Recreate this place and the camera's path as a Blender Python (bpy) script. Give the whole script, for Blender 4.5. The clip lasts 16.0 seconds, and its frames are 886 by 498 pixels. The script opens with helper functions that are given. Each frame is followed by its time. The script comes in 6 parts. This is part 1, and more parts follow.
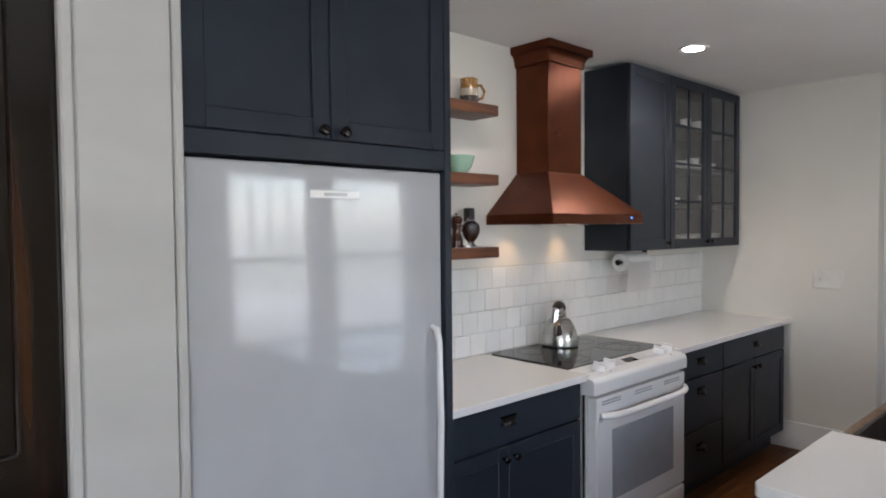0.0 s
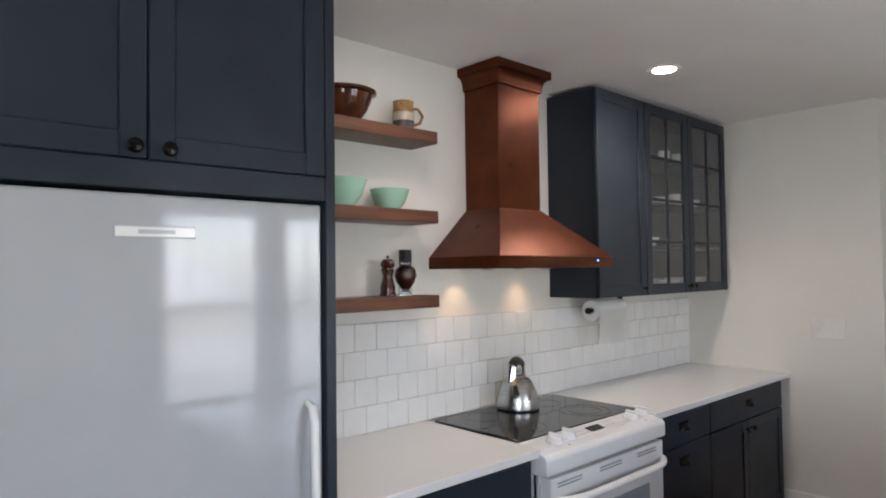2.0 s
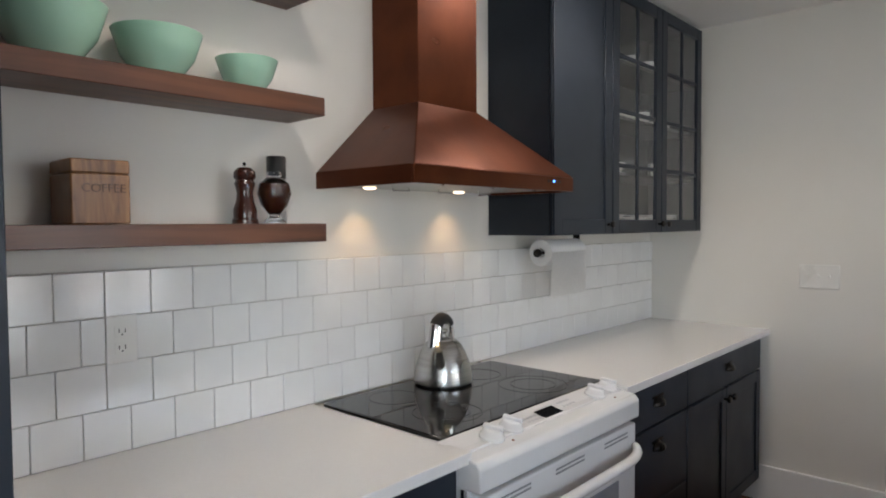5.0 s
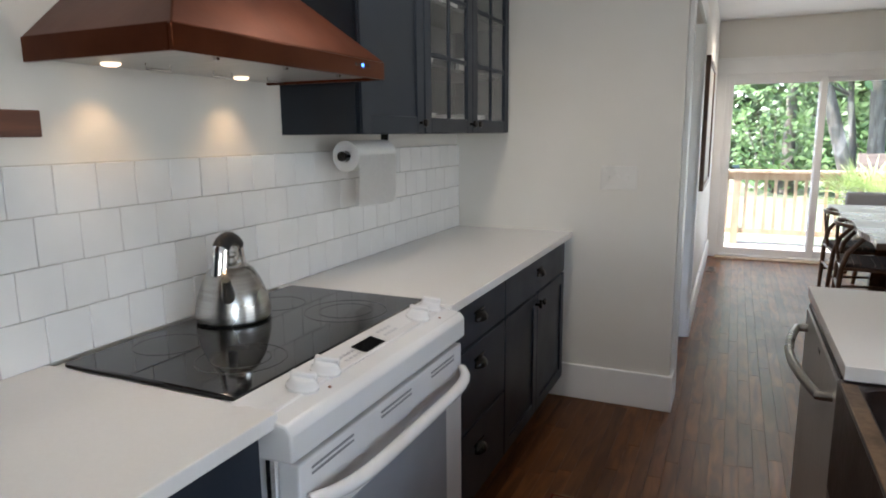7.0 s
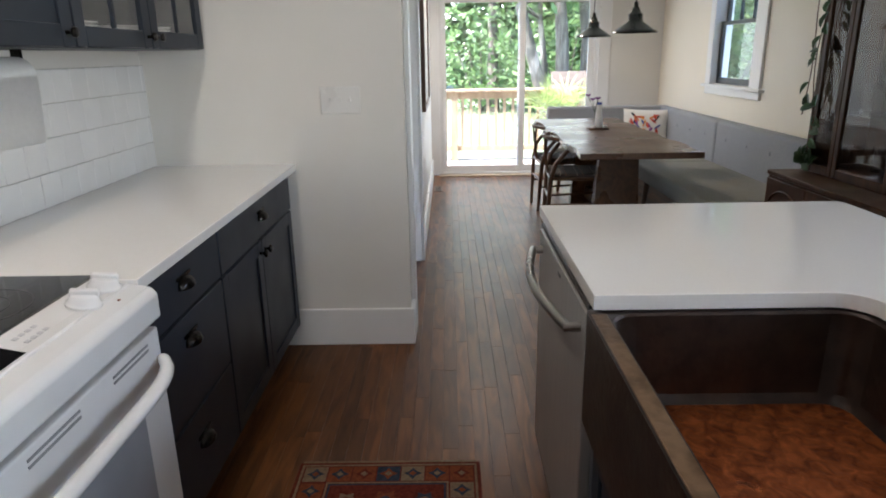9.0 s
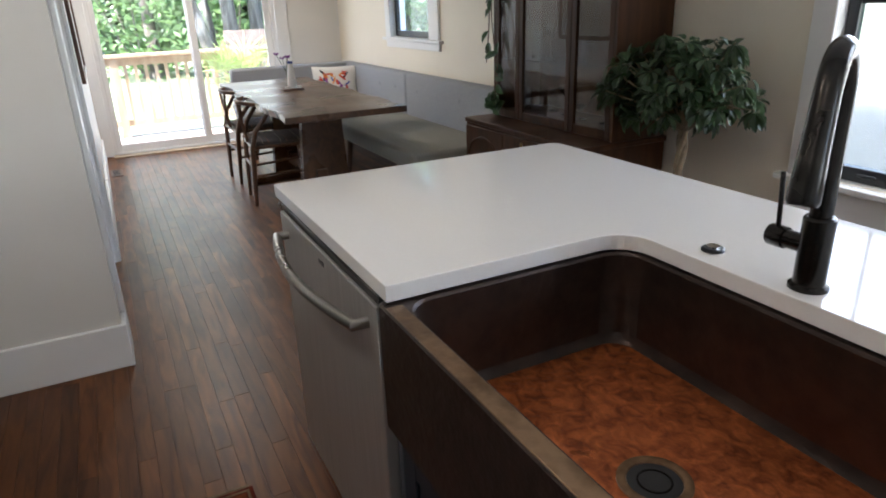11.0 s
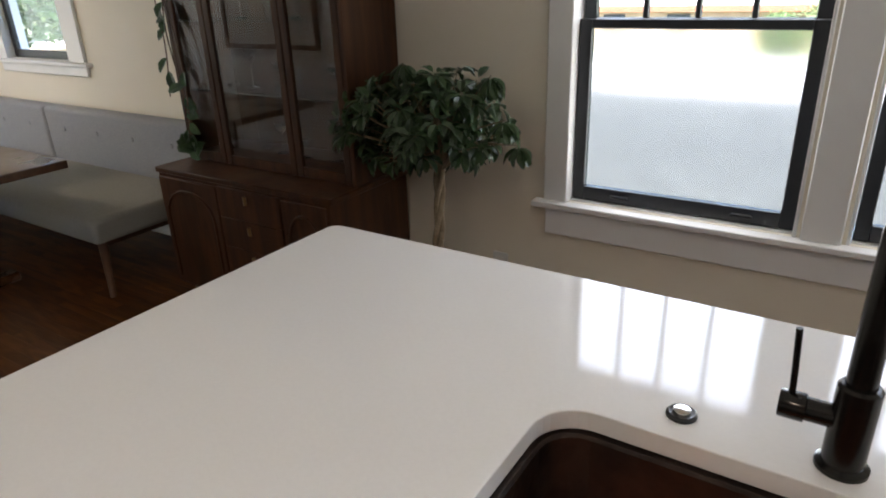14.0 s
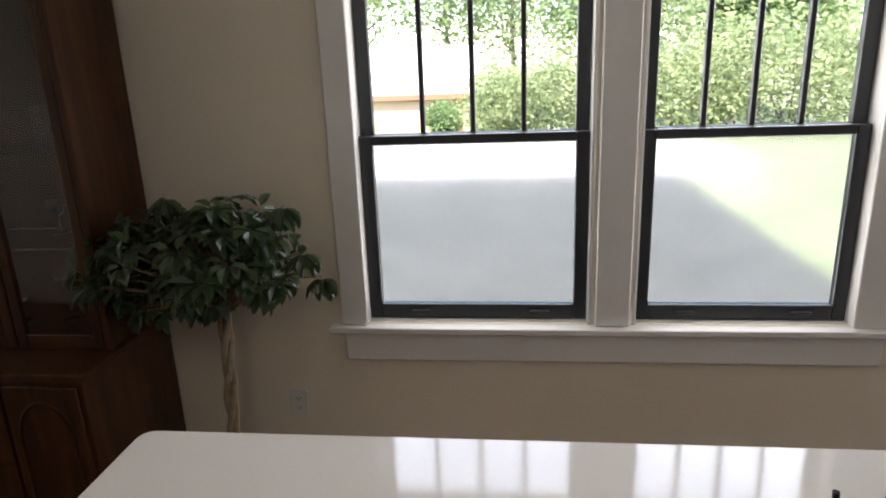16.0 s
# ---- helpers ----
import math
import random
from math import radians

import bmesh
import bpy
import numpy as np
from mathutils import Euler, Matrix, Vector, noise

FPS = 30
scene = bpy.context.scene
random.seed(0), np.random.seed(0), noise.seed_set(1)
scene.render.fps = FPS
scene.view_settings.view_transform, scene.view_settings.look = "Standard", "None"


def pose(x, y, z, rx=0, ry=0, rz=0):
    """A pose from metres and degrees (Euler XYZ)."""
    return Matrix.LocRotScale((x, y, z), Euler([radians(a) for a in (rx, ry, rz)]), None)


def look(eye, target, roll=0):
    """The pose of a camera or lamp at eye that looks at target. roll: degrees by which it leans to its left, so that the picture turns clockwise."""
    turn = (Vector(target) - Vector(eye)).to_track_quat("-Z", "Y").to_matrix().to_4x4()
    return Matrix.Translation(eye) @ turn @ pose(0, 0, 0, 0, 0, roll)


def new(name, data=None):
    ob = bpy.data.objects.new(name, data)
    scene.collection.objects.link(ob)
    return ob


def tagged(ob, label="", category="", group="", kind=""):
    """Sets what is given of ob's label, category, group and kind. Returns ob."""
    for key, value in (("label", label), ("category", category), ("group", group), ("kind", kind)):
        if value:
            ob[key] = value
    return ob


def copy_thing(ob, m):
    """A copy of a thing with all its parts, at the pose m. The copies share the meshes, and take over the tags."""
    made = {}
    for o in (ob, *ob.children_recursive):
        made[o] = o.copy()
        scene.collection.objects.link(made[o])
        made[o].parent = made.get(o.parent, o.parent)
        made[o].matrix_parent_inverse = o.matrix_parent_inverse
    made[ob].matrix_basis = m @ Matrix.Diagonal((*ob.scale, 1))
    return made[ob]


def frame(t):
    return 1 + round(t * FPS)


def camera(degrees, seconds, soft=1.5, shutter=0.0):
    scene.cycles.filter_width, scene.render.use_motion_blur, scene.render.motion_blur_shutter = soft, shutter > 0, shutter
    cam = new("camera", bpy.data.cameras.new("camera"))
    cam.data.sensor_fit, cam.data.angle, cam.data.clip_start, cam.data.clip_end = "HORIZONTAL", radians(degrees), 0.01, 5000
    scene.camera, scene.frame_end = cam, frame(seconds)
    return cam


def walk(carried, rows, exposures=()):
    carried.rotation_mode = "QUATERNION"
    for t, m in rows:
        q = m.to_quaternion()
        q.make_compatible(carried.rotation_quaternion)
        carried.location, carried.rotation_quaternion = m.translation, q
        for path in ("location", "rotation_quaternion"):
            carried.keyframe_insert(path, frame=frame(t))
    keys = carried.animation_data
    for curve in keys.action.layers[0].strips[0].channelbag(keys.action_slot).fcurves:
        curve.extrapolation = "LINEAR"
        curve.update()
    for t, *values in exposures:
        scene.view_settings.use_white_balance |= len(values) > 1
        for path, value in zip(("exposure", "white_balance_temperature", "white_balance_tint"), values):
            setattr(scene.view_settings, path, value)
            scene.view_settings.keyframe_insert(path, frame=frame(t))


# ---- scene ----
cam = camera(68.8, 16.0, soft=1.9)
PATH = [
    (0, (0.307, 0.131, 1.538), (1.658, 1.604, 1.47), -0.5),
    (0.5, (0.386, 0.178, 1.538), (1.736, 1.654, 1.521), -0.7),
    (1, (0.538, 0.219, 1.543), (1.887, 1.695, 1.569), -0.8),
    (1.5, (0.707, 0.244, 1.55), (2.056, 1.719, 1.606), -0.6),
    (2, (0.822, 0.26, 1.546), (2.17, 1.736, 1.608), -0.7),
    (2.5, (0.925, 0.301, 1.525), (2.273, 1.777, 1.587), -0.6),
    (3, (1.075, 0.392, 1.513), (2.424, 1.868, 1.573), -0.7),
    (3.2, (1.122, 0.438, 1.505), (2.477, 1.908, 1.57), -0.6),
    (5.5, (1.591, 0.846, 1.418), (3.107, 2.138, 1.247), -0.5),
    (6, (1.678, 0.895, 1.402), (3.249, 2.102, 1.13), -0.5),
    (6.5, (1.74, 0.974, 1.395), (3.428, 1.997, 1.075), -0.4),
    (7, (1.778, 1.035, 1.39), (3.574, 1.842, 1.039), -0.5),
    (7.5, (1.829, 1.054, 1.377), (3.687, 1.661, 0.956), -0.6),
    (8, (1.938, 1.066, 1.362), (3.835, 1.474, 0.878), -0.7),
    (8.5, (2.056, 1.081, 1.363), (3.972, 1.287, 0.827), -0.9),
    (9, (2.129, 1.077, 1.358), (4.043, 1.099, 0.78), -1.0),
    (9.5, (2.194, 1.099, 1.341), (4.086, 0.902, 0.723), -1.2),
    (10, (2.25, 1.149, 1.329), (4.086, 0.687, 0.683), -1.3),
    (10.2, (2.273, 1.161, 1.324), (4.078, 0.606, 0.665), -1.5),
    (12.3, (2.635, 1.07, 1.382), (4.109, -0.056, 0.632), -2.0),
    (12.5, (2.679, 1.034, 1.379), (4.124, -0.13, 0.632), -2.0),
    (13, (2.812, 1.016, 1.412), (4.147, -0.267, 0.656), -2.0),
    (13.5, (2.937, 1.012, 1.446), (4.126, -0.401, 0.679), -2.1),
    (14, (3.028, 1.001, 1.472), (4.052, -0.533, 0.701), -2.1),
    (14.5, (3.134, 0.961, 1.491), (4.004, -0.677, 0.743), -2.1),
    (15, (3.249, 0.914, 1.532), (3.92, -0.845, 0.855), -2.1),
    (15.5, (3.354, 0.88, 1.549), (3.804, -0.971, 0.939), -1.9),
    (16, (3.418, 0.885, 1.566), (3.64, -1.022, 1.005), -2.2),
]
EXPOSURES = [(0.0, 3.2, 6150, 15), (2.0, 3.3, 6150, 15), (3.0, 3.37, 6180, 14), (5.5, 3.14, 6150, 13), (8.0, 3.13, 6050, 12), (10.0, 3.54, 6000, 12), (12.5, 3.32, 6100, 12), (14.0, 3.28, 6500, 13), (15.0, 3.19, 6700, 13), (16.0, 3.0, 6800, 15)]
walk(cam, [(t, look(eye, target, roll)) for t, eye, target, roll in PATH], EXPOSURES)

# ---- world and lights ----
SUN_ELEVATION, SUN_AZIMUTH = 58.0, -20.0
world = bpy.data.worlds.new("sky")
scene.world = world
world.use_nodes = True
wn = world.node_tree.nodes
sky = wn.new("ShaderNodeTexSky")
sky.sky_type = 'NISHITA'
sky.sun_disc = False
sky.sun_elevation = radians(SUN_ELEVATION)
sky.sun_rotation = radians(SUN_AZIMUTH)
wn["Background"].inputs["Strength"].default_value = 0.15
world.node_tree.links.new(sky.outputs[0], wn["Background"].inputs[0])
sun_data = bpy.data.lights.new("sun", 'SUN')
sun_data.energy, sun_data.angle, sun_data.color = 3.2, radians(0.6), (1.0, 0.95, 0.87)
sun = new("sun", sun_data)
a, e = radians(SUN_AZIMUTH), radians(SUN_ELEVATION)
sun.matrix_basis = look((0, 0, 30), Vector((0, 0, 30)) - Vector((math.sin(a) * math.cos(e), math.cos(a) * math.cos(e), math.sin(e))))


# added fill lamp in an unseen opening, brightens the refrigerator and north wall
side = bpy.data.lights.new("unseen_side_fill", 'AREA')
side.shape, side.size, side.size_y, side.energy, side.color = 'RECTANGLE', 1.7, 1.3, 4.2, (0.97, 0.985, 1.0)
new("unseen_side_fill", side).matrix_basis = look((-0.4, -1.37, 1.4), (-0.4, 0.0, 2.0))

# daylight entering at the sliding door
patio = bpy.data.lights.new("sliding_door_daylight", 'AREA')
patio.shape, patio.size, patio.size_y, patio.energy, patio.color = 'RECTANGLE', 1.6, 1.75, 1.6, (0.93, 0.98, 1.0)
new("sliding_door_daylight", patio).matrix_basis = look((9.634, 0.29, 1.0), (7.0, 0.29, 1.0))

# daylight entering at the four panes of the kitchen windows
for wx0, wx1 in ((2.333, 2.950), (3.213, 3.908)):
    for wz0, wz1, wy, watts in ((0.705, 1.286, -1.336, 0.48), (1.326, 1.925, -1.373, 0.65)):
        sky_in = bpy.data.lights.new("kitchen_window_daylight", 'AREA')
        sky_in.shape, sky_in.size, sky_in.size_y, sky_in.energy, sky_in.color = 'RECTANGLE', wx1 - wx0, wz1 - wz0, watts, (1.0, 0.99, 0.96)
        new("kitchen_window_daylight", sky_in).matrix_basis = look(((wx0 + wx1) / 2, wy, (wz0 + wz1) / 2), ((wx0 + wx1) / 2, 0.0, (wz0 + wz1) / 2))


def downlight_lamp(x, y, z, watts, angle=150):
    d = bpy.data.lights.new("downlight_lamp", 'SPOT')
    d.energy, d.spot_size, d.spot_blend, d.shadow_soft_size, d.color = watts, radians(angle), 0.6, 0.12, (1.0, 0.84, 0.66)
    new("downlight_lamp", d).location = (x, y, z)


# ---- materials ----
def mat(name, c1, c2=None, rough=0.5, metal=0.0, scale=(6, 6, 6), bump=0.0, bump_scale=80.0, coat=0.0, spec=0.5,
        rand=0.0, rough_var=0.08, lo=0.35, hi=0.65, detail=5.0, distort=0.0, island=False, translucent=0.0):
    m = bpy.data.materials.new(name)
    m.use_nodes = True
    n, l = m.node_tree.nodes, m.node_tree.links
    b = n["Principled BSDF"]
    tc = n.new("ShaderNodeTexCoord")
    mp = n.new("ShaderNodeMapping")
    mp.inputs["Scale"].default_value = scale
    l.new(tc.outputs["Object"], mp.inputs[0])
    vec = mp.outputs[0]
    rnd = None
    if rand > 0:
        if island:
            rnd = n.new("ShaderNodeNewGeometry").outputs["Random Per Island"]
        else:
            rnd = n.new("ShaderNodeObjectInfo").outputs["Random"]
        add = n.new("ShaderNodeVectorMath")
        add.operation = 'MULTIPLY_ADD'
        comb = n.new("ShaderNodeCombineXYZ")
        for i in range(3):
            l.new(rnd, comb.inputs[i])
        l.new(comb.outputs[0], add.inputs[0])
        add.inputs[1].default_value = (37.0, 53.0, 71.0)
        l.new(vec, add.inputs[2])
        vec = add.outputs[0]
    tx = n.new("ShaderNodeTexNoise")
    tx.inputs["Scale"].default_value = 1.0
    tx.inputs["Detail"].default_value = detail
    tx.inputs["Distortion"].default_value = distort
    l.new(vec, tx.inputs["Vector"])
    rp = n.new("ShaderNodeValToRGB")
    rp.color_ramp.elements[0].position, rp.color_ramp.elements[1].position = lo, hi
    rp.color_ramp.elements[0].color = (*c1, 1)
    rp.color_ramp.elements[1].color = (*(c2 or c1), 1)
    l.new(tx.outputs[0], rp.inputs[0])
    col = rp.outputs[0]
    if rand > 0:
        hsv = n.new("ShaderNodeHueSaturation")
        mr = n.new("ShaderNodeMapRange")
        mr.inputs["To Min"].default_value, mr.inputs["To Max"].default_value = 1 - rand, 1 + rand
        l.new(rnd, mr.inputs[0])
        l.new(mr.outputs[0], hsv.inputs["Value"])
        l.new(col, hsv.inputs["Color"])
        col = hsv.outputs[0]
    l.new(col, b.inputs["Base Color"])
    b.inputs["Metallic"].default_value = metal
    b.inputs["Specular IOR Level"].default_value = spec
    b.inputs["Coat Weight"].default_value = coat
    b.inputs["Coat Roughness"].default_value = 0.08
    t2 = n.new("ShaderNodeTexNoise")
    t2.inputs["Scale"].default_value = 3.0
    t2.inputs["Detail"].default_value = 6.0
    l.new(tc.outputs["Object"], t2.inputs["Vector"])
    m2 = n.new("ShaderNodeMapRange")
    m2.inputs["From Min"].default_value, m2.inputs["From Max"].default_value = 0.3, 0.7
    m2.inputs["To Min"].default_value, m2.inputs["To Max"].default_value = max(0.0, rough - rough_var), min(1.0, rough + rough_var)
    l.new(t2.outputs[0], m2.inputs[0])
    l.new(m2.outputs[0], b.inputs["Roughness"])
    if translucent > 0:
        tr = n.new("ShaderNodeBsdfTranslucent")
        l.new(col, tr.inputs["Color"])
        mx = n.new("ShaderNodeMixShader")
        mx.inputs[0].default_value = translucent
        l.new(b.outputs[0], mx.inputs[1])
        l.new(tr.outputs[0], mx.inputs[2])
        l.new(mx.outputs[0], n["Material Output"].inputs["Surface"])
    if bump > 0:
        t3 = n.new("ShaderNodeTexNoise")
        t3.inputs["Scale"].default_value = bump_scale
        t3.inputs["Detail"].default_value = 4.0
        l.new(tc.outputs["Object"], t3.inputs["Vector"])
        bp = n.new("ShaderNodeBump")
        bp.inputs["Strength"].default_value = bump
        bp.inputs["Distance"].default_value = 0.004
        l.new(t3.outputs[0], bp.inputs["Height"])
        l.new(bp.outputs[0], b.inputs["Normal"])
    return m


def glass_mat(name, rough=0.0, tint=(1, 1, 1), bump=0.0):
    m = bpy.data.materials.new(name)
    m.use_nodes = True
    n, l = m.node_tree.nodes, m.node_tree.links
    b = n["Principled BSDF"]
    b.inputs["Base Color"].default_value = (*tint, 1)
    b.inputs["Transmission Weight"].default_value = 1.0
    b.inputs["Roughness"].default_value = rough
    b.inputs["IOR"].default_value = 1.45
    if bump > 0:
        t = n.new("ShaderNodeTexNoise")
        t.inputs["Scale"].default_value = 220.0
        tc = n.new("ShaderNodeTexCoord")
        l.new(tc.outputs["Object"], t.inputs["Vector"])
        bp = n.new("ShaderNodeBump")
        bp.inputs["Strength"].default_value = bump
        bp.inputs["Distance"].default_value = 0.002
        l.new(t.outputs[0], bp.inputs["Height"])
        l.new(bp.outputs[0], b.inputs["Normal"])
    return m


def glow_mat(name, colour, strength):
    m = bpy.data.materials.new(name)
    m.use_nodes = True
    b = m.node_tree.nodes["Principled BSDF"]
    b.inputs["Base Color"].default_value = (*colour, 1)
    b.inputs["Emission Color"].default_value = (*colour, 1)
    b.inputs["Emission Strength"].default_value = strength
    return m


WALL = mat("wall_paint", (0.72, 0.695, 0.645), (0.76, 0.735, 0.685), 0.55, scale=(1.5, 1.5, 1.5), bump=0.06, bump_scale=160)
WALL_S = mat("cream_wall_paint", (0.79, 0.72, 0.59), (0.83, 0.76, 0.63), 0.55, scale=(1.5, 1.5, 1.5), bump=0.06, bump_scale=160)
# white casing paint with the dim light beside the refrigerator put into its colour
STUB = mat("shaded_white_paint", (0.42, 0.407, 0.39), (0.47, 0.457, 0.44), 0.5, scale=(2, 2, 6), bump=0.05, bump_scale=60)
CEIL = mat("ceiling_paint", (0.84, 0.83, 0.81), (0.88, 0.87, 0.855), 0.7, scale=(2, 2, 2), bump=0.05, bump_scale=140)
TRIM = mat("white_trim_paint", (0.80, 0.79, 0.77), (0.84, 0.83, 0.81), 0.35, scale=(3, 3, 3), bump=0.03, bump_scale=40)
NAVY = mat("navy_cabinet_paint", (0.0195, 0.0250, 0.0345), (0.0240, 0.0305, 0.0415), 0.38, spec=0.2, scale=(5, 5, 5), bump=0.04, bump_scale=90)
NAVY_IN = mat("cabinet_interior", (0.035, 0.037, 0.04), (0.05, 0.052, 0.055), 0.5)
QUARTZ = mat("white_quartz", (0.780, 0.765, 0.740), (0.792, 0.777, 0.752), 0.07, scale=(120, 120, 120), coat=0.25, rough_var=0.02, lo=0.42, hi=0.58)
TILE = mat("white_glazed_tile", (0.79, 0.785, 0.77), (0.83, 0.825, 0.81), 0.10, scale=(8, 8, 8), rand=0.02, bump=0.05, bump_scale=12, rough_var=0.05)
GROUT = mat("grey_grout", (0.52, 0.49, 0.44), (0.62, 0.59, 0.54), 0.9, scale=(20, 20, 20), bump=0.2)
APPL = mat("white_appliance_enamel", (0.71, 0.705, 0.70), (0.75, 0.745, 0.74), 0.20, spec=0.32, scale=(4, 4, 4), rough_var=0.03, bump=0.03, bump_scale=120)
APPL_GREY = mat("grey_appliance_seam", (0.20, 0.20, 0.21), (0.25, 0.25, 0.26), 0.4)
PRINT_GREY = mat("grey_print", (0.45, 0.45, 0.47), (0.5, 0.5, 0.52), 0.5)
BLACKGLASS = mat("black_ceramic_glass", (0.006, 0.006, 0.007), (0.010, 0.010, 0.011), 0.05, rough_var=0.03, spec=0.6)
RINGPRINT = mat("burner_ring_print", (0.05, 0.05, 0.052), (0.08, 0.08, 0.082), 0.2)
OVENGLASS = mat("oven_window_glass", (0.30, 0.32, 0.35), (0.33, 0.35, 0.38), 0.08, rough_var=0.03)
STEEL = mat("brushed_steel", (0.42, 0.41, 0.39), (0.54, 0.53, 0.51), 0.26, 1.0, scale=(4, 4, 160), rough_var=0.06, bump=0.04, bump_scale=60)
STEEL_BAR = mat("worn_steel_bar", (0.30, 0.28, 0.26), (0.38, 0.36, 0.33), 0.3, 1.0, scale=(4, 4, 160), rough_var=0.06)
STEEL_H = mat("brushed_steel_panel", (0.44, 0.43, 0.41), (0.52, 0.51, 0.49), 0.40, 0.7, scale=(140, 6, 3), rough_var=0.06)
COPPER = mat("copper_hood", (0.088, 0.021, 0.0065), (0.120, 0.030, 0.009), 0.33, 0.8, scale=(7, 7, 7), rough_var=0.07, bump=0.05, bump_scale=50)
SINKCU = mat("patinated_copper", (0.026, 0.018, 0.015), (0.048, 0.031, 0.024), 0.40, 0.6, scale=(22, 22, 22), bump=0.35, bump_scale=55, rough_var=0.12)
# mottling of worn copper; the brightest flecks are highlights put into the colour
SINKFLOOR = mat("worn_copper_with_highlights", (0.20, 0.047, 0.016), (0.70, 0.20, 0.060), 0.36, 0.75, scale=(34, 34, 34), lo=0.30, hi=0.72, bump=0.5, bump_scale=70, rough_var=0.12, distort=1.0)
SINKRIM = mat("worn_copper_rim", (0.16, 0.095, 0.05), (0.30, 0.19, 0.11), 0.38, 0.8, scale=(30, 30, 30), bump=0.25, bump_scale=60)
BRONZE = mat("oil_rubbed_bronze", (0.012, 0.011, 0.010), (0.024, 0.021, 0.018), 0.26, 0.6, scale=(30, 30, 30))
IRON = mat("dark_bronze_hardware", (0.014, 0.0125, 0.012), (0.034, 0.030, 0.027), 0.24, 0.9, scale=(40, 40, 40))
CHROME = mat("chrome", (0.75, 0.75, 0.75), (0.8, 0.8, 0.8), 0.08, 1.0)
BLACK = mat("black_plastic", (0.012, 0.012, 0.013), (0.02, 0.02, 0.021), 0.35)
SASH = mat("charcoal_sash_paint", (0.020, 0.023, 0.027), (0.028, 0.031, 0.036), 0.4, scale=(8, 8, 8))
SHELFWOOD = mat("shelf_walnut", (0.075, 0.026, 0.012), (0.150, 0.056, 0.025), 0.40, scale=(2.5, 30, 30), bump=0.08, bump_scale=70, distort=0.6)
WALNUT = mat("table_walnut", (0.060, 0.029, 0.014), (0.115, 0.056, 0.026), 0.30, scale=(1.6, 18, 18), bump=0.05, bump_scale=60, distort=0.8)
HUTCHWOOD = mat("hutch_walnut", (0.036, 0.0138, 0.0053), (0.072, 0.0275, 0.0098), 0.45, spec=0.3, scale=(20, 20, 2.0), bump=0.05, bump_scale=60, distort=0.7)
CHAIRWOOD = mat("chair_walnut", (0.075, 0.034, 0.017), (0.13, 0.062, 0.030), 0.35, scale=(12, 12, 12), bump=0.04)
PLANK = mat("stained_oak_plank", (0.058, 0.0195, 0.0066), (0.175, 0.066, 0.0195), 0.38, scale=(3.0, 20, 20), bump=0.02, bump_scale=70, rand=0.32, distort=1.1, rough_var=0.04, lo=0.3, hi=0.7, spec=0.25)
PLANK_REST = mat("stained_oak_planks", (0.058, 0.0195, 0.0066), (0.175, 0.066, 0.0195), 0.38, scale=(3.0, 20, 20), bump=0.02, bump_scale=70, rand=0.32, distort=1.1, rough_var=0.04, lo=0.3, hi=0.7, spec=0.25, island=True)
PLANK_GAP = mat("plank_gap", (0.022, 0.011, 0.006), (0.032, 0.016, 0.008), 0.7)
# orange vertical streaks put the gloss highlights into the dark wood's colour
DARKDOOR = mat("dark_door_with_glints", (0.006, 0.0035, 0.0025), (0.075, 0.026, 0.009), 0.15, scale=(16, 16, 0.8), bump=0.02, spec=0.5, lo=0.5, hi=0.75)
FABRIC = mat("grey_upholstery", (0.28, 0.29, 0.31), (0.36, 0.37, 0.39), 0.9, scale=(220, 220, 220), bump=0.3, bump_scale=500, spec=0.2)
SEATFAB = mat("taupe_upholstery", (0.25, 0.24, 0.21), (0.32, 0.31, 0.275), 0.9, scale=(220, 220, 220), bump=0.3, bump_scale=500, spec=0.2)
LINEN = mat("white_linen", (0.66, 0.64, 0.60), (0.74, 0.72, 0.68), 0.9, scale=(150, 150, 150), bump=0.25, bump_scale=400, spec=0.2)
PAPER = mat("paper_towel", (0.84, 0.83, 0.81), (0.87, 0.86, 0.84), 0.9, scale=(60, 60, 60), bump=0.10, bump_scale=150, spec=0.2)
ENAMEL = mat("dark_green_enamel", (0.006, 0.014, 0.012), (0.010, 0.020, 0.017), 0.12, coat=0.5)
JADE = mat("jadeite_glass", (0.36, 0.60, 0.46), (0.41, 0.65, 0.51), 0.12, scale=(6, 6, 6), coat=0.3)
BROWNGLAZE = mat("brown_glaze", (0.045, 0.014, 0.006), (0.09, 0.03, 0.012), 0.10, scale=(20, 20, 20), coat=0.4)
MUGGLAZE = mat("amber_glaze", (0.22, 0.11, 0.03), (0.36, 0.20, 0.07), 0.2, scale=(30, 30, 30))
MUGBAND = mat("cream_glaze", (0.42, 0.36, 0.27), (0.50, 0.44, 0.34), 0.25, scale=(30, 30, 30))
MUGDARK = mat("slate_glaze", (0.035, 0.030, 0.030), (0.10, 0.08, 0.07), 0.25, scale=(50, 50, 50))
MILLWOOD = mat("mill_wood", (0.030, 0.009, 0.006), (0.055, 0.018, 0.011), 0.22, scale=(20, 20, 4), coat=0.3)
LETTER = mat("carved_letter", (0.09, 0.04, 0.016), (0.12, 0.055, 0.022), 0.6)
SPICE = mat("red_spice", (0.035, 0.010, 0.005), (0.075, 0.020, 0.008), 0.25, scale=(150, 150, 150))
BOXWOOD = mat("acacia_box", (0.13, 0.055, 0.02), (0.33, 0.16, 0.06), 0.4, scale=(30, 4, 4), distort=1.5, bump=0.05)
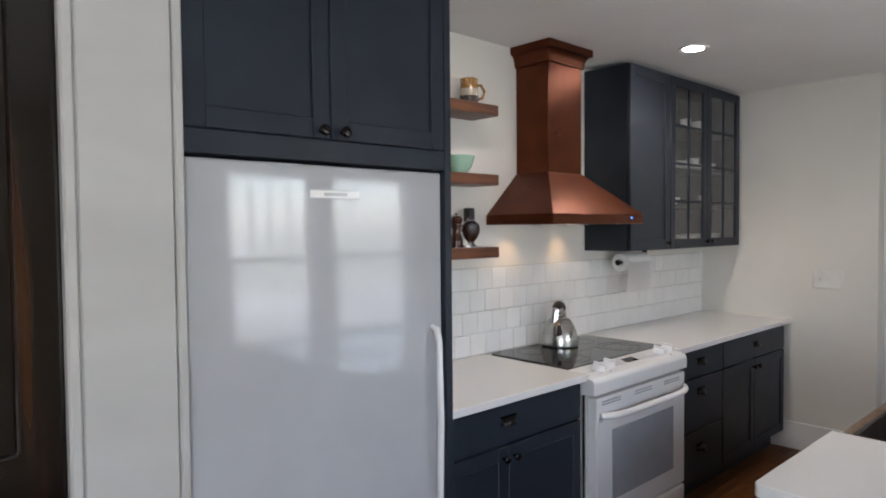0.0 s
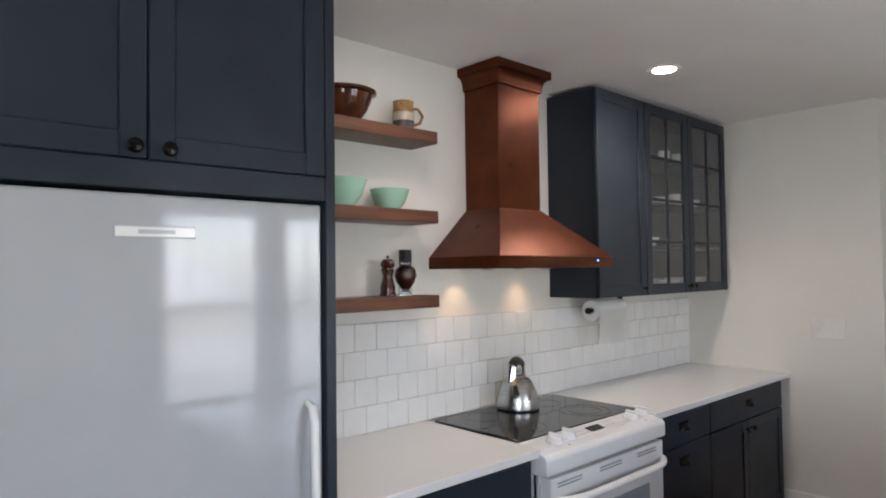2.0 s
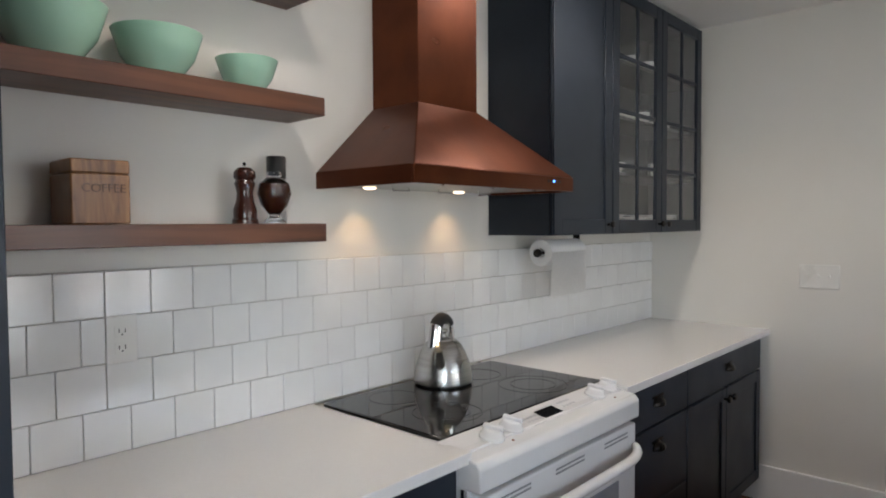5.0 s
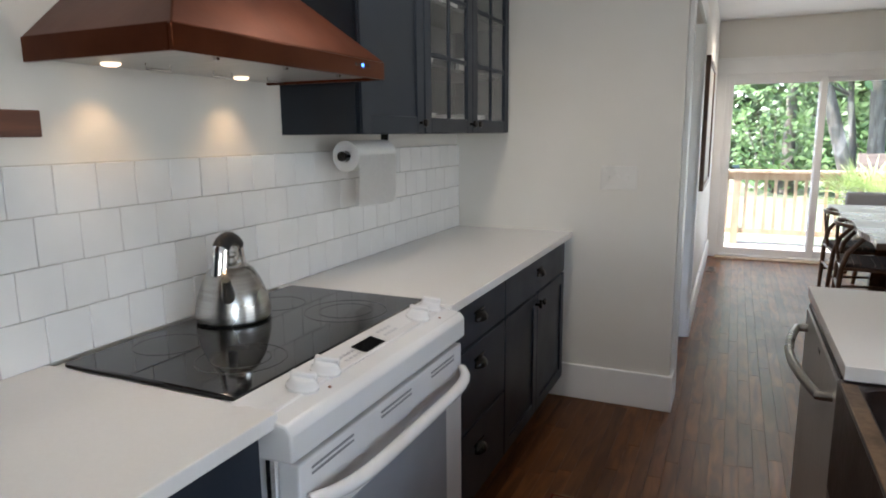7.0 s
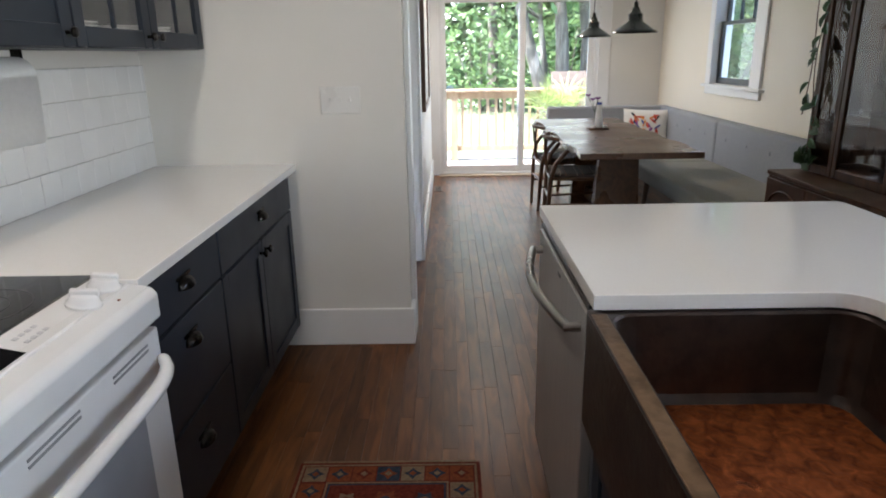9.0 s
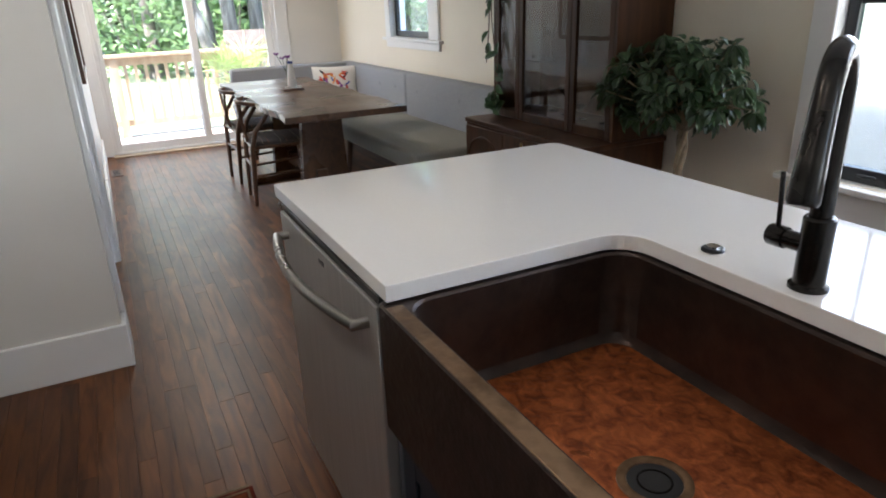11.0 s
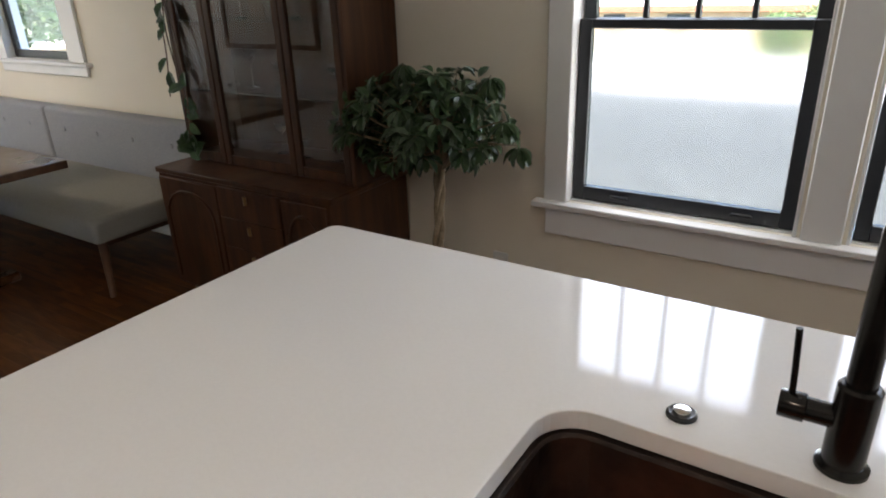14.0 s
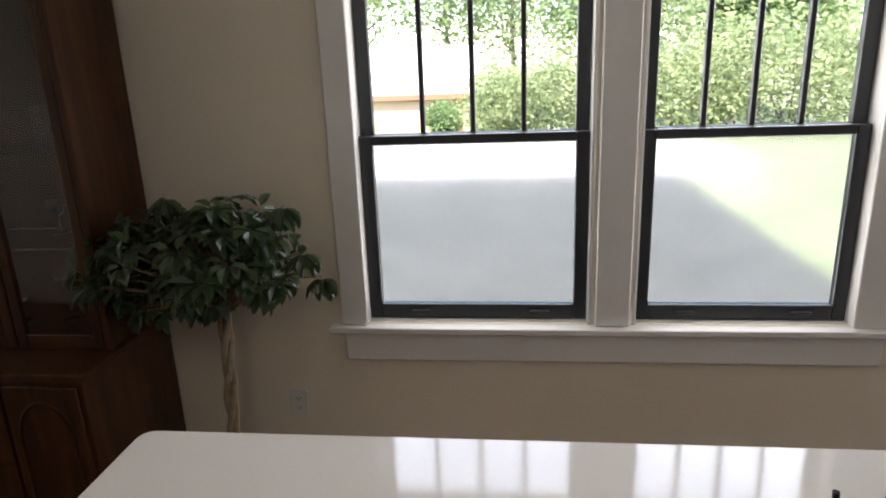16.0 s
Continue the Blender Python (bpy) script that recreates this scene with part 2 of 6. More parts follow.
CHINA = mat("white_china", (0.80, 0.79, 0.76), (0.84, 0.83, 0.80), 0.15, coat=0.2)
LEAF = mat("plant_leaf", (0.026, 0.052, 0.020), (0.058, 0.100, 0.042), 0.30, translucent=0.15, scale=(25, 25, 25), rand=0.35, island=True, lo=0.3, hi=0.7)
VINELEAF = mat("vine_leaf", (0.020, 0.050, 0.018), (0.045, 0.10, 0.035), 0.35, scale=(25, 25, 25), rand=0.3, island=True)
STEM = mat("plant_trunk", (0.20, 0.15, 0.09), (0.33, 0.26, 0.17), 0.8, scale=(30, 30, 30), bump=0.4, bump_scale=90)
POT = mat("dark_ceramic_pot", (0.05, 0.05, 0.052), (0.07, 0.07, 0.072), 0.4)
SOIL = mat("potting_soil", (0.025, 0.018, 0.012), (0.05, 0.036, 0.024), 0.95, scale=(60, 60, 60), bump=0.8)
PLATE = mat("ivory_plate", (0.735, 0.72, 0.685), (0.765, 0.75, 0.715), 0.3)
SLOT = mat("dark_slot", (0.03, 0.03, 0.03), (0.05, 0.05, 0.05), 0.5)
ARTPAPER = mat("print_paper", (0.60, 0.58, 0.52), (0.70, 0.68, 0.62), 0.6, scale=(4, 4, 4))
GLASS = glass_mat("clear_glass")
FROST = glass_mat("frosted_glass", 0.12, (0.70, 0.72, 0.72), 0.0)
CABGLASS = glass_mat("cabinet_glass", 0.0, (0.93, 0.95, 0.95))
HOODGLOW = glow_mat("hood_lamp_glass", (1.0, 0.74, 0.46), 0.3)
LAMPGLOW = glow_mat("lamp_diffuser", (1.0, 0.93, 0.82), 14.0)
LEDBLUE = glow_mat("blue_indicator", (0.08, 0.25, 1.0), 0.6)
DECKWOOD = mat("deck_board", (0.24, 0.20, 0.17), (0.34, 0.29, 0.25), 0.75, scale=(20, 2, 20), rand=0.12, bump=0.15)
RAILWOOD = mat("rail_pine", (0.34, 0.24, 0.15), (0.45, 0.34, 0.23), 0.7, scale=(14, 14, 3), bump=0.1)
GRASS = mat("lawn", (0.10, 0.118, 0.065), (0.17, 0.19, 0.115), 0.95, scale=(0.5, 0.5, 0.5), bump=0.5, bump_scale=30)
ASPHALT = mat("asphalt", (0.045, 0.048, 0.044), (0.062, 0.065, 0.060), 0.9, scale=(2, 2, 2), bump=0.3)
CONCRETE = mat("pale_concrete", (0.36, 0.355, 0.34), (0.44, 0.435, 0.42), 0.9, scale=(1, 1, 1), bump=0.2)
BARK = mat("bark", (0.075, 0.062, 0.05), (0.16, 0.14, 0.115), 0.95, scale=(10, 10, 2), bump=1.0, bump_scale=25)
TREELEAF = mat("tree_leaf", (0.11, 0.18, 0.065), (0.19, 0.29, 0.12), 0.5, translucent=0.5, scale=(0.6, 0.6, 0.6), rand=0.4, island=True)
BUSHLEAF = mat("bush_leaf", (0.19, 0.24, 0.105), (0.26, 0.315, 0.15), 0.6, translucent=0.5, scale=(1, 1, 1), rand=0.12, island=True)
# distance haze put into the leaf colour of the woods and far trees
HAZELEAF = mat("hazed_leaf", (0.17, 0.25, 0.10), (0.26, 0.34, 0.16), 0.5, translucent=0.5, scale=(0.3, 0.3, 0.3), rand=0.22, island=True)
STUCCO = mat("tan_stucco", (0.42, 0.30, 0.20), (0.48, 0.35, 0.24), 0.85, scale=(2, 2, 2), bump=0.2)
PALEROOF = mat("pale_roof", (0.44, 0.435, 0.43), (0.52, 0.515, 0.51), 0.8, scale=(2, 2, 2), bump=0.2)
FASCIA = mat("rust_fascia", (0.22, 0.09, 0.05), (0.27, 0.12, 0.07), 0.6)
FENCEWOOD = mat("fence_cedar", (0.21, 0.155, 0.12), (0.29, 0.22, 0.175), 0.8, scale=(3, 3, 20), rand=0.12, bump=0.2)
RUG_RED = mat("rug_red_wool", (0.085, 0.015, 0.010), (0.14, 0.027, 0.016), 0.95, scale=(90, 90, 90), bump=0.5, bump_scale=300, spec=0.1)
RUG_BLUE = mat("rug_navy_wool", (0.020, 0.028, 0.045), (0.038, 0.048, 0.07), 0.95, scale=(90, 90, 90), bump=0.5, bump_scale=300, spec=0.1)
RUG_CREAM = mat("rug_cream_wool", (0.15, 0.105, 0.065), (0.21, 0.15, 0.095), 0.95, scale=(90, 90, 90), bump=0.5, bump_scale=300, spec=0.1)
RUG_RUST = mat("rug_rust_wool", (0.14, 0.036, 0.016), (0.20, 0.055, 0.022), 0.95, scale=(90, 90, 90), bump=0.5, bump_scale=300, spec=0.1)
TEXT_RED = mat("embroidery_red", (0.50, 0.06, 0.04), (0.62, 0.10, 0.06), 0.9)
TEXT_ORANGE = mat("embroidery_orange", (0.65, 0.22, 0.03), (0.75, 0.30, 0.05), 0.9)
TEXT_BLUE = mat("embroidery_blue", (0.05, 0.08, 0.32), (0.08, 0.12, 0.42), 0.9)
TEXT_PURPLE = mat("embroidery_purple", (0.16, 0.03, 0.20), (0.22, 0.05, 0.28), 0.9)
TEXT_BLACK = mat("embroidery_black", (0.02, 0.02, 0.03), (0.03, 0.03, 0.04), 0.9)
STRIPE_A = mat("seat_weave_dark", (0.05, 0.035, 0.03), (0.08, 0.06, 0.05), 0.95, scale=(120, 120, 120), bump=0.4, bump_scale=300)
STRIPE_B = mat("seat_weave_rust", (0.22, 0.09, 0.05), (0.28, 0.13, 0.08), 0.95, scale=(120, 120, 120), bump=0.4, bump_scale=300)
STRIPE_C = mat("seat_weave_sand", (0.30, 0.25, 0.19), (0.36, 0.30, 0.23), 0.95, scale=(120, 120, 120), bump=0.4, bump_scale=300)
WATERGLASS = glass_mat("vase_glass", 0.02, (0.95, 0.97, 1.0))


# ---- mesh helpers ----
def box(bm, x0, x1, y0, y1, z0, z1, bev=0.0, seg=1):
    vs = bmesh.ops.create_cube(bm, size=1.0)["verts"]
    for v in vs:
        v.co = Vector(((x0 + x1) / 2 + v.co.x * (x1 - x0), (y0 + y1) / 2 + v.co.y * (y1 - y0), (z0 + z1) / 2 + v.co.z * (z1 - z0)))
    if bev > 0:
        es = list({e for v in vs for e in v.link_edges})
        bmesh.ops.bevel(bm, geom=es, offset=bev, segments=seg, affect='EDGES', profile=0.5)
    return bm


def B(*a, **k):
    return box(bmesh.new(), *a, **k)


def lathe(bm, profile, centre=(0, 0, 0), seg=24, axis='z'):
    rings = []
    c = Vector(centre)
    for r, h in profile:
        ring = []
        for i in range(seg):
            t = 2 * math.pi * i / seg
            p = (r * math.cos(t), r * math.sin(t), h)
            if axis == 'y':
                p = (p[0], p[2], p[1])
            elif axis == 'x':
                p = (p[2], p[0], p[1])
            ring.append(bm.verts.new(c + Vector(p)))
        rings.append(ring)
    for a, b in zip(rings, rings[1:]):
        for i in range(seg):
            bm.faces.new((a[i], a[(i + 1) % seg], b[(i + 1) % seg], b[i]))
    closed = profile[0] == profile[-1]
    for ring, (r, h) in ((rings[0], profile[0]), (rings[-1], profile[-1])):
        if r > 1e-5 and not closed:
            bm.faces.new(ring)
    bmesh.ops.recalc_face_normals(bm, faces=bm.faces)
    return bm


def tube(bm, pts, radius, seg=10, flat=1.0):
    pts = [Vector(p) for p in pts]
    rs = radius if isinstance(radius, (list, tuple)) else [radius] * len(pts)
    rings, ref = [], None
    for i, p in enumerate(pts):
        d = (pts[min(i + 1, len(pts) - 1)] - pts[max(i - 1, 0)]).normalized()
        if ref is None:
            ref = d.orthogonal().normalized()
        u = (ref - d * ref.dot(d)).normalized()
        ref = u
        w = d.cross(u)
        rings.append([bm.verts.new(p + u * (rs[i] * math.cos(2 * math.pi * k / seg)) + w * (rs[i] * flat * math.sin(2 * math.pi * k / seg))) for k in range(seg)])
    for a, b in zip(rings, rings[1:]):
        for k in range(seg):
            bm.faces.new((a[k], a[(k + 1) % seg], b[(k + 1) % seg], b[k]))
    bm.faces.new(rings[0])
    bm.faces.new(rings[-1])
    bmesh.ops.recalc_face_normals(bm, faces=bm.faces)
    return bm


def prism(bm, outline, z0, z1, bev=0.0):
    lo = [bm.verts.new((x, y, z0)) for x, y in outline]
    hi = [bm.verts.new((x, y, z1)) for x, y in outline]
    n = len(outline)
    bm.faces.new(lo)
    bm.faces.new(hi)
    for i in range(n):
        bm.faces.new((lo[i], lo[(i + 1) % n], hi[(i + 1) % n], hi[i]))
    bmesh.ops.recalc_face_normals(bm, faces=bm.faces)
    if bev > 0:
        es = [e for e in bm.edges if abs(e.verts[0].co.z - e.verts[1].co.z) < 1e-6]
        bmesh.ops.bevel(bm, geom=es, offset=bev, segments=2, affect='EDGES', profile=0.5)
    return bm


def finish(name, bm, material, offset, smooth):
    for f in bm.faces:
        f.smooth = smooth
    if smooth:
        bm.normal_update()
        for e in bm.edges:
            e.smooth = len(e.link_faces) == 2 and e.calc_face_angle(0.0) < radians(38)
        # broad flat faces stay flat, so that only the rounded edges are shaded smooth
        area = {f: f.calc_area() for f in bm.faces}
        for f in bm.faces:
            near = [area[g] for e in f.edges for g in e.link_faces if g is not f]
            if near and area[f] > 4 * max(near):
                f.smooth = False
    me = bpy.data.meshes.new(name)
    bmesh.ops.translate(bm, verts=bm.verts, vec=-offset)
    bm.to_mesh(me)
    bm.free()
    me.materials.append(material)
    return me


def origin(ob):
    v = Vector((0, 0, 0))
    while ob is not None:
        v += ob.location
        ob = ob.parent
    return v


def part(name, bm, material, parent, label="", smooth=True):
    ob = new(name, finish(name, bm, material, origin(parent), smooth))
    ob.parent = parent
    return tagged(ob, label)


def thing(name, at, label, category, group="", kind=""):
    ob = new(name)
    ob.empty_display_size = 0.1
    ob.location = at
    return tagged(ob, label, category, group, kind)


def solid(name, bm, material, at, label, category, group="", smooth=True):
    at = Vector(at)
    ob = new(name, finish(name, bm, material, at, smooth))
    ob.location = at
    return tagged(ob, label, category, group)


def setting(name, bm, material, label="", smooth=False):
    return tagged(new(name, finish(name, bm, material, Vector((0, 0, 0)), smooth)), label, kind="structure")


def arc(cx, cy, r, a0, a1, n):
    return [(cx + r * math.cos(radians(a0 + (a1 - a0) * i / n)), cy + r * math.sin(radians(a0 + (a1 - a0) * i / n))) for i in range(n + 1)]

# ---- the building ----
XE, YN, YS, XD, YH = 5.045, 2.415, -1.29, 9.62, 1.27
CEIL_K, CEIL_D = 2.475, 2.55
X0 = -1.6

setting("floor", B(X0 - 0.2, XD + 0.12, YS - 0.14, 4.2, -0.12, -0.006), PLANK_GAP, "dark stained oak strip floor")
setting("ceiling_kitchen", B(X0 - 0.2, XE + 0.06, YS - 0.14, 4.2, CEIL_K, CEIL_K + 0.2), CEIL, "flat off-white painted kitchen ceiling")
setting("ceiling_dining", B(XE + 0.06, XD + 0.12, YS - 0.14, 4.2, CEIL_D, CEIL_D + 0.13), CEIL, "flat off-white painted dining ceiling")
wall_north = setting("wall_north", B(0.86, XE, YN, YN + 0.12, 0, CEIL_K), WALL, "warm white painted kitchen wall above the backsplash")
setting("wall_kitchen_end", B(XE, XE + 0.115, YH, YN + 0.12, 0, CEIL_K), WALL, "warm white painted wall closing the kitchen run")
bm = bmesh.new()
D0, D1, DH = 5.27, 6.36, 2.06
box(bm, XE + 0.115, D0, YH, YH + 0.12, 0, CEIL_D)
box(bm, D1, XD, YH, YH + 0.12, 0, CEIL_D)
box(bm, D0, D1, YH, YH + 0.12, DH, CEIL_D)
setting("wall_hall", bm, WALL, "warm white painted passage wall with a cased opening")
bm = bmesh.new()
box(bm, XE + 0.115, XD, 3.2, 3.3, 0, CEIL_D)
box(bm, X0 - 0.2, 0.5, 3.9, 4.0, 0, CEIL_K)
setting("wall_far_rooms", bm, WALL, "plain painted wall of the rooms behind")
setting("wall_west", B(X0 - 0.14, X0, YS - 0.14, 4.0, 0, CEIL_K), WALL, "plain painted west wall")

# wall beside the refrigerator and the dark door beyond it
setting("wall_fridge_side", B(0.665, 0.845, 1.60, YN + 0.12, 0, CEIL_K), WALL, "painted end of the wall beside the refrigerator")
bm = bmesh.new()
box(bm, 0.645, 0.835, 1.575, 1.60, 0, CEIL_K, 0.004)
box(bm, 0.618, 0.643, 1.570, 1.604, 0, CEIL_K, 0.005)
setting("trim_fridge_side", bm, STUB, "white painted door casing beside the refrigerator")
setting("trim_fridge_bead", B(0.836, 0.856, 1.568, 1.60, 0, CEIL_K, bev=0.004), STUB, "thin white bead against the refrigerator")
door = thing("door_1", (0.3, 1.75, 0), "dark stained wooden panel door standing closed", "door", kind="structure")
part("slab", B(-0.25, 0.640, 1.606, 1.645, 0.005, 2.10, bev=0.003), DARKDOOR, door)
for k in range(2):
    for z0, z1 in ((0.22, 0.95), (1.10, 1.98)):
        x = -0.16 + k * 0.40
        part("panel", B(x, x + 0.30, 1.597, 1.607, z0, z1, bev=0.010), DARKDOOR, door)
setting("wall_door_side", B(X0, -0.25, 1.60, 1.70, 0, CEIL_K), WALL, "plain painted wall beside the dark door")
setting("wall_door_head", B(-0.25, 0.664, 1.61, 1.70, 2.10, CEIL_K), WALL, "plain painted wall above the dark door")

# south wall with its windows
WIN = [(2.273, 3.010), (3.153, 3.968)]
WZ0, WZM, WZ1 = 0.643, 1.306, 1.985
SX0, SX1, SZ0, SZM, SZ1 = 7.335, 8.15, 1.06, 1.57, 2.08
bm = bmesh.new()
# -1.26 to 0.46 is an added, unseen opening for the side fill lamp
xs = [X0 - 0.14, -1.26, 0.46, WIN[0][0], WIN[0][1], WIN[1][0], WIN[1][1], SX0, SX1, XD + 0.12]
for i in range(0, 10, 2):
    box(bm, xs[i], xs[i + 1], YS - 0.14, YS, 0, CEIL_D)
for x0, x1, z0, z1 in ((-1.26, 0.46, 0.74, 2.06), (*WIN[0], WZ0, WZ1), (*WIN[1], WZ0, WZ1), (SX0, SX1, SZ0, SZ1)):
    box(bm, x0, x1, YS - 0.14, YS, 0, z0)
    box(bm, x0, x1, YS - 0.14, YS, z1, CEIL_D)
setting("wall_south", bm, WALL_S, "warm cream painted window wall")


def sash(win, x0, x1, z0, z1, y0, y1, stile, rail_lo, rail_hi, muntins, glass):
    part("sash_stile", B(x0, x0 + stile, y0, y1, z0, z1, bev=0.003), SASH, win)
    part("sash_stile", B(x1 - stile, x1, y0, y1, z0, z1, bev=0.003), SASH, win)
    part("sash_rail", B(x0 + stile, x1 - stile, y0, y1, z0, z0 + rail_lo, bev=0.003), SASH, win)
    part("sash_rail", B(x0 + stile, x1 - stile, y0, y1, z1 - rail_hi, z1, bev=0.003), SASH, win)
    gx0, gx1 = x0 + stile, x1 - stile
    p = part("pane", B(gx0 - 0.003, gx1 + 0.003, (y0 + y1) / 2 - 0.002, (y0 + y1) / 2 + 0.002, z0 + rail_lo - 0.003, z1 - rail_hi + 0.003), glass, win, smooth=False)
    p.visible_shadow = False
    for k in range(muntins):
        x = gx0 + (gx1 - gx0) * (k + 1) / (muntins + 1)
        part("muntin", B(x - 0.009, x + 0.009, y0 + 0.004, y1 - 0.002, z0 + rail_lo, z1 - rail_hi, bev=0.003), SASH, win)


def liner(win, x0, x1, z0, z1):
    part("jamb", B(x0, x0 + 0.012, YS - 0.14, YS + 0.002, z0, z1), TRIM, win)
    part("jamb", B(x1 - 0.012, x1, YS - 0.14, YS + 0.002, z0, z1), TRIM, win)
    part("head", B(x0 + 0.012, x1 - 0.012, YS - 0.14, YS + 0.002, z1 - 0.012, z1), TRIM, win)
    part("outer_sill", B(x0 + 0.012, x1 - 0.012, YS - 0.19, YS - 0.02, z0 - 0.02, z0 + 0.004), TRIM, win)


for n, (x0, x1) in enumerate(WIN):
    w = thing("window_%d" % (n + 1), ((x0 + x1) / 2, YS, WZ0), "charcoal double-hung window with a frosted lower pane", "window", "kitchen windows", "structure")
    liner(w, x0, x1, WZ0, WZ1)
    sash(w, x0 + 0.014, x1 - 0.014, WZ0 + 0.006, WZM + 0.015, YS - 0.070, YS - 0.036, 0.045, 0.055, 0.032, 0, FROST)
    sash(w, x0 + 0.014, x1 - 0.014, WZM - 0.015, WZ1 - 0.014, YS - 0.108, YS - 0.074, 0.045, 0.032, 0.045, 3, GLASS)
    for k in (0.22, 0.75):
        xx = x0 + (x1 - x0) * k
        part("sash_lift", B(xx - 0.035, xx + 0.035, YS - 0.036, YS - 0.026, WZ0 + 0.028, WZ0 + 0.042, bev=0.004), SASH, w)
w = thing("window_3", ((SX0 + SX1) / 2, YS, SZ0), "charcoal double-hung dining window with clear panes", "window", kind="structure")
liner(w, SX0, SX1, SZ0, SZ1)
sash(w, SX0 + 0.014, SX1 - 0.014, SZ0 + 0.006, SZM + 0.015, YS - 0.070, YS - 0.036, 0.04, 0.05, 0.03, 0, GLASS)
sash(w, SX0 + 0.014, SX1 - 0.014, SZM - 0.015, SZ1 - 0.014, YS - 0.108, YS - 0.074, 0.04, 0.03, 0.04, 2, GLASS)


def casing(name, pieces, label):
    t = thing(name, (pieces[0][0], YS, pieces[0][4]), label, "window trim", kind="structure")
    for i, p in enumerate(pieces):
        part(p[6] if len(p) > 6 else "board", B(*p[:6], bev=0.004), TRIM, t)


CY = YS + 0.022
casing("trim_1", [(WIN[1][1] - 0.012, 4.052, YS, CY, 0.643, 2.06), (WIN[0][1] + 0.012, WIN[1][0] - 0.012, YS, CY, 0.643, 1.985), (2.17, WIN[0][0] + 0.012, YS, CY, 0.643, 2.06),
                  (2.29, 3.945, YS, CY + 0.002, 1.986, 2.10), (2.125, 4.095, YS - 0.03, YS + 0.05, 0.618, 0.642, "sill"), (2.18, 4.045, YS, YS + 0.02, 0.503, 0.617, "apron")],
       "white painted casing, sill and apron round the kitchen windows")
casing("trim_2", [(SX1 - 0.012, SX1 + 0.095, YS, CY, SZ0, 2.16), (SX0 - 0.165, SX0 + 0.012, YS, CY, SZ0, 2.16), (SX0 + 0.012, SX1 - 0.012, YS, CY, SZ1 - 0.012, 2.16),
                  (SX0 - 0.215, SX1 + 0.13, YS - 0.03, YS + 0.045, SZ0 - 0.024, SZ0 - 0.001, "sill"), (SX0 - 0.17, SX1 + 0.09, YS, YS + 0.02, SZ0 - 0.085, SZ0 - 0.025, "apron")],
       "white painted casing, sill and apron round the dining window")

# east wall with the sliding door
GY0, GY1, GZ1 = -0.60, 1.185, 1.985
bm = bmesh.new()
box(bm, XD, XD + 0.14, YS - 0.14, GY0, 0, CEIL_D)
box(bm, XD, XD + 0.14, GY1, 3.3, 0, CEIL_D)
box(bm, XD, XD + 0.14, GY0, GY1, GZ1, CEIL_D)
setting("wall_east", bm, WALL, "warm white painted wall round the sliding door")
sd = thing("door_2", (XD, 0.3, 0), "white framed sliding glass door, closed", "sliding door", kind="structure")
fx0, fx1 = XD + 0.02, XD + 0.12
part("jamb", B(fx0, fx1, GY1 - 0.045, GY1, 0.0, GZ1), TRIM, sd)
part("jamb", B(fx0, fx1, GY0, GY0 + 0.045, 0.0, GZ1), TRIM, sd)
part("head", B(fx0, fx1, GY0 + 0.045, GY1 - 0.045, GZ1 - 0.05, GZ1), TRIM, sd)
part("track", B(fx0 - 0.03, fx1, GY0 + 0.045, GY1 - 0.045, -0.002, 0.03), TRIM, sd)
for y0, y1, x in ((0.21, GY1 - 0.045, XD + 0.045), (GY0 + 0.045, 0.285, XD + 0.085)):
    leaf = part("leaf_stile", B(x - 0.018, x + 0.018, y0, y0 + 0.062, 0.03, GZ1 - 0.05, bev=0.003), TRIM, sd)
    part("leaf_stile", B(x - 0.018, x + 0.018, y1 - 0.045, y1, 0.03, GZ1 - 0.05, bev=0.003), TRIM, sd)
    part("leaf_rail", B(x - 0.018, x + 0.018, y0 + 0.062, y1 - 0.045, 0.03, 0.10, bev=0.003), TRIM, sd)
    part("leaf_rail", B(x - 0.018, x + 0.018, y0 + 0.062, y1 - 0.045, GZ1 - 0.10, GZ1 - 0.05, bev=0.003), TRIM, sd)
    g = part("pane", B(x - 0.003, x + 0.003, y0 + 0.06, y1 - 0.043, 0.098, GZ1 - 0.098), GLASS, sd, smooth=False)
    g.visible_shadow = False
part("pull", B(XD + 0.005, XD + 0.027, GY1 - 0.075, GY1 - 0.055, 0.92, 1.10, bev=0.004), TRIM, sd)
cs = thing("trim_3", (XD, 0.3, 0), "white painted casing round the sliding door", "door trim", kind="structure")
part("side_board", B(XD - 0.02, XD, GY1 - 0.01, YH - 0.001, 0, GZ1 + 0.0, bev=0.003), TRIM, cs)
part("side_board", B(XD - 0.02, XD, GY0 - 0.12, GY0 + 0.01, 0, GZ1, bev=0.003), TRIM, cs)
part("head_board", B(XD - 0.022, XD, GY0 - 0.14, YH - 0.001, GZ1, GZ1 + 0.155, bev=0.003), TRIM, cs)
part("head_cap", B(XD - 0.035, XD, GY0 - 0.15, YH - 0.001, GZ1 + 0.155, GZ1 + 0.175, bev=0.003), TRIM, cs)
part("threshold", B(XD - 0.13, XD + 0.02, GY0, GY1, -0.004, 0.012, bev=0.003), RAILWOOD, cs)

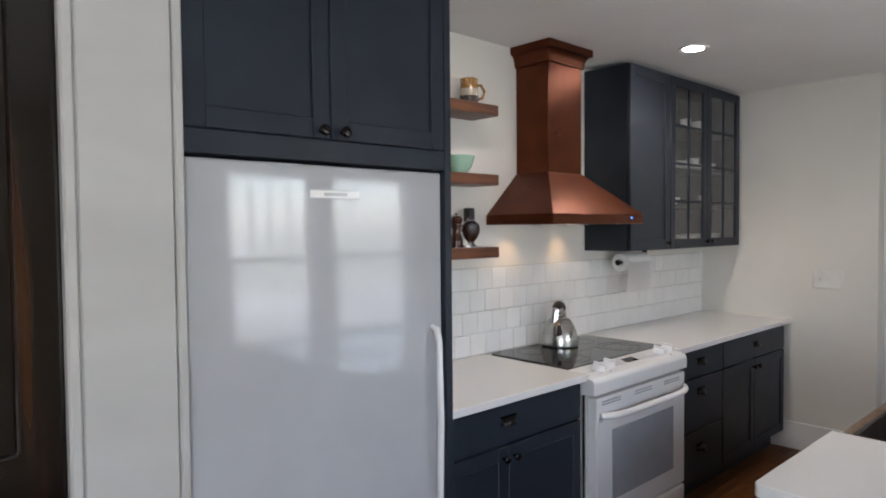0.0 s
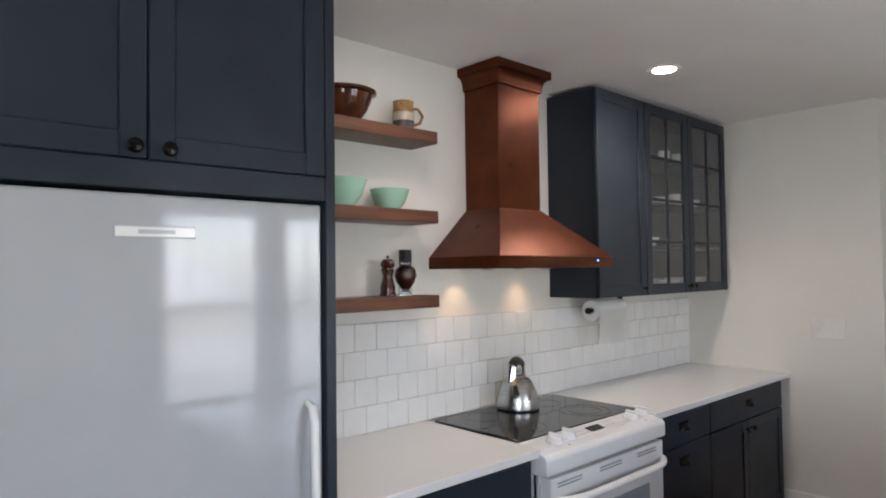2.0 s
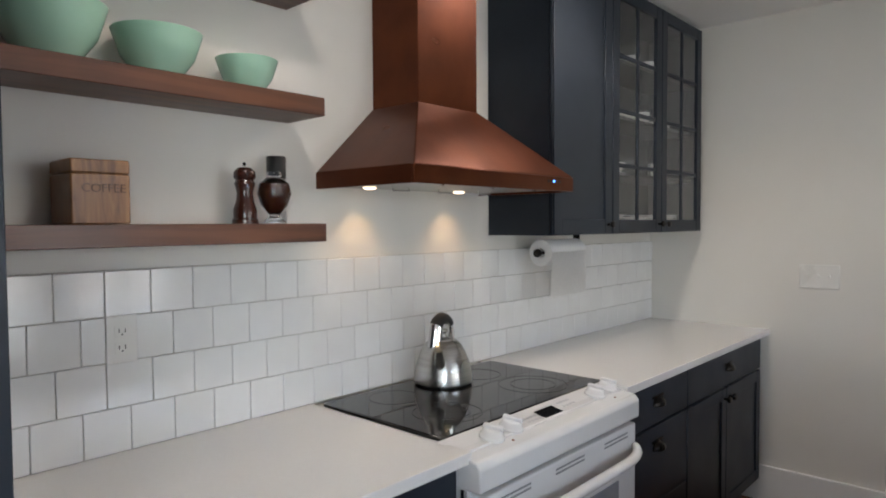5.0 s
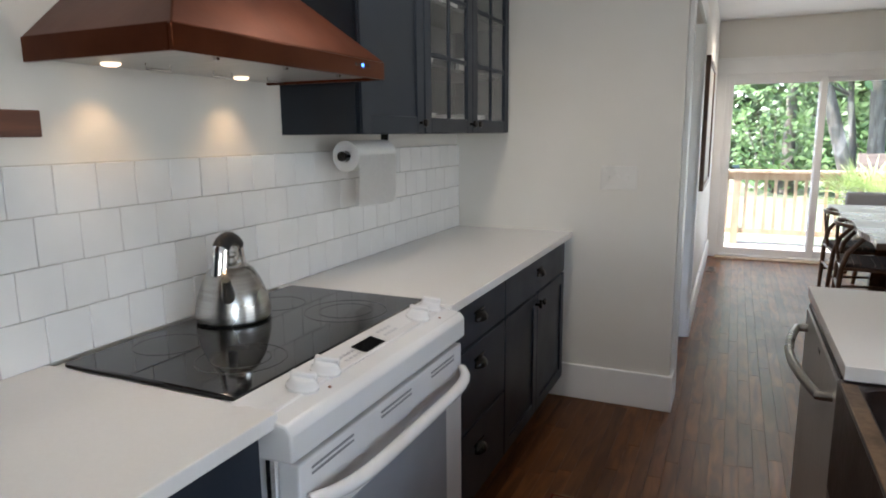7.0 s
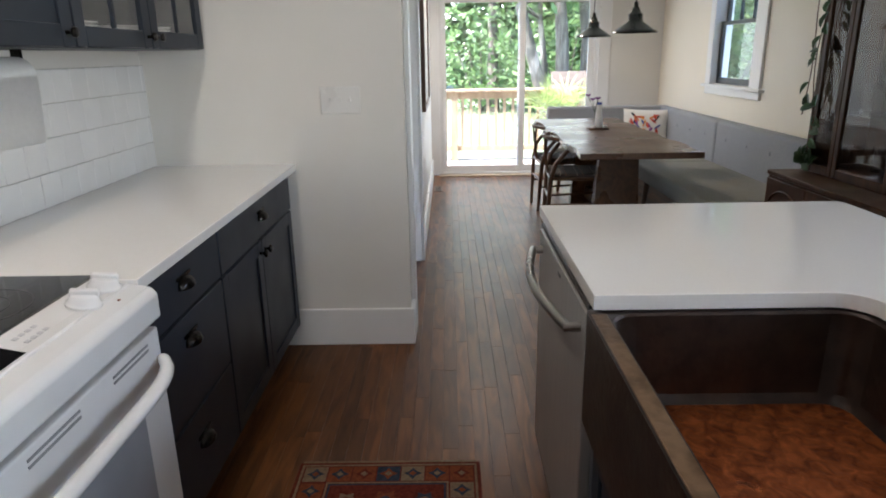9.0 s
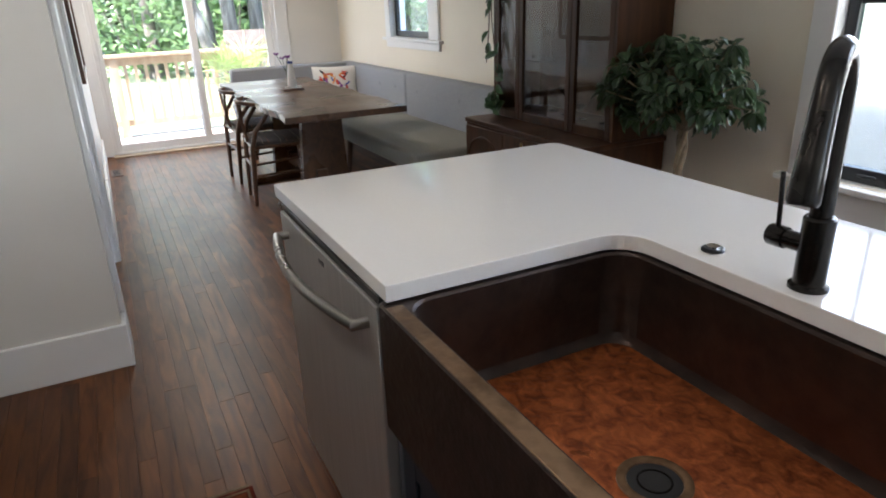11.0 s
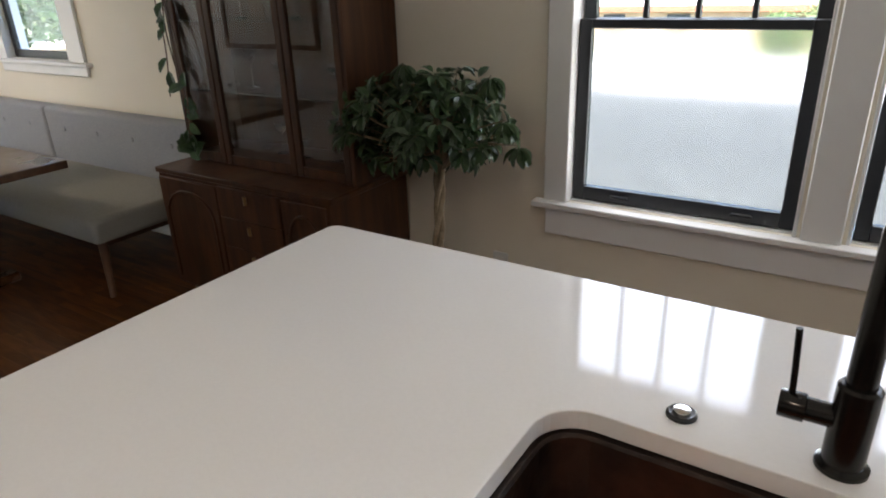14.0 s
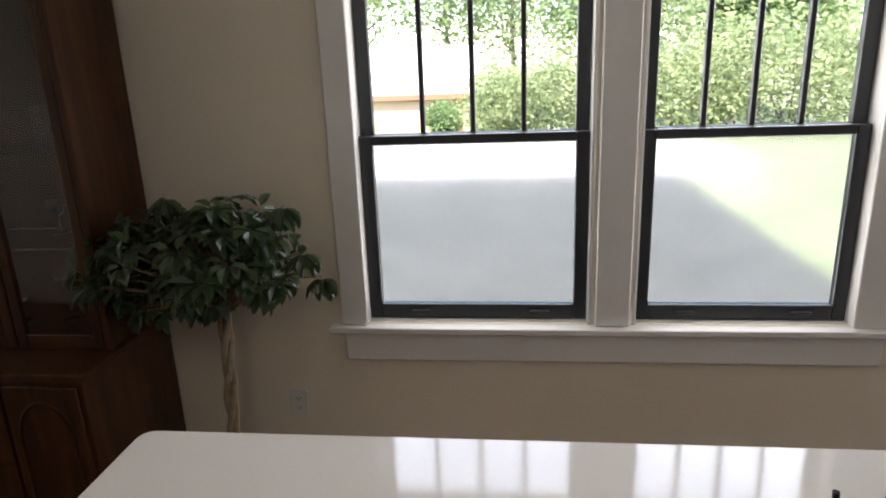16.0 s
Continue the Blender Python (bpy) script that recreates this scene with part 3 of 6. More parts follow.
# baseboards and casings
bm = bmesh.new()
box(bm, XE - 0.018, XE, YH - 0.018, YN, 0, 0.185, 0.003)
setting("baseboard_1", bm, TRIM, "tall white baseboard on the kitchen end wall")
bm = bmesh.new()
box(bm, XE, D0 - 0.11, YH - 0.018, YH, 0, 0.185, 0.003)
box(bm, D1 + 0.11, XD - 0.022, YH - 0.018, YH, 0, 0.185, 0.003)
setting("baseboard_2", bm, TRIM, "tall white baseboard along the passage")
bm = bmesh.new()
box(bm, 4.05, XD, YS, YS + 0.016, 0, 0.14, 0.003)
box(bm, X0, 4.05, YS, YS + 0.016, 0, 0.14, 0.003)
setting("baseboard_3", bm, TRIM, "white baseboard under the windows")
setting("baseboard_4", B(XD - 0.016, XD, YS, GY0 - 0.12, 0, 0.14, bev=0.003), TRIM, "white baseboard beside the sliding door")
oc = thing("trim_4", (D0, YH, 0), "white casing round the passage opening", "door trim", kind="structure")
part("side_board", B(D0 - 0.11, D0 + 0.006, YH - 0.02, YH, 0, DH, bev=0.003), TRIM, oc)
part("side_board", B(D1 - 0.006, D1 + 0.11, YH - 0.02, YH, 0, DH, bev=0.003), TRIM, oc)
part("head_board", B(D0 - 0.11, D1 + 0.11, YH - 0.022, YH, DH, DH + 0.11, bev=0.003), TRIM, oc)
part("jamb_lining", B(D1 - 0.012, D1 - 0.0005, YH + 0.0, YH + 0.121, 0, DH - 0.001), TRIM, oc)
part("jamb_lining", B(D0 + 0.0005, D0 + 0.012, YH + 0.0, YH + 0.121, 0, DH - 0.001), TRIM, oc)

# ---- outdoors ----
def gz(y):
    return -0.75 if y > -17 else max(-2.95, -0.75 + (y + 17) * 0.1)


bm = bmesh.new()
cols = []
for y in (400, 20, 0, -17, -22, -28, -34, -39, -60, -400):
    cols.append([bm.verts.new((x, y, gz(y))) for x in (-400, -40, 0, 40, 400)])
for p, q in zip(cols, cols[1:]):
    for i in range(4):
        bm.faces.new((p[i], q[i], q[i + 1], p[i + 1]))
setting("ground", bm, GRASS, "sunlit mown lawn dipping away to the street")
setting("road", B(0.2, 60, -12.4, -4.6, -0.77, -0.742), ASPHALT, "grey asphalt drive")
setting("pavement", B(-1.4, 60, -17.0, -12.45, -0.77, -0.735), CONCRETE, "pale sunlit concrete pavement")
deck = thing("deck", (10.6, 0, -0.1), "weathered timber deck outside the sliding door", "deck", kind="structure")
for k in range(12):
    x = 9.765 + k * 0.142
    part("deck_board", B(x, x + 0.136, -3.4, 4.6, -0.135, -0.10, bev=0.003), DECKWOOD, deck)
part("deck_frame", B(9.765, 11.44, -3.38, 4.58, -0.74, -0.14), RAILWOOD, deck)
rail = thing("deck_railing", (11.30, 0, -0.1), "pine deck railing with square balusters", "railing")
part("top_rail", B(11.22, 11.36, -3.4, 4.6, 0.845, 0.885, bev=0.005), RAILWOOD, rail)
part("under_rail", B(11.27, 11.31, -3.4, 4.6, 0.755, 0.844, bev=0.003), RAILWOOD, rail)
part("bottom_rail", B(11.27, 11.31, -3.4, 4.6, 0.04, 0.11, bev=0.003), RAILWOOD, rail)
for k in range(68):
    y = -3.3 + k * 0.116
    if k % 16 == 5:
        part("post", B(11.245, 11.335, y - 0.045, y + 0.045, -0.10, 0.843, bev=0.004), RAILWOOD, rail)
    else:
        part("baluster", B(11.272, 11.308, y - 0.018, y + 0.018, 0.108, 0.757), RAILWOOD, rail)
ps = thing("privacy_screen", (12.6, -1.1, -0.75), "cedar board privacy screen beyond the deck", "fence")
for k in range(7):
    part("board", B(12.6, 12.63, -2.6, -0.55, -0.30 + k * 0.195, -0.11 + k * 0.195), FENCEWOOD, ps)
part("post", B(12.63, 12.72, -0.65, -0.56, -0.75, 1.06), FENCEWOOD, ps)
part("post", B(12.63, 12.72, -2.6, -2.51, -0.75, 1.06), FENCEWOOD, ps)

def leaf_cloud(centre, radii, count, size, seed, flat=False):
    r = random.Random(seed)
    verts, faces = [], []
    clumps = []
    for _ in range(max(6, count // 60)):
        while True:
            p = Vector((r.uniform(-1, 1), r.uniform(-1, 1), r.uniform(-1, 1)))
            if 0.25 < p.length < 1:
                break
        clumps.append(Vector((centre[0] + p.x * radii[0], centre[1] + p.y * radii[1], centre[2] + p.z * radii[2])))
    spread = 0.30 * min(radii) if not flat else 0.2
    for i in range(count):
        c = clumps[r.randrange(len(clumps))] + Vector((r.gauss(0, spread), r.gauss(0, spread), r.gauss(0, spread * 0.7)))
        s = size * r.uniform(0.6, 1.3)
        u = Vector((r.uniform(-1, 1), r.uniform(-1, 1), r.uniform(-0.6, 0.6))).normalized()
        w = u.cross(Vector((r.uniform(-1, 1), r.uniform(-1, 1), r.uniform(-1, 1)))).normalized()
        k = len(verts)
        verts += [c - u * s, c + w * s * 0.45, c + u * s, c - w * s * 0.45]
        faces.append((k, k + 1, k + 2, k + 3))
    return verts, faces


def cloud_part(name, data, material, parent, label=""):
    me = bpy.data.meshes.new(name)
    o = origin(parent) if parent else Vector((0, 0, 0))
    me.from_pydata([v - o for v in data[0]], [], data[1])
    me.materials.append(material)
    ob = new(name, me)
    ob.parent = parent
    return tagged(ob, label)


def tree(x, y, h, r, seed, leaves=2600, material=TREELEAF, lean=0.0, size=0.17, z0=-0.75, lean_y=0.0, crown=0.34):
    rr = random.Random(seed)
    t = thing("tree", (x, y, z0), "tall leafy garden tree with a dark furrowed trunk", "tree", "garden trees")
    pts, n = [], 8
    for i in range(n + 1):
        f = i / n
        pts.append((x + lean * f * h + rr.uniform(-0.1, 0.1), y + lean_y * f * h * 0.8 + rr.uniform(-0.06, 0.06), z0 - 0.05 + f * h * 0.8))
    bm = bmesh.new()
    tube(bm, pts, [r * (1.25 if i == 0 else 1 - 0.75 * i / n) for i in range(n + 1)], 12)
    for k in range(7):
        b = Vector(pts[3 + k % 5])
        a = rr.uniform(0, 6.28)
        l = rr.uniform(1.5, 3.0)
        d = Vector((math.cos(a), math.sin(a), rr.uniform(0.3, 0.9)))
        tube(bm, [b, b + d * l * 0.5 + Vector((0, 0, 0.1)), b + d * l], [r * 0.38, r * 0.22, r * 0.08], 7)
    part("trunk", bm, BARK, t)
    cloud_part("crown", leaf_cloud((x + lean * h, y, h * 0.68 + z0), (h * crown, h * crown, h * 0.36), leaves, size, seed), material, t)


def bush(x, y, rx, ry, rz, seed, count=900, material=BUSHLEAF, size=0.10, z=-0.75):
    t = thing("bush", (x, y, z), "dense leafy garden bush", "bush", "garden bushes")
    bm = bmesh.new()
    for k in range(5):
        a = k * 1.256 + seed
        tube(bm, [(x, y, z - 0.03), (x + rx * 0.3 * math.cos(a), y + ry * 0.3 * math.sin(a), z + rz * 0.7), (x + rx * 0.6 * math.cos(a), y + ry * 0.6 * math.sin(a), z + rz * 1.5)], [0.04, 0.03, 0.012], 6)
    part("stem", bm, BARK, t)
    cloud_part("foliage", leaf_cloud((x, y, z + rz), (rx, ry, rz), count, size, seed), material, t)


for i, (x, y, h, r, ln) in enumerate([(20.0, -1.75, 11, 0.19, 0.28), (20.6, -1.65, 10, 0.10, 0.06), (20.0, -2.15, 12, 0.21, 0.10), (20.4, -2.85, 12, 0.20, 0.08), (23.0, -4.4, 12, 0.3, 0), (27.0, -0.6, 13, 0.22, 0), (26, -8, 12, 0.3, 0), (36, 9, 13, 0.3, 0)]):
    tree(x, y, h, r, 11 + i, 4600, TREELEAF, 0.0, 0.15, lean_y=ln, crown=0.2)
for i, (x, y) in enumerate([(24, -6), (25.5, -3), (27, -0.2), (34.5, 3.2), (36, 6.0), (26, -9)]):
    bush(x, y, 2.0, 2.0, 1.9, 40 + i, 1500, TREELEAF, 0.16)
bush(17.5, -2.6, 1.0, 1.0, 0.7, 61, 700)
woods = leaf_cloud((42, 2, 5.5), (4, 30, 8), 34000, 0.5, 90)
tagged(cloud_part("distant_woods", woods, HAZELEAF, None, "dense sunlit summer woods beyond the lawn, distance haze in the leaf colour"), category="woods", kind="stuff")

# potted palm on the deck
pp = thing("potted_palm", (10.85, -0.42, -0.1), "potted fan palm with pale green fronds on the deck", "palm")
bm = bmesh.new()
lathe(bm, [(0.13, 0), (0.18, 0.30), (0.19, 0.30), (0.19, 0.33), (0.16, 0.33), (0.15, 0.29), (0.0, 0.29)], (10.85, -0.42, -0.1))
part("pot", bm, POT, pp)
bm = bmesh.new()
pr = random.Random(5)
for k in range(26):
    a, el, L = pr.uniform(0, 6.28), pr.uniform(0.55, 1.40), pr.uniform(0.75, 1.05)
    b = Vector((10.85, -0.42, 0.18))
    d = Vector((math.cos(a) * math.cos(el), math.sin(a) * math.cos(el), math.sin(el)))
    tip = b + d * L * 0.62
    tube(bm, [b, b + d * L * 0.35 + Vector((0, 0, 0.02)), tip], [0.008, 0.006, 0.004], 5)
    side = d.cross(Vector((0, 0, 1))).normalized()
    up = side.cross(d)
    for j in range(9):
        ang = radians(-70 + j * 17.5)
        q = (d * math.cos(ang) + side * math.sin(ang)).normalized()
        end = tip + q * L * 0.42 - Vector((0, 0, 0.06))
        wv = q.cross(up).normalized() * 0.012
        vs = [bm.verts.new(p) for p in (tip, tip + q * L * 0.2 + wv, end, tip + q * L * 0.2 - wv)]
        bm.faces.new(vs)
part("foliage", bm, mat("palm_frond", (0.24, 0.32, 0.09), (0.34, 0.42, 0.15), 0.5, translucent=0.3), pp, smooth=False)

# house and planting across the street
hs = thing("house", (12.0, -42, -2.95), "low tan stucco house with a pale roof across the street", "house")
part("wall", B(6.4, 21, -50, -41.6, -2.95, -0.75), STUCCO, hs)
part("door", B(6.7, 7.3, -41.65, -41.57, -2.9, -0.9), FASCIA, hs)
part("window", B(13.0, 14.4, -41.65, -41.57, -2.1, -1.0), SASH, hs)
part("window", B(17.0, 18.4, -41.65, -41.57, -2.1, -1.0), SASH, hs)
part("fascia", B(5.9, 21.5, -41.35, -41.2, -0.85, -0.50), FASCIA, hs)
bm = bmesh.new()
vs = [bm.verts.new(p) for p in ((5.9, -41.2, -0.52), (21.5, -41.2, -0.52), (21.5, -46, 2.5), (5.9, -46, 2.5), (21.5, -51, -0.52), (5.9, -51, -0.52))]
bm.faces.new(vs[:4])
bm.faces.new((vs[3], vs[2], vs[4], vs[5]))
bm.faces.new((vs[0], vs[3], vs[5]))
bm.faces.new((vs[1], vs[4], vs[2]))
part("roof", bm, PALEROOF, hs, smooth=False)
part("chimney", B(10.6, 11.3, -46.4, -45.6, 1.9, 3.3), PALEROOF, hs)
for i, (x, y, rx, rz, m) in enumerate([(3.6, -26, 1.6, 1.3, BUSHLEAF), (1.2, -24, 1.9, 1.7, BUSHLEAF), (-1.8, -21, 2.0, 1.6, BUSHLEAF), (-4.8, -20, 2.0, 1.8, BUSHLEAF), (7.6, -38, 1.0, 1.0, TREELEAF), (-8, -21, 2.2, 1.8, BUSHLEAF), (-3.0, -26, 2.6, 2.8, BUSHLEAF), (4.2, -34, 2.0, 1.9, BUSHLEAF)]):
    bush(x, y, rx, rx * 0.8, rz, 70 + i, 5200, m, 0.10, gz(y))
# far crowns share the woods' leaf colour with the painted haze
for i, (x, y, h) in enumerate([(9.5, -60, 17), (17, -60, 18), (3.5, -58, 17), (-3.0, -46, 13), (-10, -42, 15), (-17, -44, 16), (-8, -32, 10)]):
    tree(x, y, h, 0.3, 131 + i, 8000, HAZELEAF, 0.0, 0.24, gz(y))
for i, (x, y) in enumerate([(12.5, -8.5), (15.5, -10.5)]):
    tree(x, y, 8, 0.2, 171 + i, 2600, TREELEAF, 0.0, 0.13)

# ---- recessed lights ----
for x, y, z, wts in ((3.635, 1.78, CEIL_K, 2.3), (2.27, 1.74, CEIL_K, 0.6), (8.21, 0.67, CEIL_D, 7)):
    t = thing("recessed_light", (x, y, z - 0.01), "round recessed ceiling light, switched on", "ceiling light", "recessed ceiling lights")
    bm = bmesh.new()
    lathe(bm, [(0.052, -0.001), (0.052, -0.006), (0.075, -0.008), (0.078, -0.001)], (x, y, z), 28)
    part("trim_ring", bm, TRIM, t)
    bm = bmesh.new()
    lathe(bm, [(0.0, -0.004), (0.051, -0.004), (0.051, -0.002), (0.0, -0.002)], (x, y, z), 28)
    part("diffuser", bm, LAMPGLOW, t)
    downlight_lamp(x, y, z - 0.08, wts)

# ---- kitchen run ----
FY = 1.80


def shaker(parent, name, x0, x1, z0, z1, y, inset=0.055, material=NAVY):
    """Front with a recessed centre panel, facing -y at y."""
    d = part(name, B(x0, x1, y + 0.008, y + 0.02, z0, z1), material, parent)
    bm = bmesh.new()
    box(bm, x0, x0 + inset, y, y + 0.0085, z0, z1, 0.0025)
    box(bm, x1 - inset, x1, y, y + 0.0085, z0, z1, 0.0025)
    box(bm, x0 + inset - 0.002, x1 - inset + 0.002, y + 0.0003, y + 0.0085, z0, z0 + inset, 0.0025)
    box(bm, x0 + inset - 0.002, x1 - inset + 0.002, y + 0.0003, y + 0.0085, z1 - inset, z1, 0.0025)
    part("frame", bm, material, d)
    return d


def knob(parent, x, y, z):
    bm = bmesh.new()
    lathe(bm, [(0.006, 0.001), (0.005, -0.012), (0.0075, -0.016), (0.0145, -0.020), (0.0155, -0.026), (0.011, -0.031), (0.0, -0.032)], (x, y, z), 16, 'y')
    return part("knob", bm, IRON, parent, "dark bronze knob")


def cup_pull(parent, x, y, z, w=0.042):
    bm = bmesh.new()
    n, m = 14, 6
    grid = []
    for i in range(n + 1):
        f = math.pi * i / n
        r = math.sin(f) ** 0.7
        grid.append([bm.verts.new((x + w * math.cos(f), y - 0.0005 - 0.027 * r * math.sin(math.pi / 2 * j / m), z - 0.014 + 0.032 * r * math.cos(math.pi / 2 * j / m))) for j in range(m + 1)])
    for i in range(n):
        for j in range(m):
            bm.faces.new((grid[i][j], grid[i + 1][j], grid[i + 1][j + 1], grid[i][j + 1]))
    bmesh.ops.remove_doubles(bm, verts=bm.verts, dist=0.0002)
    box(bm, x - w - 0.004, x + w + 0.004, y - 0.003, y + 0.001, z + 0.012, z + 0.021)
    bmesh.ops.recalc_face_normals(bm, faces=bm.faces)
    return part("cup_pull", bm, IRON, parent, "dark bronze cup pull")


def base_cabinet(x0, x1, label, cols):
    c = thing("base_cabinet", ((x0 + x1) / 2, 2.1, 0), label, "cabinet", "kitchen base cabinets")
    part("body", B(x0, x1, FY + 0.021, YN - 0.004, 0.115, 0.858), NAVY, c)
    part("toe_kick", B(x0, x1, FY + 0.085, FY + 0.10, 0.0, 0.114), NAVY, c)
    for kind, a, b, z0, z1, hx in cols:
        if kind == "drawer":
            d = part("drawer_front", B(a, b, FY, FY + 0.02, z0, z1, bev=0.003), NAVY, c)
            cup_pull(d, (a + b) / 2, FY, hx)
        else:
            d = shaker(c, "door", a, b, z0, z1, FY)
            knob(d, hx, FY, z1 - 0.045)
    return c


base_cabinet(1.695, 2.655, "navy shaker base cabinet with a drawer over two doors", [
    ("drawer", 1.70, 2.65, 0.695, 0.845, 0.785), ("door", 1.70, 2.173, 0.125, 0.685, 2.145), ("door", 2.177, 2.65, 0.125, 0.685, 2.205)])
base_cabinet(3.495, 4.055, "navy base cabinet with three stacked drawers", [
    ("drawer", 3.50, 4.052, 0.695, 0.845, 0.78), ("drawer", 3.50, 4.052, 0.405, 0.687, 0.615), ("drawer", 3.50, 4.052, 0.125, 0.397, 0.30)])
base_cabinet(4.058, 5.0, "navy base cabinet with a wide drawer over two doors", [
    ("drawer", 4.061, 4.995, 0.695, 0.845, 0.78), ("door", 4.061, 4.505, 0.125, 0.687, 4.475), ("door", 4.509, 4.995, 0.125, 0.687, 4.54)])
solid("cabinet_filler", B(5.0, XE - 0.0005, FY + 0.03, FY + 0.05, 0.115, 0.858), NAVY, (5.02, FY + 0.04, 0.115), "narrow navy filler strip beside the base cabinet", "filler strip")

CT = 0.89
solid("countertop", B(1.694, 2.672, 1.772, YN - 0.001, CT - 0.03, CT, bev=0.0025, seg=2), QUARTZ, (2.18, 2.1, CT - 0.03), "white quartz countertop between the refrigerator and the range", "countertop")
solid("countertop", B(3.478, XE - 0.001, 1.772, YN - 0.001, CT - 0.03, CT, bev=0.0025, seg=2), QUARTZ, (4.26, 2.1, CT - 0.03), "white quartz countertop running to the end wall", "countertop")

# slide-in range
rg = thing("range", (3.075, 2.08, 0), "white slide-in electric range with a black glass cooktop", "range")
RX0, RX1 = 2.676, 3.474
part("body", B(RX0, RX1, 1.79, 2.40, 0.06, 0.884, bev=0.003), APPL, rg)
part("cooktop", B(RX0 + 0.006, RX1 + 0.02, 1.875, 2.365, 0.885, 0.897, bev=0.003), BLACKGLASS, rg, "black ceramic glass")
bm = bmesh.new()
prof = [(1.875, 0.896), (1.748, 0.870), (1.735, 0.855), (1.735, 0.797), (1.80, 0.792), (1.875, 0.80)]
a = [bm.verts.new((RX0 - 0.016, y, z)) for y, z in prof]
b = [bm.verts.new((RX1 + 0.016, y, z)) for y, z in prof]
bm.faces.new(a)
bm.faces.new(b)
for i in range(len(prof)):
    bm.faces.new((a[i], a[(i + 1) % 6], b[(i + 1) % 6], b[i]))
bmesh.ops.recalc_face_normals(bm, faces=bm.faces)
bmesh.ops.bevel(bm, geom=list(bm.edges), offset=0.006, segments=2, affect='EDGES', profile=0.5)
panel = part("control_panel", bm, APPL, rg)
SL = Vector((0, -0.127, -0.026)).normalized()
NRM = Vector((0, -0.026, 0.127)).normalized()


def on_panel(x, f, h=0.0):
    return Vector((x, 1.875, 0.896)) + SL * f * 0.1296 + NRM * h


def slab_on_panel(bm, x0, x1, f0, f1, h0, h1):
    p = [on_panel(x, f, h) for h in (h0, h1) for x, f in ((x0, f0), (x1, f0), (x1, f1), (x0, f1))]
    v = [bm.verts.new(q) for q in p]
    for f in ((3, 2, 1, 0), (4, 5, 6, 7), (0, 1, 5, 4), (1, 2, 6, 5), (2, 3, 7, 6), (3, 0, 4, 7)):
        bm.faces.new([v[i] for i in f])
    return bm


for x, f in ((2.80, 0.50), (2.89, 0.46), (3.34, 0.46), (3.435, 0.40)):
    bm = bmesh.new()
    lathe(bm, [(0.034, 0.0), (0.034, 0.006), (0.029, 0.012), (0.026, 0.022), (0.022, 0.025), (0.0, 0.025)], seg=24)
    box(bm, -0.0075, 0.0075, -0.027, 0.027, 0.014, 0.035, 0.003)
    m4 = NRM.to_track_quat('Z', 'Y').to_matrix().to_4x4() @ pose(0, 0, 0, 0, 0, 25)
    m4.translation = on_panel(x, f, 0.001)
    bm.transform(m4)
    k = part("knob", bm, APPL, panel, "white range knob")
part("display", slab_on_panel(bmesh.new(), 3.035, 3.125, 0.26, 0.60, 0.0008, 0.0035), BLACKGLASS, panel)
for r in range(3):
    for c in range(4):
        part("button", slab_on_panel(bmesh.new(), 2.965 + c * 0.017, 2.976 + c * 0.017, 0.32 + r * 0.15, 0.38 + r * 0.15, 0.0008, 0.002), PRINT_GREY, panel)
        part("button", slab_on_panel(bmesh.new(), 3.16 + c * 0.018, 3.171 + c * 0.018, 0.22 + r * 0.17, 0.28 + r * 0.17, 0.0008, 0.002), PRINT_GREY, panel)
for x in (2.835, 3.385):
    part("indicator", slab_on_panel(bmesh.new(), x, x + 0.006, 0.80, 0.84, 0.0008, 0.003), FASCIA, panel)
for cx, cy, rs in ((2.86, 2.02, (0.10, 0.065)), (3.29, 2.02, (0.115, 0.075)), (2.87, 2.25, (0.08,)), (3.28, 2.25, (0.08,)), (3.07, 2.25, (0.055,))):
    for r in rs:
        bm = bmesh.new()
        lathe(bm, [(r - 0.0015, 0.8972), (r + 0.0015, 0.8972), (r + 0.0015, 0.8976), (r - 0.0015, 0.8976), (r - 0.0015, 0.8972)], (cx, cy, 0), 48)
        part("burner_ring", bm, RINGPRINT, rg)
od = part("oven_door", B(RX0 + 0.004, RX1 - 0.004, 1.738, 1.788, 0.205, 0.783, bev=0.006, seg=2), APPL, rg)
part("oven_window", B(2.80, 3.35, 1.7355, 1.739, 0.305, 0.625, bev=0.001), OVENGLASS, od)
for x0 in (2.72, 2.99, 3.26):
    for k in range(2):
        part("vent_slot", B(x0, x0 + 0.15, 1.7365, 1.739, 0.748 + k * 0.012, 0.753 + k * 0.012), APPL_GREY, od)
bm = bmesh.new()
tube(bm, [(RX0 + 0.02 + (RX1 - RX0 - 0.04) * i / 20, 1.678 + 0.05 * (abs(i / 10 - 1) ** 6), 0.708) for i in range(21)], [0.0155] * 21, 12, 0.8)
part("handle", bm, APPL, od, "white curved oven handle")
part("drawer_front", B(RX0 + 0.004, RX1 - 0.004, 1.737, 1.788, 0.075, 0.195, bev=0.006), APPL, rg)
part("side_trim", B(RX0 - 0.013, RX0 - 0.001, 1.79, 1.80, 0.10, 0.80), STEEL, rg)
part("badge", B(2.70, 2.725, 1.7355, 1.739, 0.675, 0.70), PRINT_GREY, od)

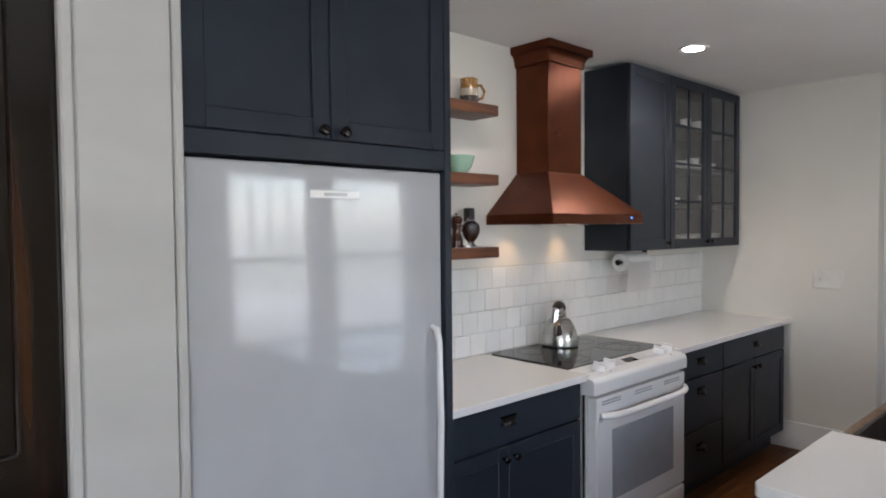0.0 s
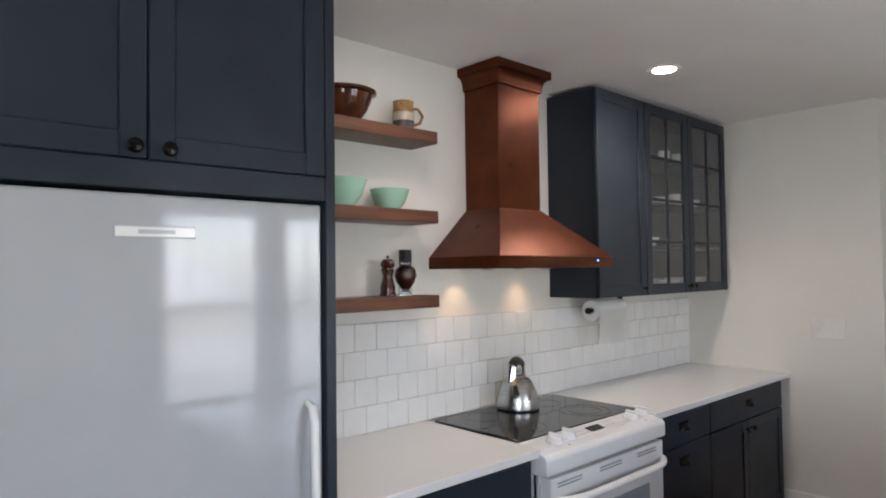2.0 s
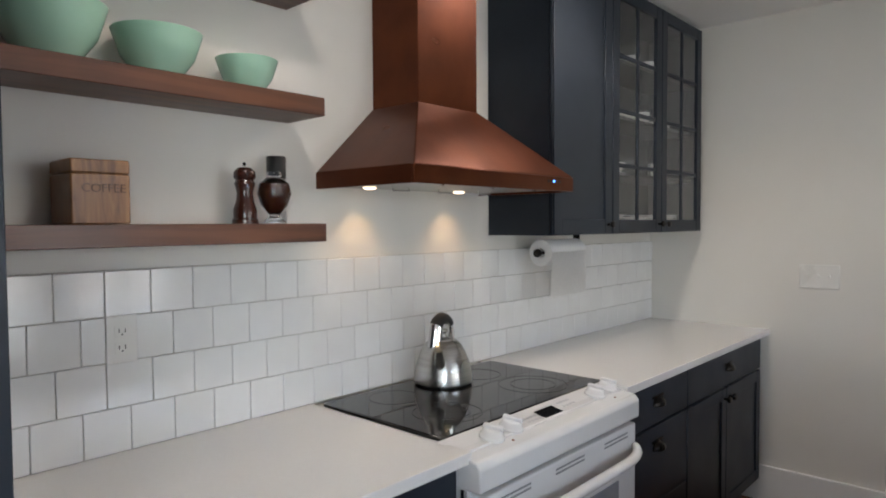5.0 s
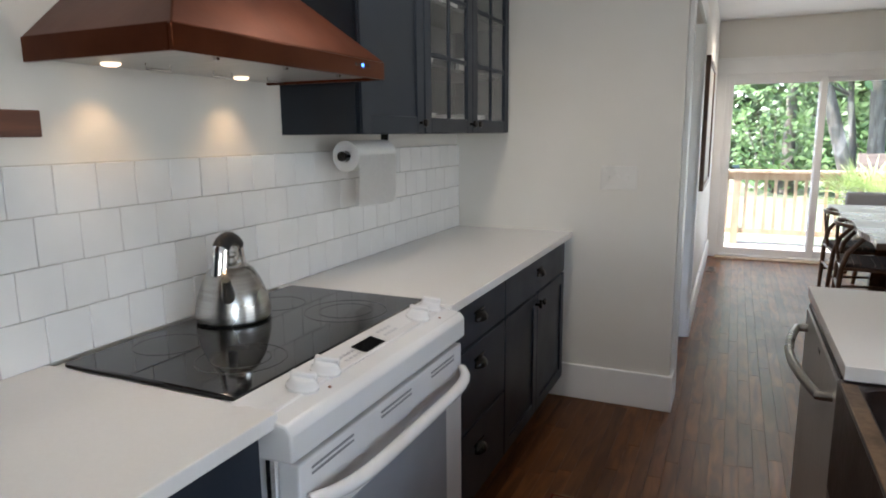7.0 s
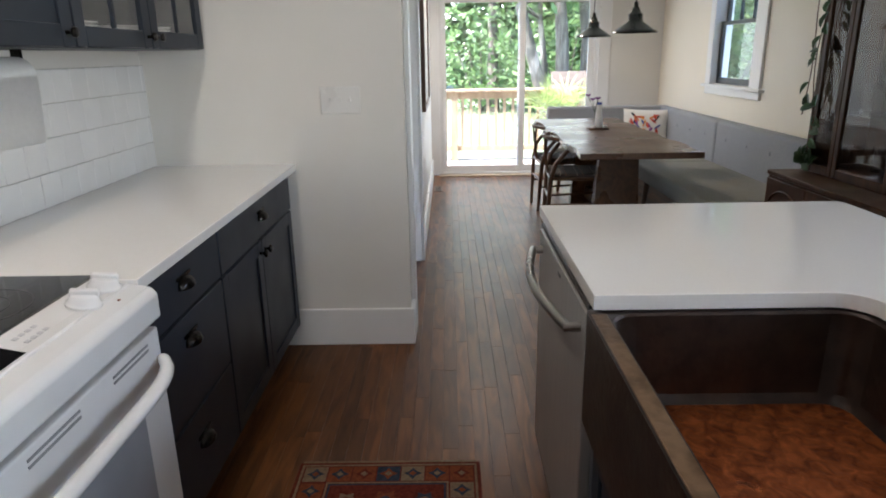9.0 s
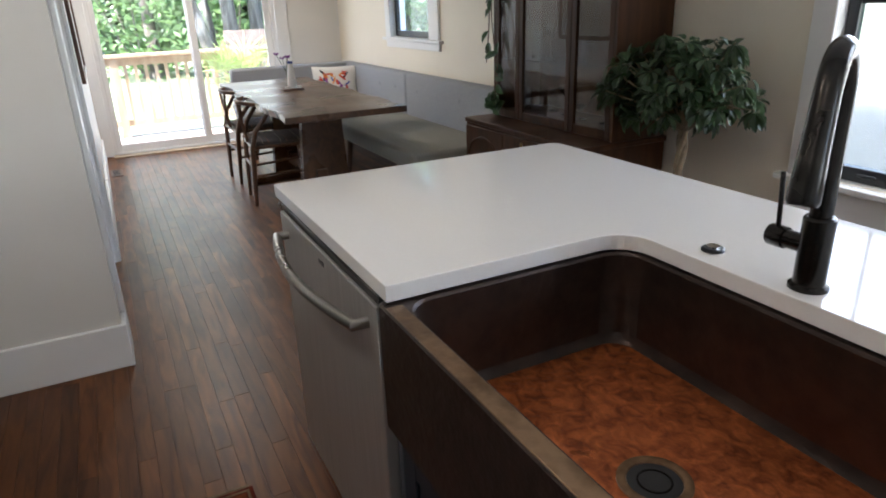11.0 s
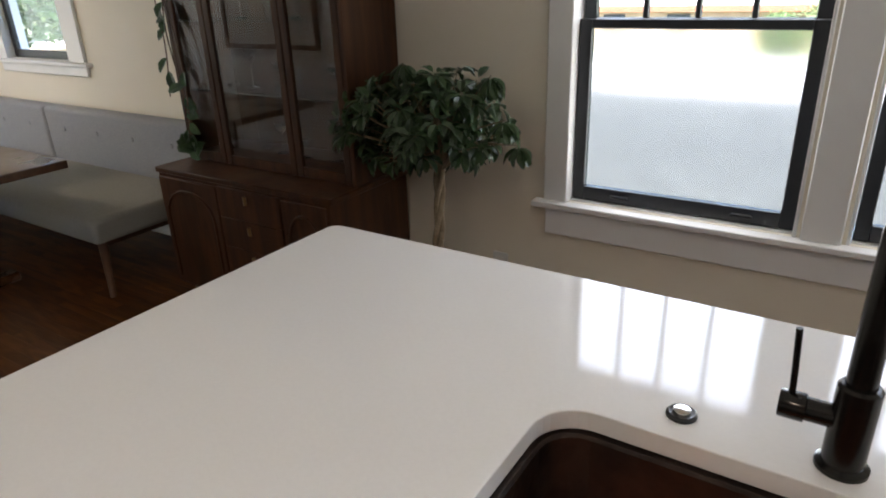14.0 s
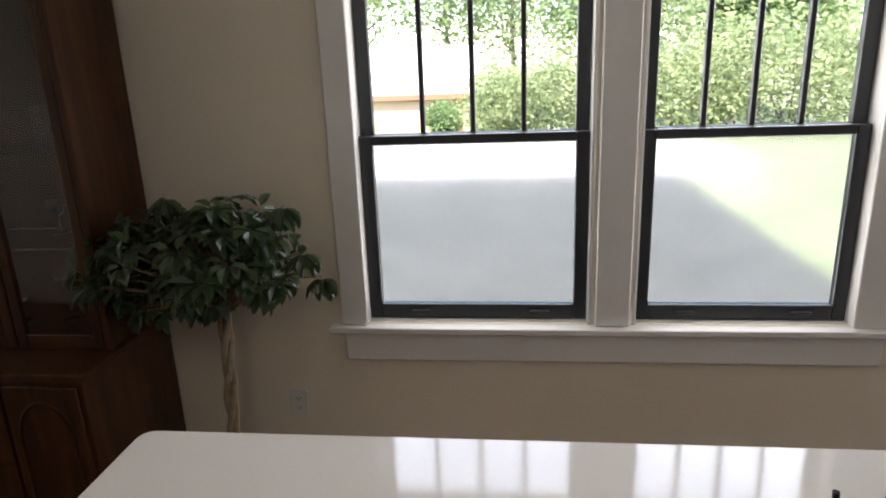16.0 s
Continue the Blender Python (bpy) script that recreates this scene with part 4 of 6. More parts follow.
# range hood
hd = thing("range_hood", (3.09, 2.2, 1.55), "copper chimney range hood over the cooktop", "range hood")
HX0, HX1, HY = 2.703, 3.497, 1.99
bm = bmesh.new()
box(bm, HX0, HX1, HY, HY + 0.012, 1.546, 1.596, 0.002)
box(bm, HX0, HX0 + 0.012, HY + 0.012, YN - 0.001, 1.546, 1.596)
box(bm, HX1 - 0.012, HX1, HY + 0.012, YN - 0.001, 1.546, 1.596)
part("rim", bm, COPPER, hd)
CX0, CX1, CYF = 2.935, 3.225, 2.20
bm = bmesh.new()
lo = [(HX0, YN - 0.001), (HX0, HY), (HX1, HY), (HX1, YN - 0.001)]
hi = [(CX0, YN - 0.001), (CX0, CYF), (CX1, CYF), (CX1, YN - 0.001)]
va = [bm.verts.new((x, y, 1.596)) for x, y in lo]
vb = [bm.verts.new((x, y, 1.815)) for x, y in hi]
for i in range(4):
    bm.faces.new((va[i], va[(i + 1) % 4], vb[(i + 1) % 4], vb[i]))
bm.faces.new(vb)
bm.faces.new(va)
bmesh.ops.recalc_face_normals(bm, faces=bm.faces)
bmesh.ops.bevel(bm, geom=list(bm.edges), offset=0.003, segments=2, affect='EDGES', profile=0.5)
part("canopy", bm, COPPER, hd, smooth=False)
part("chimney", B(CX0 + 0.002, CX1 - 0.002, CYF + 0.002, YN - 0.001, 1.80, CEIL_K - 0.075, bev=0.002), COPPER, hd)
bm = bmesh.new()
prof = [(0.004, 2.372), (0.009, 2.374), (0.009, 2.388)] + [(0.010 + 0.028 * (1 - math.cos(radians(a))), 2.390 + 0.046 * math.sin(radians(a))) for a in range(0, 91, 15)] + [(0.042, 2.437), (0.042, 2.474)]
cove = [[bm.verts.new(p) for p in ((CX0 - o, YN - 0.001, z), (CX0 - o, CYF - o, z), (CX1 + o, CYF - o, z), (CX1 + o, YN - 0.001, z))] for o, z in prof]
for p, q in zip(cove, cove[1:]):
    for i in range(3):
        bm.faces.new((p[i], p[i + 1], q[i + 1], q[i]))
bm.faces.new(cove[-1])
bmesh.ops.recalc_face_normals(bm, faces=bm.faces)
part("crown_moulding", bm, COPPER, hd)
part("filter_panel", B(HX0 + 0.013, HX1 - 0.013, HY + 0.013, YN - 0.003, 1.554, 1.566), STEEL_H, hd, "brushed steel filter panel")
for x in (2.925, 3.135, 3.345):
    bm = bmesh.new()
    tube(bm, [(x - 0.035, 2.27, 1.561), (x - 0.035, 2.27, 1.542), (x + 0.035, 2.27, 1.542), (x + 0.035, 2.27, 1.561)], 0.003, 6)
    part("filter_loop", bm, CHROME, hd)
for x in (2.86, 3.09, 3.32):
    part("clip", B(x - 0.004, x + 0.004, 2.03, 2.04, 1.545, 1.561), CHROME, hd)
for x in (2.855, 3.285):
    bm = bmesh.new()
    lathe(bm, [(0.0, 1.546), (0.014, 1.546), (0.020, 1.549), (0.022, 1.554), (0.0, 1.554)], (x, 2.34, 0), 20)
    part("lamp", bm, HOODGLOW, hd)
    d = bpy.data.lights.new("hood_lamp", 'SPOT')
    d.energy, d.spot_size, d.spot_blend, d.shadow_soft_size, d.color = 0.20, radians(110), 1.0, 0.012, (1.0, 0.66, 0.34)
    new("hood_lamp", d).location = (x, 2.335, 1.540)
for k in range(5):
    part("button", B(3.335 + k * 0.017, 3.343 + k * 0.017, HY - 0.002, HY + 0.001, 1.574, 1.582), LEDBLUE if k == 2 else BLACK, hd)

# upper cabinets
uc = thing("wall_cabinet", (3.775, 2.26, 1.39), "dark slate-blue wall cabinet with one solid shaker door", "cabinet", "kitchen wall cabinets")
UY = 2.105
part("body", B(3.552, 4.005, UY + 0.021, YN - 0.001, 1.39, 2.45), NAVY, uc)
d = shaker(uc, "door", 3.554, 4.003, 1.392, 2.448, UY, 0.06)
knob(d, 3.965, UY, 1.43)
gc = thing("wall_cabinet", (4.5, 2.26, 1.39), "dark slate-blue wall cabinet with two glazed doors and dishes inside", "cabinet", "kitchen wall cabinets")
part("back", B(4.008, 4.988, YN - 0.02, YN - 0.001, 1.39, 2.45), NAVY_IN, gc)
for z0, z1 in ((1.39, 1.408), (2.432, 2.45)):
    part("board", B(4.008, 4.988, UY + 0.021, YN - 0.02, z0, z1), NAVY, gc)
for x in (4.008, 4.970):
    part("side", B(x, x + 0.018, UY + 0.021, YN - 0.02, 1.408, 2.432), NAVY, gc)
for z in (1.655, 1.905, 2.155):
    part("shelf", B(4.027, 4.969, UY + 0.05, YN - 0.021, z - 0.008, z + 0.008), NAVY_IN, gc)
for x0, x1, kx in ((4.010, 4.492, 4.462), (4.496, 4.986, 4.528)):
    bm = bmesh.new()
    s = 0.058
    z0, z1 = 1.392, 2.448
    box(bm, x0, x0 + s, UY, UY + 0.02, z0, z1, 0.003)
    box(bm, x1 - s, x1, UY, UY + 0.02, z0, z1, 0.003)
    box(bm, x0 + s - 0.001, x1 - s + 0.001, UY + 0.0004, UY + 0.02, z0, z0 + s, 0.003)
    box(bm, x0 + s - 0.001, x1 - s + 0.001, UY + 0.0004, UY + 0.02, z1 - s, z1, 0.003)
    d = part("door", bm, NAVY, gc)
    part("muntin", B((x0 + x1) / 2 - 0.009, (x0 + x1) / 2 + 0.009, UY + 0.003, UY + 0.018, z0 + s, z1 - s, bev=0.003), NAVY, d)
    for k in range(3):
        z = z0 + s + (z1 - z0 - 2 * s) * (k + 1) / 4
        part("muntin", B(x0 + s, x1 - s, UY + 0.0036, UY + 0.0174, z - 0.009, z + 0.009, bev=0.003), NAVY, d)
    g = part("pane", B(x0 + s - 0.004, x1 - s + 0.004, UY + 0.0085, UY + 0.0115, z0 + s - 0.004, z1 - s + 0.004), CABGLASS, d, smooth=False)
    g.visible_shadow = False
    knob(d, kx, UY, 1.43)

# dishes behind the glass
def bowl(name, x, y, z, r, h, material, label, group="", seg=28):
    bm = bmesh.new()
    lathe(bm, [(0.0, 0.0), (r * 0.48, 0.0), (r * 0.52, h * 0.06), (r * 0.80, h * 0.42), (r * 0.95, h * 0.85), (r, h), (r * 0.97, h * 1.0), (r * 0.91, h * 0.85), (r * 0.74, h * 0.42), (r * 0.45, h * 0.10), (0.0, h * 0.09)], (x, y, z), seg)
    return solid(name, bm, material, (x, y, z), label, "bowl" if "bowl" in name else name.replace("_", " "), group)


dr = random.Random(3)
for z, row in ((1.408, "ppbpp"), (1.663, "cbccc"), (1.913, "ccbcb"), (2.163, "bcgc")):
    for i, kd in enumerate(row):
        x = 4.13 + i * 0.175 + dr.uniform(-0.015, 0.015)
        y = 2.27 + dr.uniform(-0.03, 0.02)
        if kd == "p":
            bm = bmesh.new()
            for q in range(6):
                lathe(bm, [(0.0, q * 0.011), (0.045, q * 0.011), (0.075, q * 0.011 + 0.010), (0.075, q * 0.011 + 0.0125), (0.0, q * 0.011 + 0.005)], (x, y, z), 20)
            solid("plate_stack", bm, CHINA, (x, y, z), "stack of white china plates in the glazed cabinet", "plates", "dishes in the cabinet")
        elif kd == "b":
            bowl("bowl", x, y, z, 0.068, 0.055, CHINA, "white china bowl in the glazed cabinet", "dishes in the cabinet", 20)
        else:
            bm = bmesh.new()
            lathe(bm, [(0.0, 0.0), (0.030, 0.0), (0.036, 0.085), (0.034, 0.085), (0.028, 0.006), (0.0, 0.006)], (x, y, z), 18)
            solid("cup", bm, CHINA if dr.random() < 0.6 else WATERGLASS, (x, y, z), "small cup in the glazed cabinet", "cup", "dishes in the cabinet")

# refrigerator and its cabinet
fr = thing("refrigerator", (1.265, 2.0, 0), "glossy white refrigerator with a long bar handle", "refrigerator")
part("body", B(0.872, 1.662, 1.685, 2.39, 0.02, 1.70), APPL, fr)
# white enamel greyed in colour to stand in for dimmer light on the doors
FRIDGE = mat("dimmed_white_enamel", (0.395, 0.40, 0.415), (0.425, 0.43, 0.445), 0.075, scale=(4, 4, 4), rough_var=0.02, bump=0.03, bump_scale=8, spec=0.5)
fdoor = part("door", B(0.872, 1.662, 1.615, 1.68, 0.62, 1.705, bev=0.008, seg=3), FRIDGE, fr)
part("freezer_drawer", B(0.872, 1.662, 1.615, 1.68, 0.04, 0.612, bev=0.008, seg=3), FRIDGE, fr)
bm = bmesh.new()
tube(bm, [(1.622, 1.616, 1.232), (1.622, 1.596, 1.226), (1.622, 1.586, 1.19), (1.622, 1.580, 0.95), (1.622, 1.586, 0.70), (1.622, 1.596, 0.665), (1.622, 1.616, 0.66)], [0.009, 0.0105, 0.0105, 0.0105, 0.0105, 0.0105, 0.009], 12, 1.25)
part("handle", bm, APPL, fdoor)
bd = part("badge", B(1.195, 1.355, 1.6135, 1.6152, 1.616, 1.640, bev=0.0006), PRINT_GREY, fdoor)
part("badge_face", B(1.1975, 1.3525, 1.6125, 1.6137, 1.6185, 1.6375), CHINA, bd)
part("badge_mark", B(1.240, 1.312, 1.6115, 1.6127, 1.624, 1.632), PRINT_GREY, bd)
fc = thing("fridge_cabinet", (1.28, 2.0, 1.71), "navy cabinet with two shaker doors above the refrigerator", "cabinet")
part("body", B(0.862, 1.664, 1.622, YN, 1.712, 2.47), NAVY, fc)
part("bottom_rail", B(0.862, 1.664, 1.600, 1.622, 1.712, 1.770, bev=0.002), NAVY, fc)
for x0, x1, kx in ((0.866, 1.252, 1.222), (1.256, 1.662, 1.288)):
    d = shaker(fc, "door", x0, x1, 1.772, 2.46, 1.598, 0.052)
    knob(d, kx, 1.598, 1.792)
part("side_panel", B(1.665, 1.692, 1.60, YN - 0.0005, 0.0, CEIL_K - 0.002, bev=0.0015), NAVY, fc)

# open shelves
for z in (2.113, 1.785, 1.440):
    solid("floating_shelf", B(1.6935, 2.605, 2.236, YN - 0.001, z - 0.05, z, bev=0.002), SHELFWOOD, (2.15, 2.33, z - 0.05), "thick walnut floating shelf on the white wall", "shelf", "floating shelves")

# ---- island ----
ISX0, ISX1, ISY0, ISY1 = 1.955, 4.145, -0.165, 0.79
SKX0, SKX1, SKY0 = 2.555, 3.343, 0.252
out = arc(ISX0 + 0.02, ISY1 - 0.02, 0.02, 180, 90, 3) + [(SKX0, ISY1)] + arc(SKX0 + 0.07, SKY0 + 0.07, 0.07, 180, 270, 8) + arc(SKX1 - 0.07, SKY0 + 0.07, 0.07, 270, 360, 8) + [(SKX1, ISY1)]
out += arc(ISX1 - 0.008, ISY1 - 0.008, 0.008, 90, 0, 3) + arc(ISX1 - 0.03, ISY0 + 0.03, 0.03, 0, -90, 6) + arc(ISX0 + 0.03, ISY0 + 0.03, 0.03, -90, -180, 6)
solid("island_countertop", prism(bmesh.new(), out, CT - 0.033, CT, 0.002), QUARTZ, (3.0, 0.3, CT - 0.033), "white quartz island top notched round the sink", "countertop", smooth=False)
ib = thing("island_cabinet", (3.0, 0.3, 0), "navy painted island base cabinet", "cabinet")
part("body", B(1.99, SKX0 - 0.012, 0.10, 0.745, 0.10, CT - 0.034), NAVY, ib)
part("back_body", B(1.99, 4.10, 0.06, 0.098, 0.10, CT - 0.034), NAVY, ib)
part("end_panel", B(4.085, 4.105, 0.099, 0.75, 0.0, CT - 0.034), NAVY, ib)
part("sink_base", B(SKX0 - 0.010, SKX1 + 0.03, 0.10, 0.745, 0.10, 0.545), NAVY, ib)
part("stile", B(SKX1 + 0.012, SKX1 + 0.034, 0.10, 0.765, 0.10, CT - 0.034), NAVY, ib)
part("toe_kick", B(2.0, 4.08, 0.12, 0.69, 0.0, 0.10), NAVY, ib)
for x0, x1, z1 in ((1.995, SKX0 - 0.015, 0.85), (SKX0 - 0.008, 2.94, 0.54), (2.944, SKX1 + 0.028, 0.54)):
    d = part("door", B(x0, x1, 0.746, 0.758, 0.12, z1), NAVY, ib)
    bm = bmesh.new()
    for a, b, c, e in ((x0, x0 + 0.055, 0.12, z1), (x1 - 0.055, x1, 0.12, z1), (x0 + 0.053, x1 - 0.053, 0.12, 0.175), (x0 + 0.053, x1 - 0.053, z1 - 0.055, z1)):
        box(bm, a, b, 0.7575, 0.766 if a in (x0, x1 - 0.055) else 0.7657, c, e, 0.002)
    part("frame", bm, NAVY, d)

# apron-front copper sink
sk = thing("sink", (2.945, 0.53, 0.6), "hammered copper apron-front sink with a worn bright basin", "sink")
def rrect(x0, x1, y0, y1, r, n=6):
    return arc(x1 - r, y1 - r, r, 0, 90, n) + arc(x0 + r, y1 - r, r, 90, 180, n) + arc(x0 + r, y0 + r, r, 180, 270, n) + arc(x1 - r, y0 + r, r, 270, 360, n)


ZT = CT - 0.036
rings = [(rrect(2.525, 3.365, 0.215, 0.800, 0.012), 0.60), (rrect(2.525, 3.365, 0.215, 0.800, 0.012), ZT - 0.004), (rrect(2.529, 3.361, 0.219, 0.796, 0.012), ZT),
         (rrect(2.558, 3.336, 0.259, 0.764, 0.055), ZT), (rrect(2.561, 3.333, 0.262, 0.760, 0.055), ZT - 0.006), (rrect(2.566, 3.329, 0.267, 0.754, 0.055), 0.675), (rrect(2.580, 3.316, 0.280, 0.741, 0.05), 0.656)]


def loft(rings, a, b):
    bm = bmesh.new()
    vs = [[bm.verts.new((x, y, z)) for x, y in o] for o, z in rings[a:b]]
    for p, q in zip(vs, vs[1:]):
        n = len(p)
        for i in range(n):
            bm.faces.new((p[i], p[(i + 1) % n], q[(i + 1) % n], q[i]))
    return bm


part("apron", loft(rings, 0, 2), SINKCU, sk)
part("rim", loft(rings, 1, 5), SINKCU, sk)
part("front_lip", B(2.60, 3.33, 0.766, 0.797, ZT - 0.003, ZT + 0.0012, bev=0.001), SINKRIM, sk, "worn golden copper front edge")
part("basin_wall", loft(rings, 4, 7), SINKCU, sk)
part("basin_floor", prism(bmesh.new(), rings[6][0], 0.648, 0.6561), SINKFLOOR, sk, "worn copper basin floor with highlights put into its colour")
part("underside", prism(bmesh.new(), rrect(2.527, 3.363, 0.217, 0.798, 0.012), 0.596, 0.60), SINKCU, sk)
bm = bmesh.new()
lathe(bm, [(0.041, 0.6562), (0.057, 0.6562), (0.057, 0.659), (0.050, 0.6608), (0.043, 0.6595), (0.041, 0.6562)], (2.95, 0.53, 0), 36)
dn = part("drain", bm, SINKRIM, sk, "copper drain flange")
# flat black disc in place of the shaded depth of the drain hole
bm = bmesh.new()
lathe(bm, [(0.0, 0.6563), (0.042, 0.6563), (0.042, 0.6568), (0.0, 0.6568)], (2.95, 0.53, 0), 28)
part("strainer", bm, BLACK, dn)
bm = bmesh.new()
lathe(bm, [(0.024, 0.6569), (0.027, 0.6569), (0.027, 0.6585), (0.024, 0.6585), (0.024, 0.6569)], (2.95, 0.53, 0), 28)
part("strainer_ring", bm, IRON, dn)

# dishwasher
dw = thing("dishwasher", (3.73, 0.45, 0), "stainless steel dishwasher with a bowed bar handle", "dishwasher")
part("body", B(3.385, 4.08, 0.15, 0.768, 0.10, 0.853), APPL_GREY, dw)
dd = part("door", B(3.385, 4.08, 0.769, 0.795, 0.11, 0.832, bev=0.004, seg=2), STEEL_H, dw)
part("control_strip", B(3.387, 4.078, 0.769, 0.790, 0.835, 0.852, bev=0.002), BLACK, dw)
bm = bmesh.new()
tube(bm, [(3.435, 0.793, 0.782)] + [(3.435 + 0.58 * i / 14, 0.825 + 0.038 * math.sin(math.pi * i / 14), 0.782) for i in range(15)] + [(4.015, 0.793, 0.782)], 0.012, 12)
part("handle", bm, STEEL_BAR, dd, "bowed brushed steel bar handle")
part("badge", B(3.70, 3.735, 0.7945, 0.7965, 0.80, 0.81), BLACK, dd)
part("toe_panel", B(3.39, 4.075, 0.70, 0.715, 0.0, 0.10), BLACK, dw)

# faucet and air switch
fa = thing("faucet", (2.975, 0.20, CT), "oil-rubbed bronze pull-down kitchen faucet with a side lever", "faucet")
bm = bmesh.new()
lathe(bm, [(0.0, 0.0), (0.031, 0.0), (0.031, 0.006), (0.0245, 0.010), (0.0245, 0.118), (0.021, 0.122), (0.0, 0.122)], (2.975, 0.20, CT), 28)
part("body", bm, BRONZE, fa)
bm = bmesh.new()
dirv = Vector((-0.42, 0.91, 0)).normalized()
pts = [Vector((2.975, 0.20, CT + 0.10)), Vector((2.975, 0.20, CT + 0.22))]
R = 0.078
for i in range(1, 15):
    a = math.pi * i / 14 * 0.93
    pts.append(Vector((2.975, 0.20, CT + 0.30)) + dirv * (R - R * math.cos(a)) + Vector((0, 0, R * math.sin(a))))
tube(bm, pts, [0.0170] * len(pts), 16)
part("spout", bm, BRONZE, fa)
bm = bmesh.new()
end = pts[-1]
dn2 = (pts[-1] - pts[-2]).normalized()
tube(bm, [end - dn2 * 0.005, end + dn2 * 0.03, end + dn2 * 0.070, end + dn2 * 0.074, end + dn2 * 0.128, end + dn2 * 0.134], [0.0172, 0.018, 0.019, 0.0196, 0.0212, 0.018], 18)
part("spray_head", bm, BRONZE, fa)
bm = bmesh.new()
lathe(bm, [(0.0, 0.02), (0.0155, 0.02), (0.0155, 0.050), (0.0185, 0.051), (0.0185, 0.079), (0.017, 0.081), (0.0, 0.081)], (2.975, 0.20, CT + 0.070), 22, 'x')
hb = part("handle_hub", bm, BRONZE, fa)
bm = bmesh.new()
tube(bm, [(3.043, 0.20, CT + 0.085), (3.045, 0.200, CT + 0.12), (3.049, 0.200, CT + 0.178)], 0.0042, 10)
part("lever", bm, BRONZE, hb)
sw = thing("air_switch", (3.171, 0.194, CT), "round chrome and black disposal button on the island top", "button")
bm = bmesh.new()
lathe(bm, [(0.0, 0.0), (0.0215, 0.0), (0.0215, 0.004), (0.018, 0.0065), (0.015, 0.006), (0.0, 0.006)], (3.171, 0.194, CT), 28)
part("collar", bm, BLACK, sw)
bm = bmesh.new()
lathe(bm, [(0.0, 0.0061), (0.0125, 0.0061), (0.012, 0.0095), (0.0, 0.0105)], (3.171, 0.194, CT), 24)
part("button", bm, CHROME, sw)

# kettle
kt = thing("kettle", (0, 0, 0), "brushed steel stovetop kettle on the black cooktop", "kettle")
KX, KY, KZ = 0.0, 0.0, 0.0
bm = bmesh.new()
lathe(bm, [(0.0, 0.0), (0.076, 0.0), (0.082, 0.006), (0.0825, 0.022), (0.076, 0.056), (0.063, 0.090), (0.050, 0.112), (0.040, 0.121), (0.0, 0.122)], (KX, KY, KZ), 40)
part("body", bm, STEEL, kt)
bm = bmesh.new()
lathe(bm, [(0.0, 0.121), (0.034, 0.121), (0.032, 0.126), (0.012, 0.130), (0.009, 0.140), (0.014, 0.146), (0.012, 0.152), (0.0, 0.153)], (KX, KY, KZ), 24)
part("lid", bm, STEEL, kt)
dv = Vector((-0.82, -0.57, 0))
bm = bmesh.new()
tube(bm, [Vector((KX, KY, KZ + 0.05)) + dv * 0.055, Vector((KX, KY, KZ + 0.085)) + dv * 0.080, Vector((KX, KY, KZ + 0.108)) + dv * 0.092], [0.019, 0.013, 0.010], 14)
part("spout", bm, STEEL, kt)
hv = Vector((-0.995, -0.10, 0))
bm = bmesh.new()
tube(bm, [Vector((KX, KY, KZ + 0.105)) + hv * 0.043] + [Vector((KX, KY, KZ + 0.148)) + hv * (0.034 * math.cos(math.pi * i / 12)) + Vector((0, 0, 0.034 * math.sin(math.pi * i / 12))) for i in range(13)] + [Vector((KX, KY, KZ + 0.105)) - hv * 0.043], 0.0105, 10, 1.7)
h = part("handle", bm, CHROME, kt)
bm = bmesh.new()
tube(bm, [Vector((KX, KY, KZ + 0.148)) + hv * (0.0355 * math.cos(math.pi * i / 12)) + Vector((0, 0, 0.0355 * math.sin(math.pi * i / 12))) for i in range(2, 11)], 0.0125, 12, 1.5)
part("grip", bm, BLACK, h)
kt.matrix_basis = pose(3.108, 2.262, 0.8978) @ Matrix.Diagonal((1.2, 1.2, 1.2, 1))

# paper towel under the cabinet
pt = thing("paper_towel_holder", (3.85, 2.28, 1.33), "dark paper towel holder with a hanging white sheet", "paper towels")
bm = bmesh.new()
lathe(bm, [(0.0, 0.0), (0.016, 0.0), (0.018, 0.006), (0.016, 0.014), (0.008, 0.018), (0.0065, 0.03), (0.0065, 0.31), (0.0, 0.31)], (3.695, 2.28, 1.315), 18, 'x')
part("rod", bm, BRONZE, pt)
for x in (4.003,):
    part("bracket", B(x, x + 0.006, 2.265, 2.295, 1.31, 1.3895), BRONZE, pt)
bm = bmesh.new()
lathe(bm, [(0.020, 0.0), (0.054, 0.0), (0.054, 0.272), (0.020, 0.272), (0.020, 0.0)], (3.725, 2.28, 1.315), 32, 'x')
part("roll", bm, PAPER, pt)
bm = bmesh.new()
g = []
for i in range(9):
    x = 3.727 + 0.268 * i / 8
    g.append([bm.verts.new((x, 2.2255 + 0.004 * math.sin(i * 0.7) * j / 6 + 0.010 * (j / 6) ** 2, 1.318 - 0.185 * j / 6)) for j in range(7)])
for i in range(8):
    for j in range(6):
        bm.faces.new((g[i][j], g[i + 1][j], g[i + 1][j + 1], g[i][j + 1]))
bmesh.ops.solidify(bm, geom=bm.faces[:], thickness=0.0012)
part("sheet", bm, PAPER, pt)

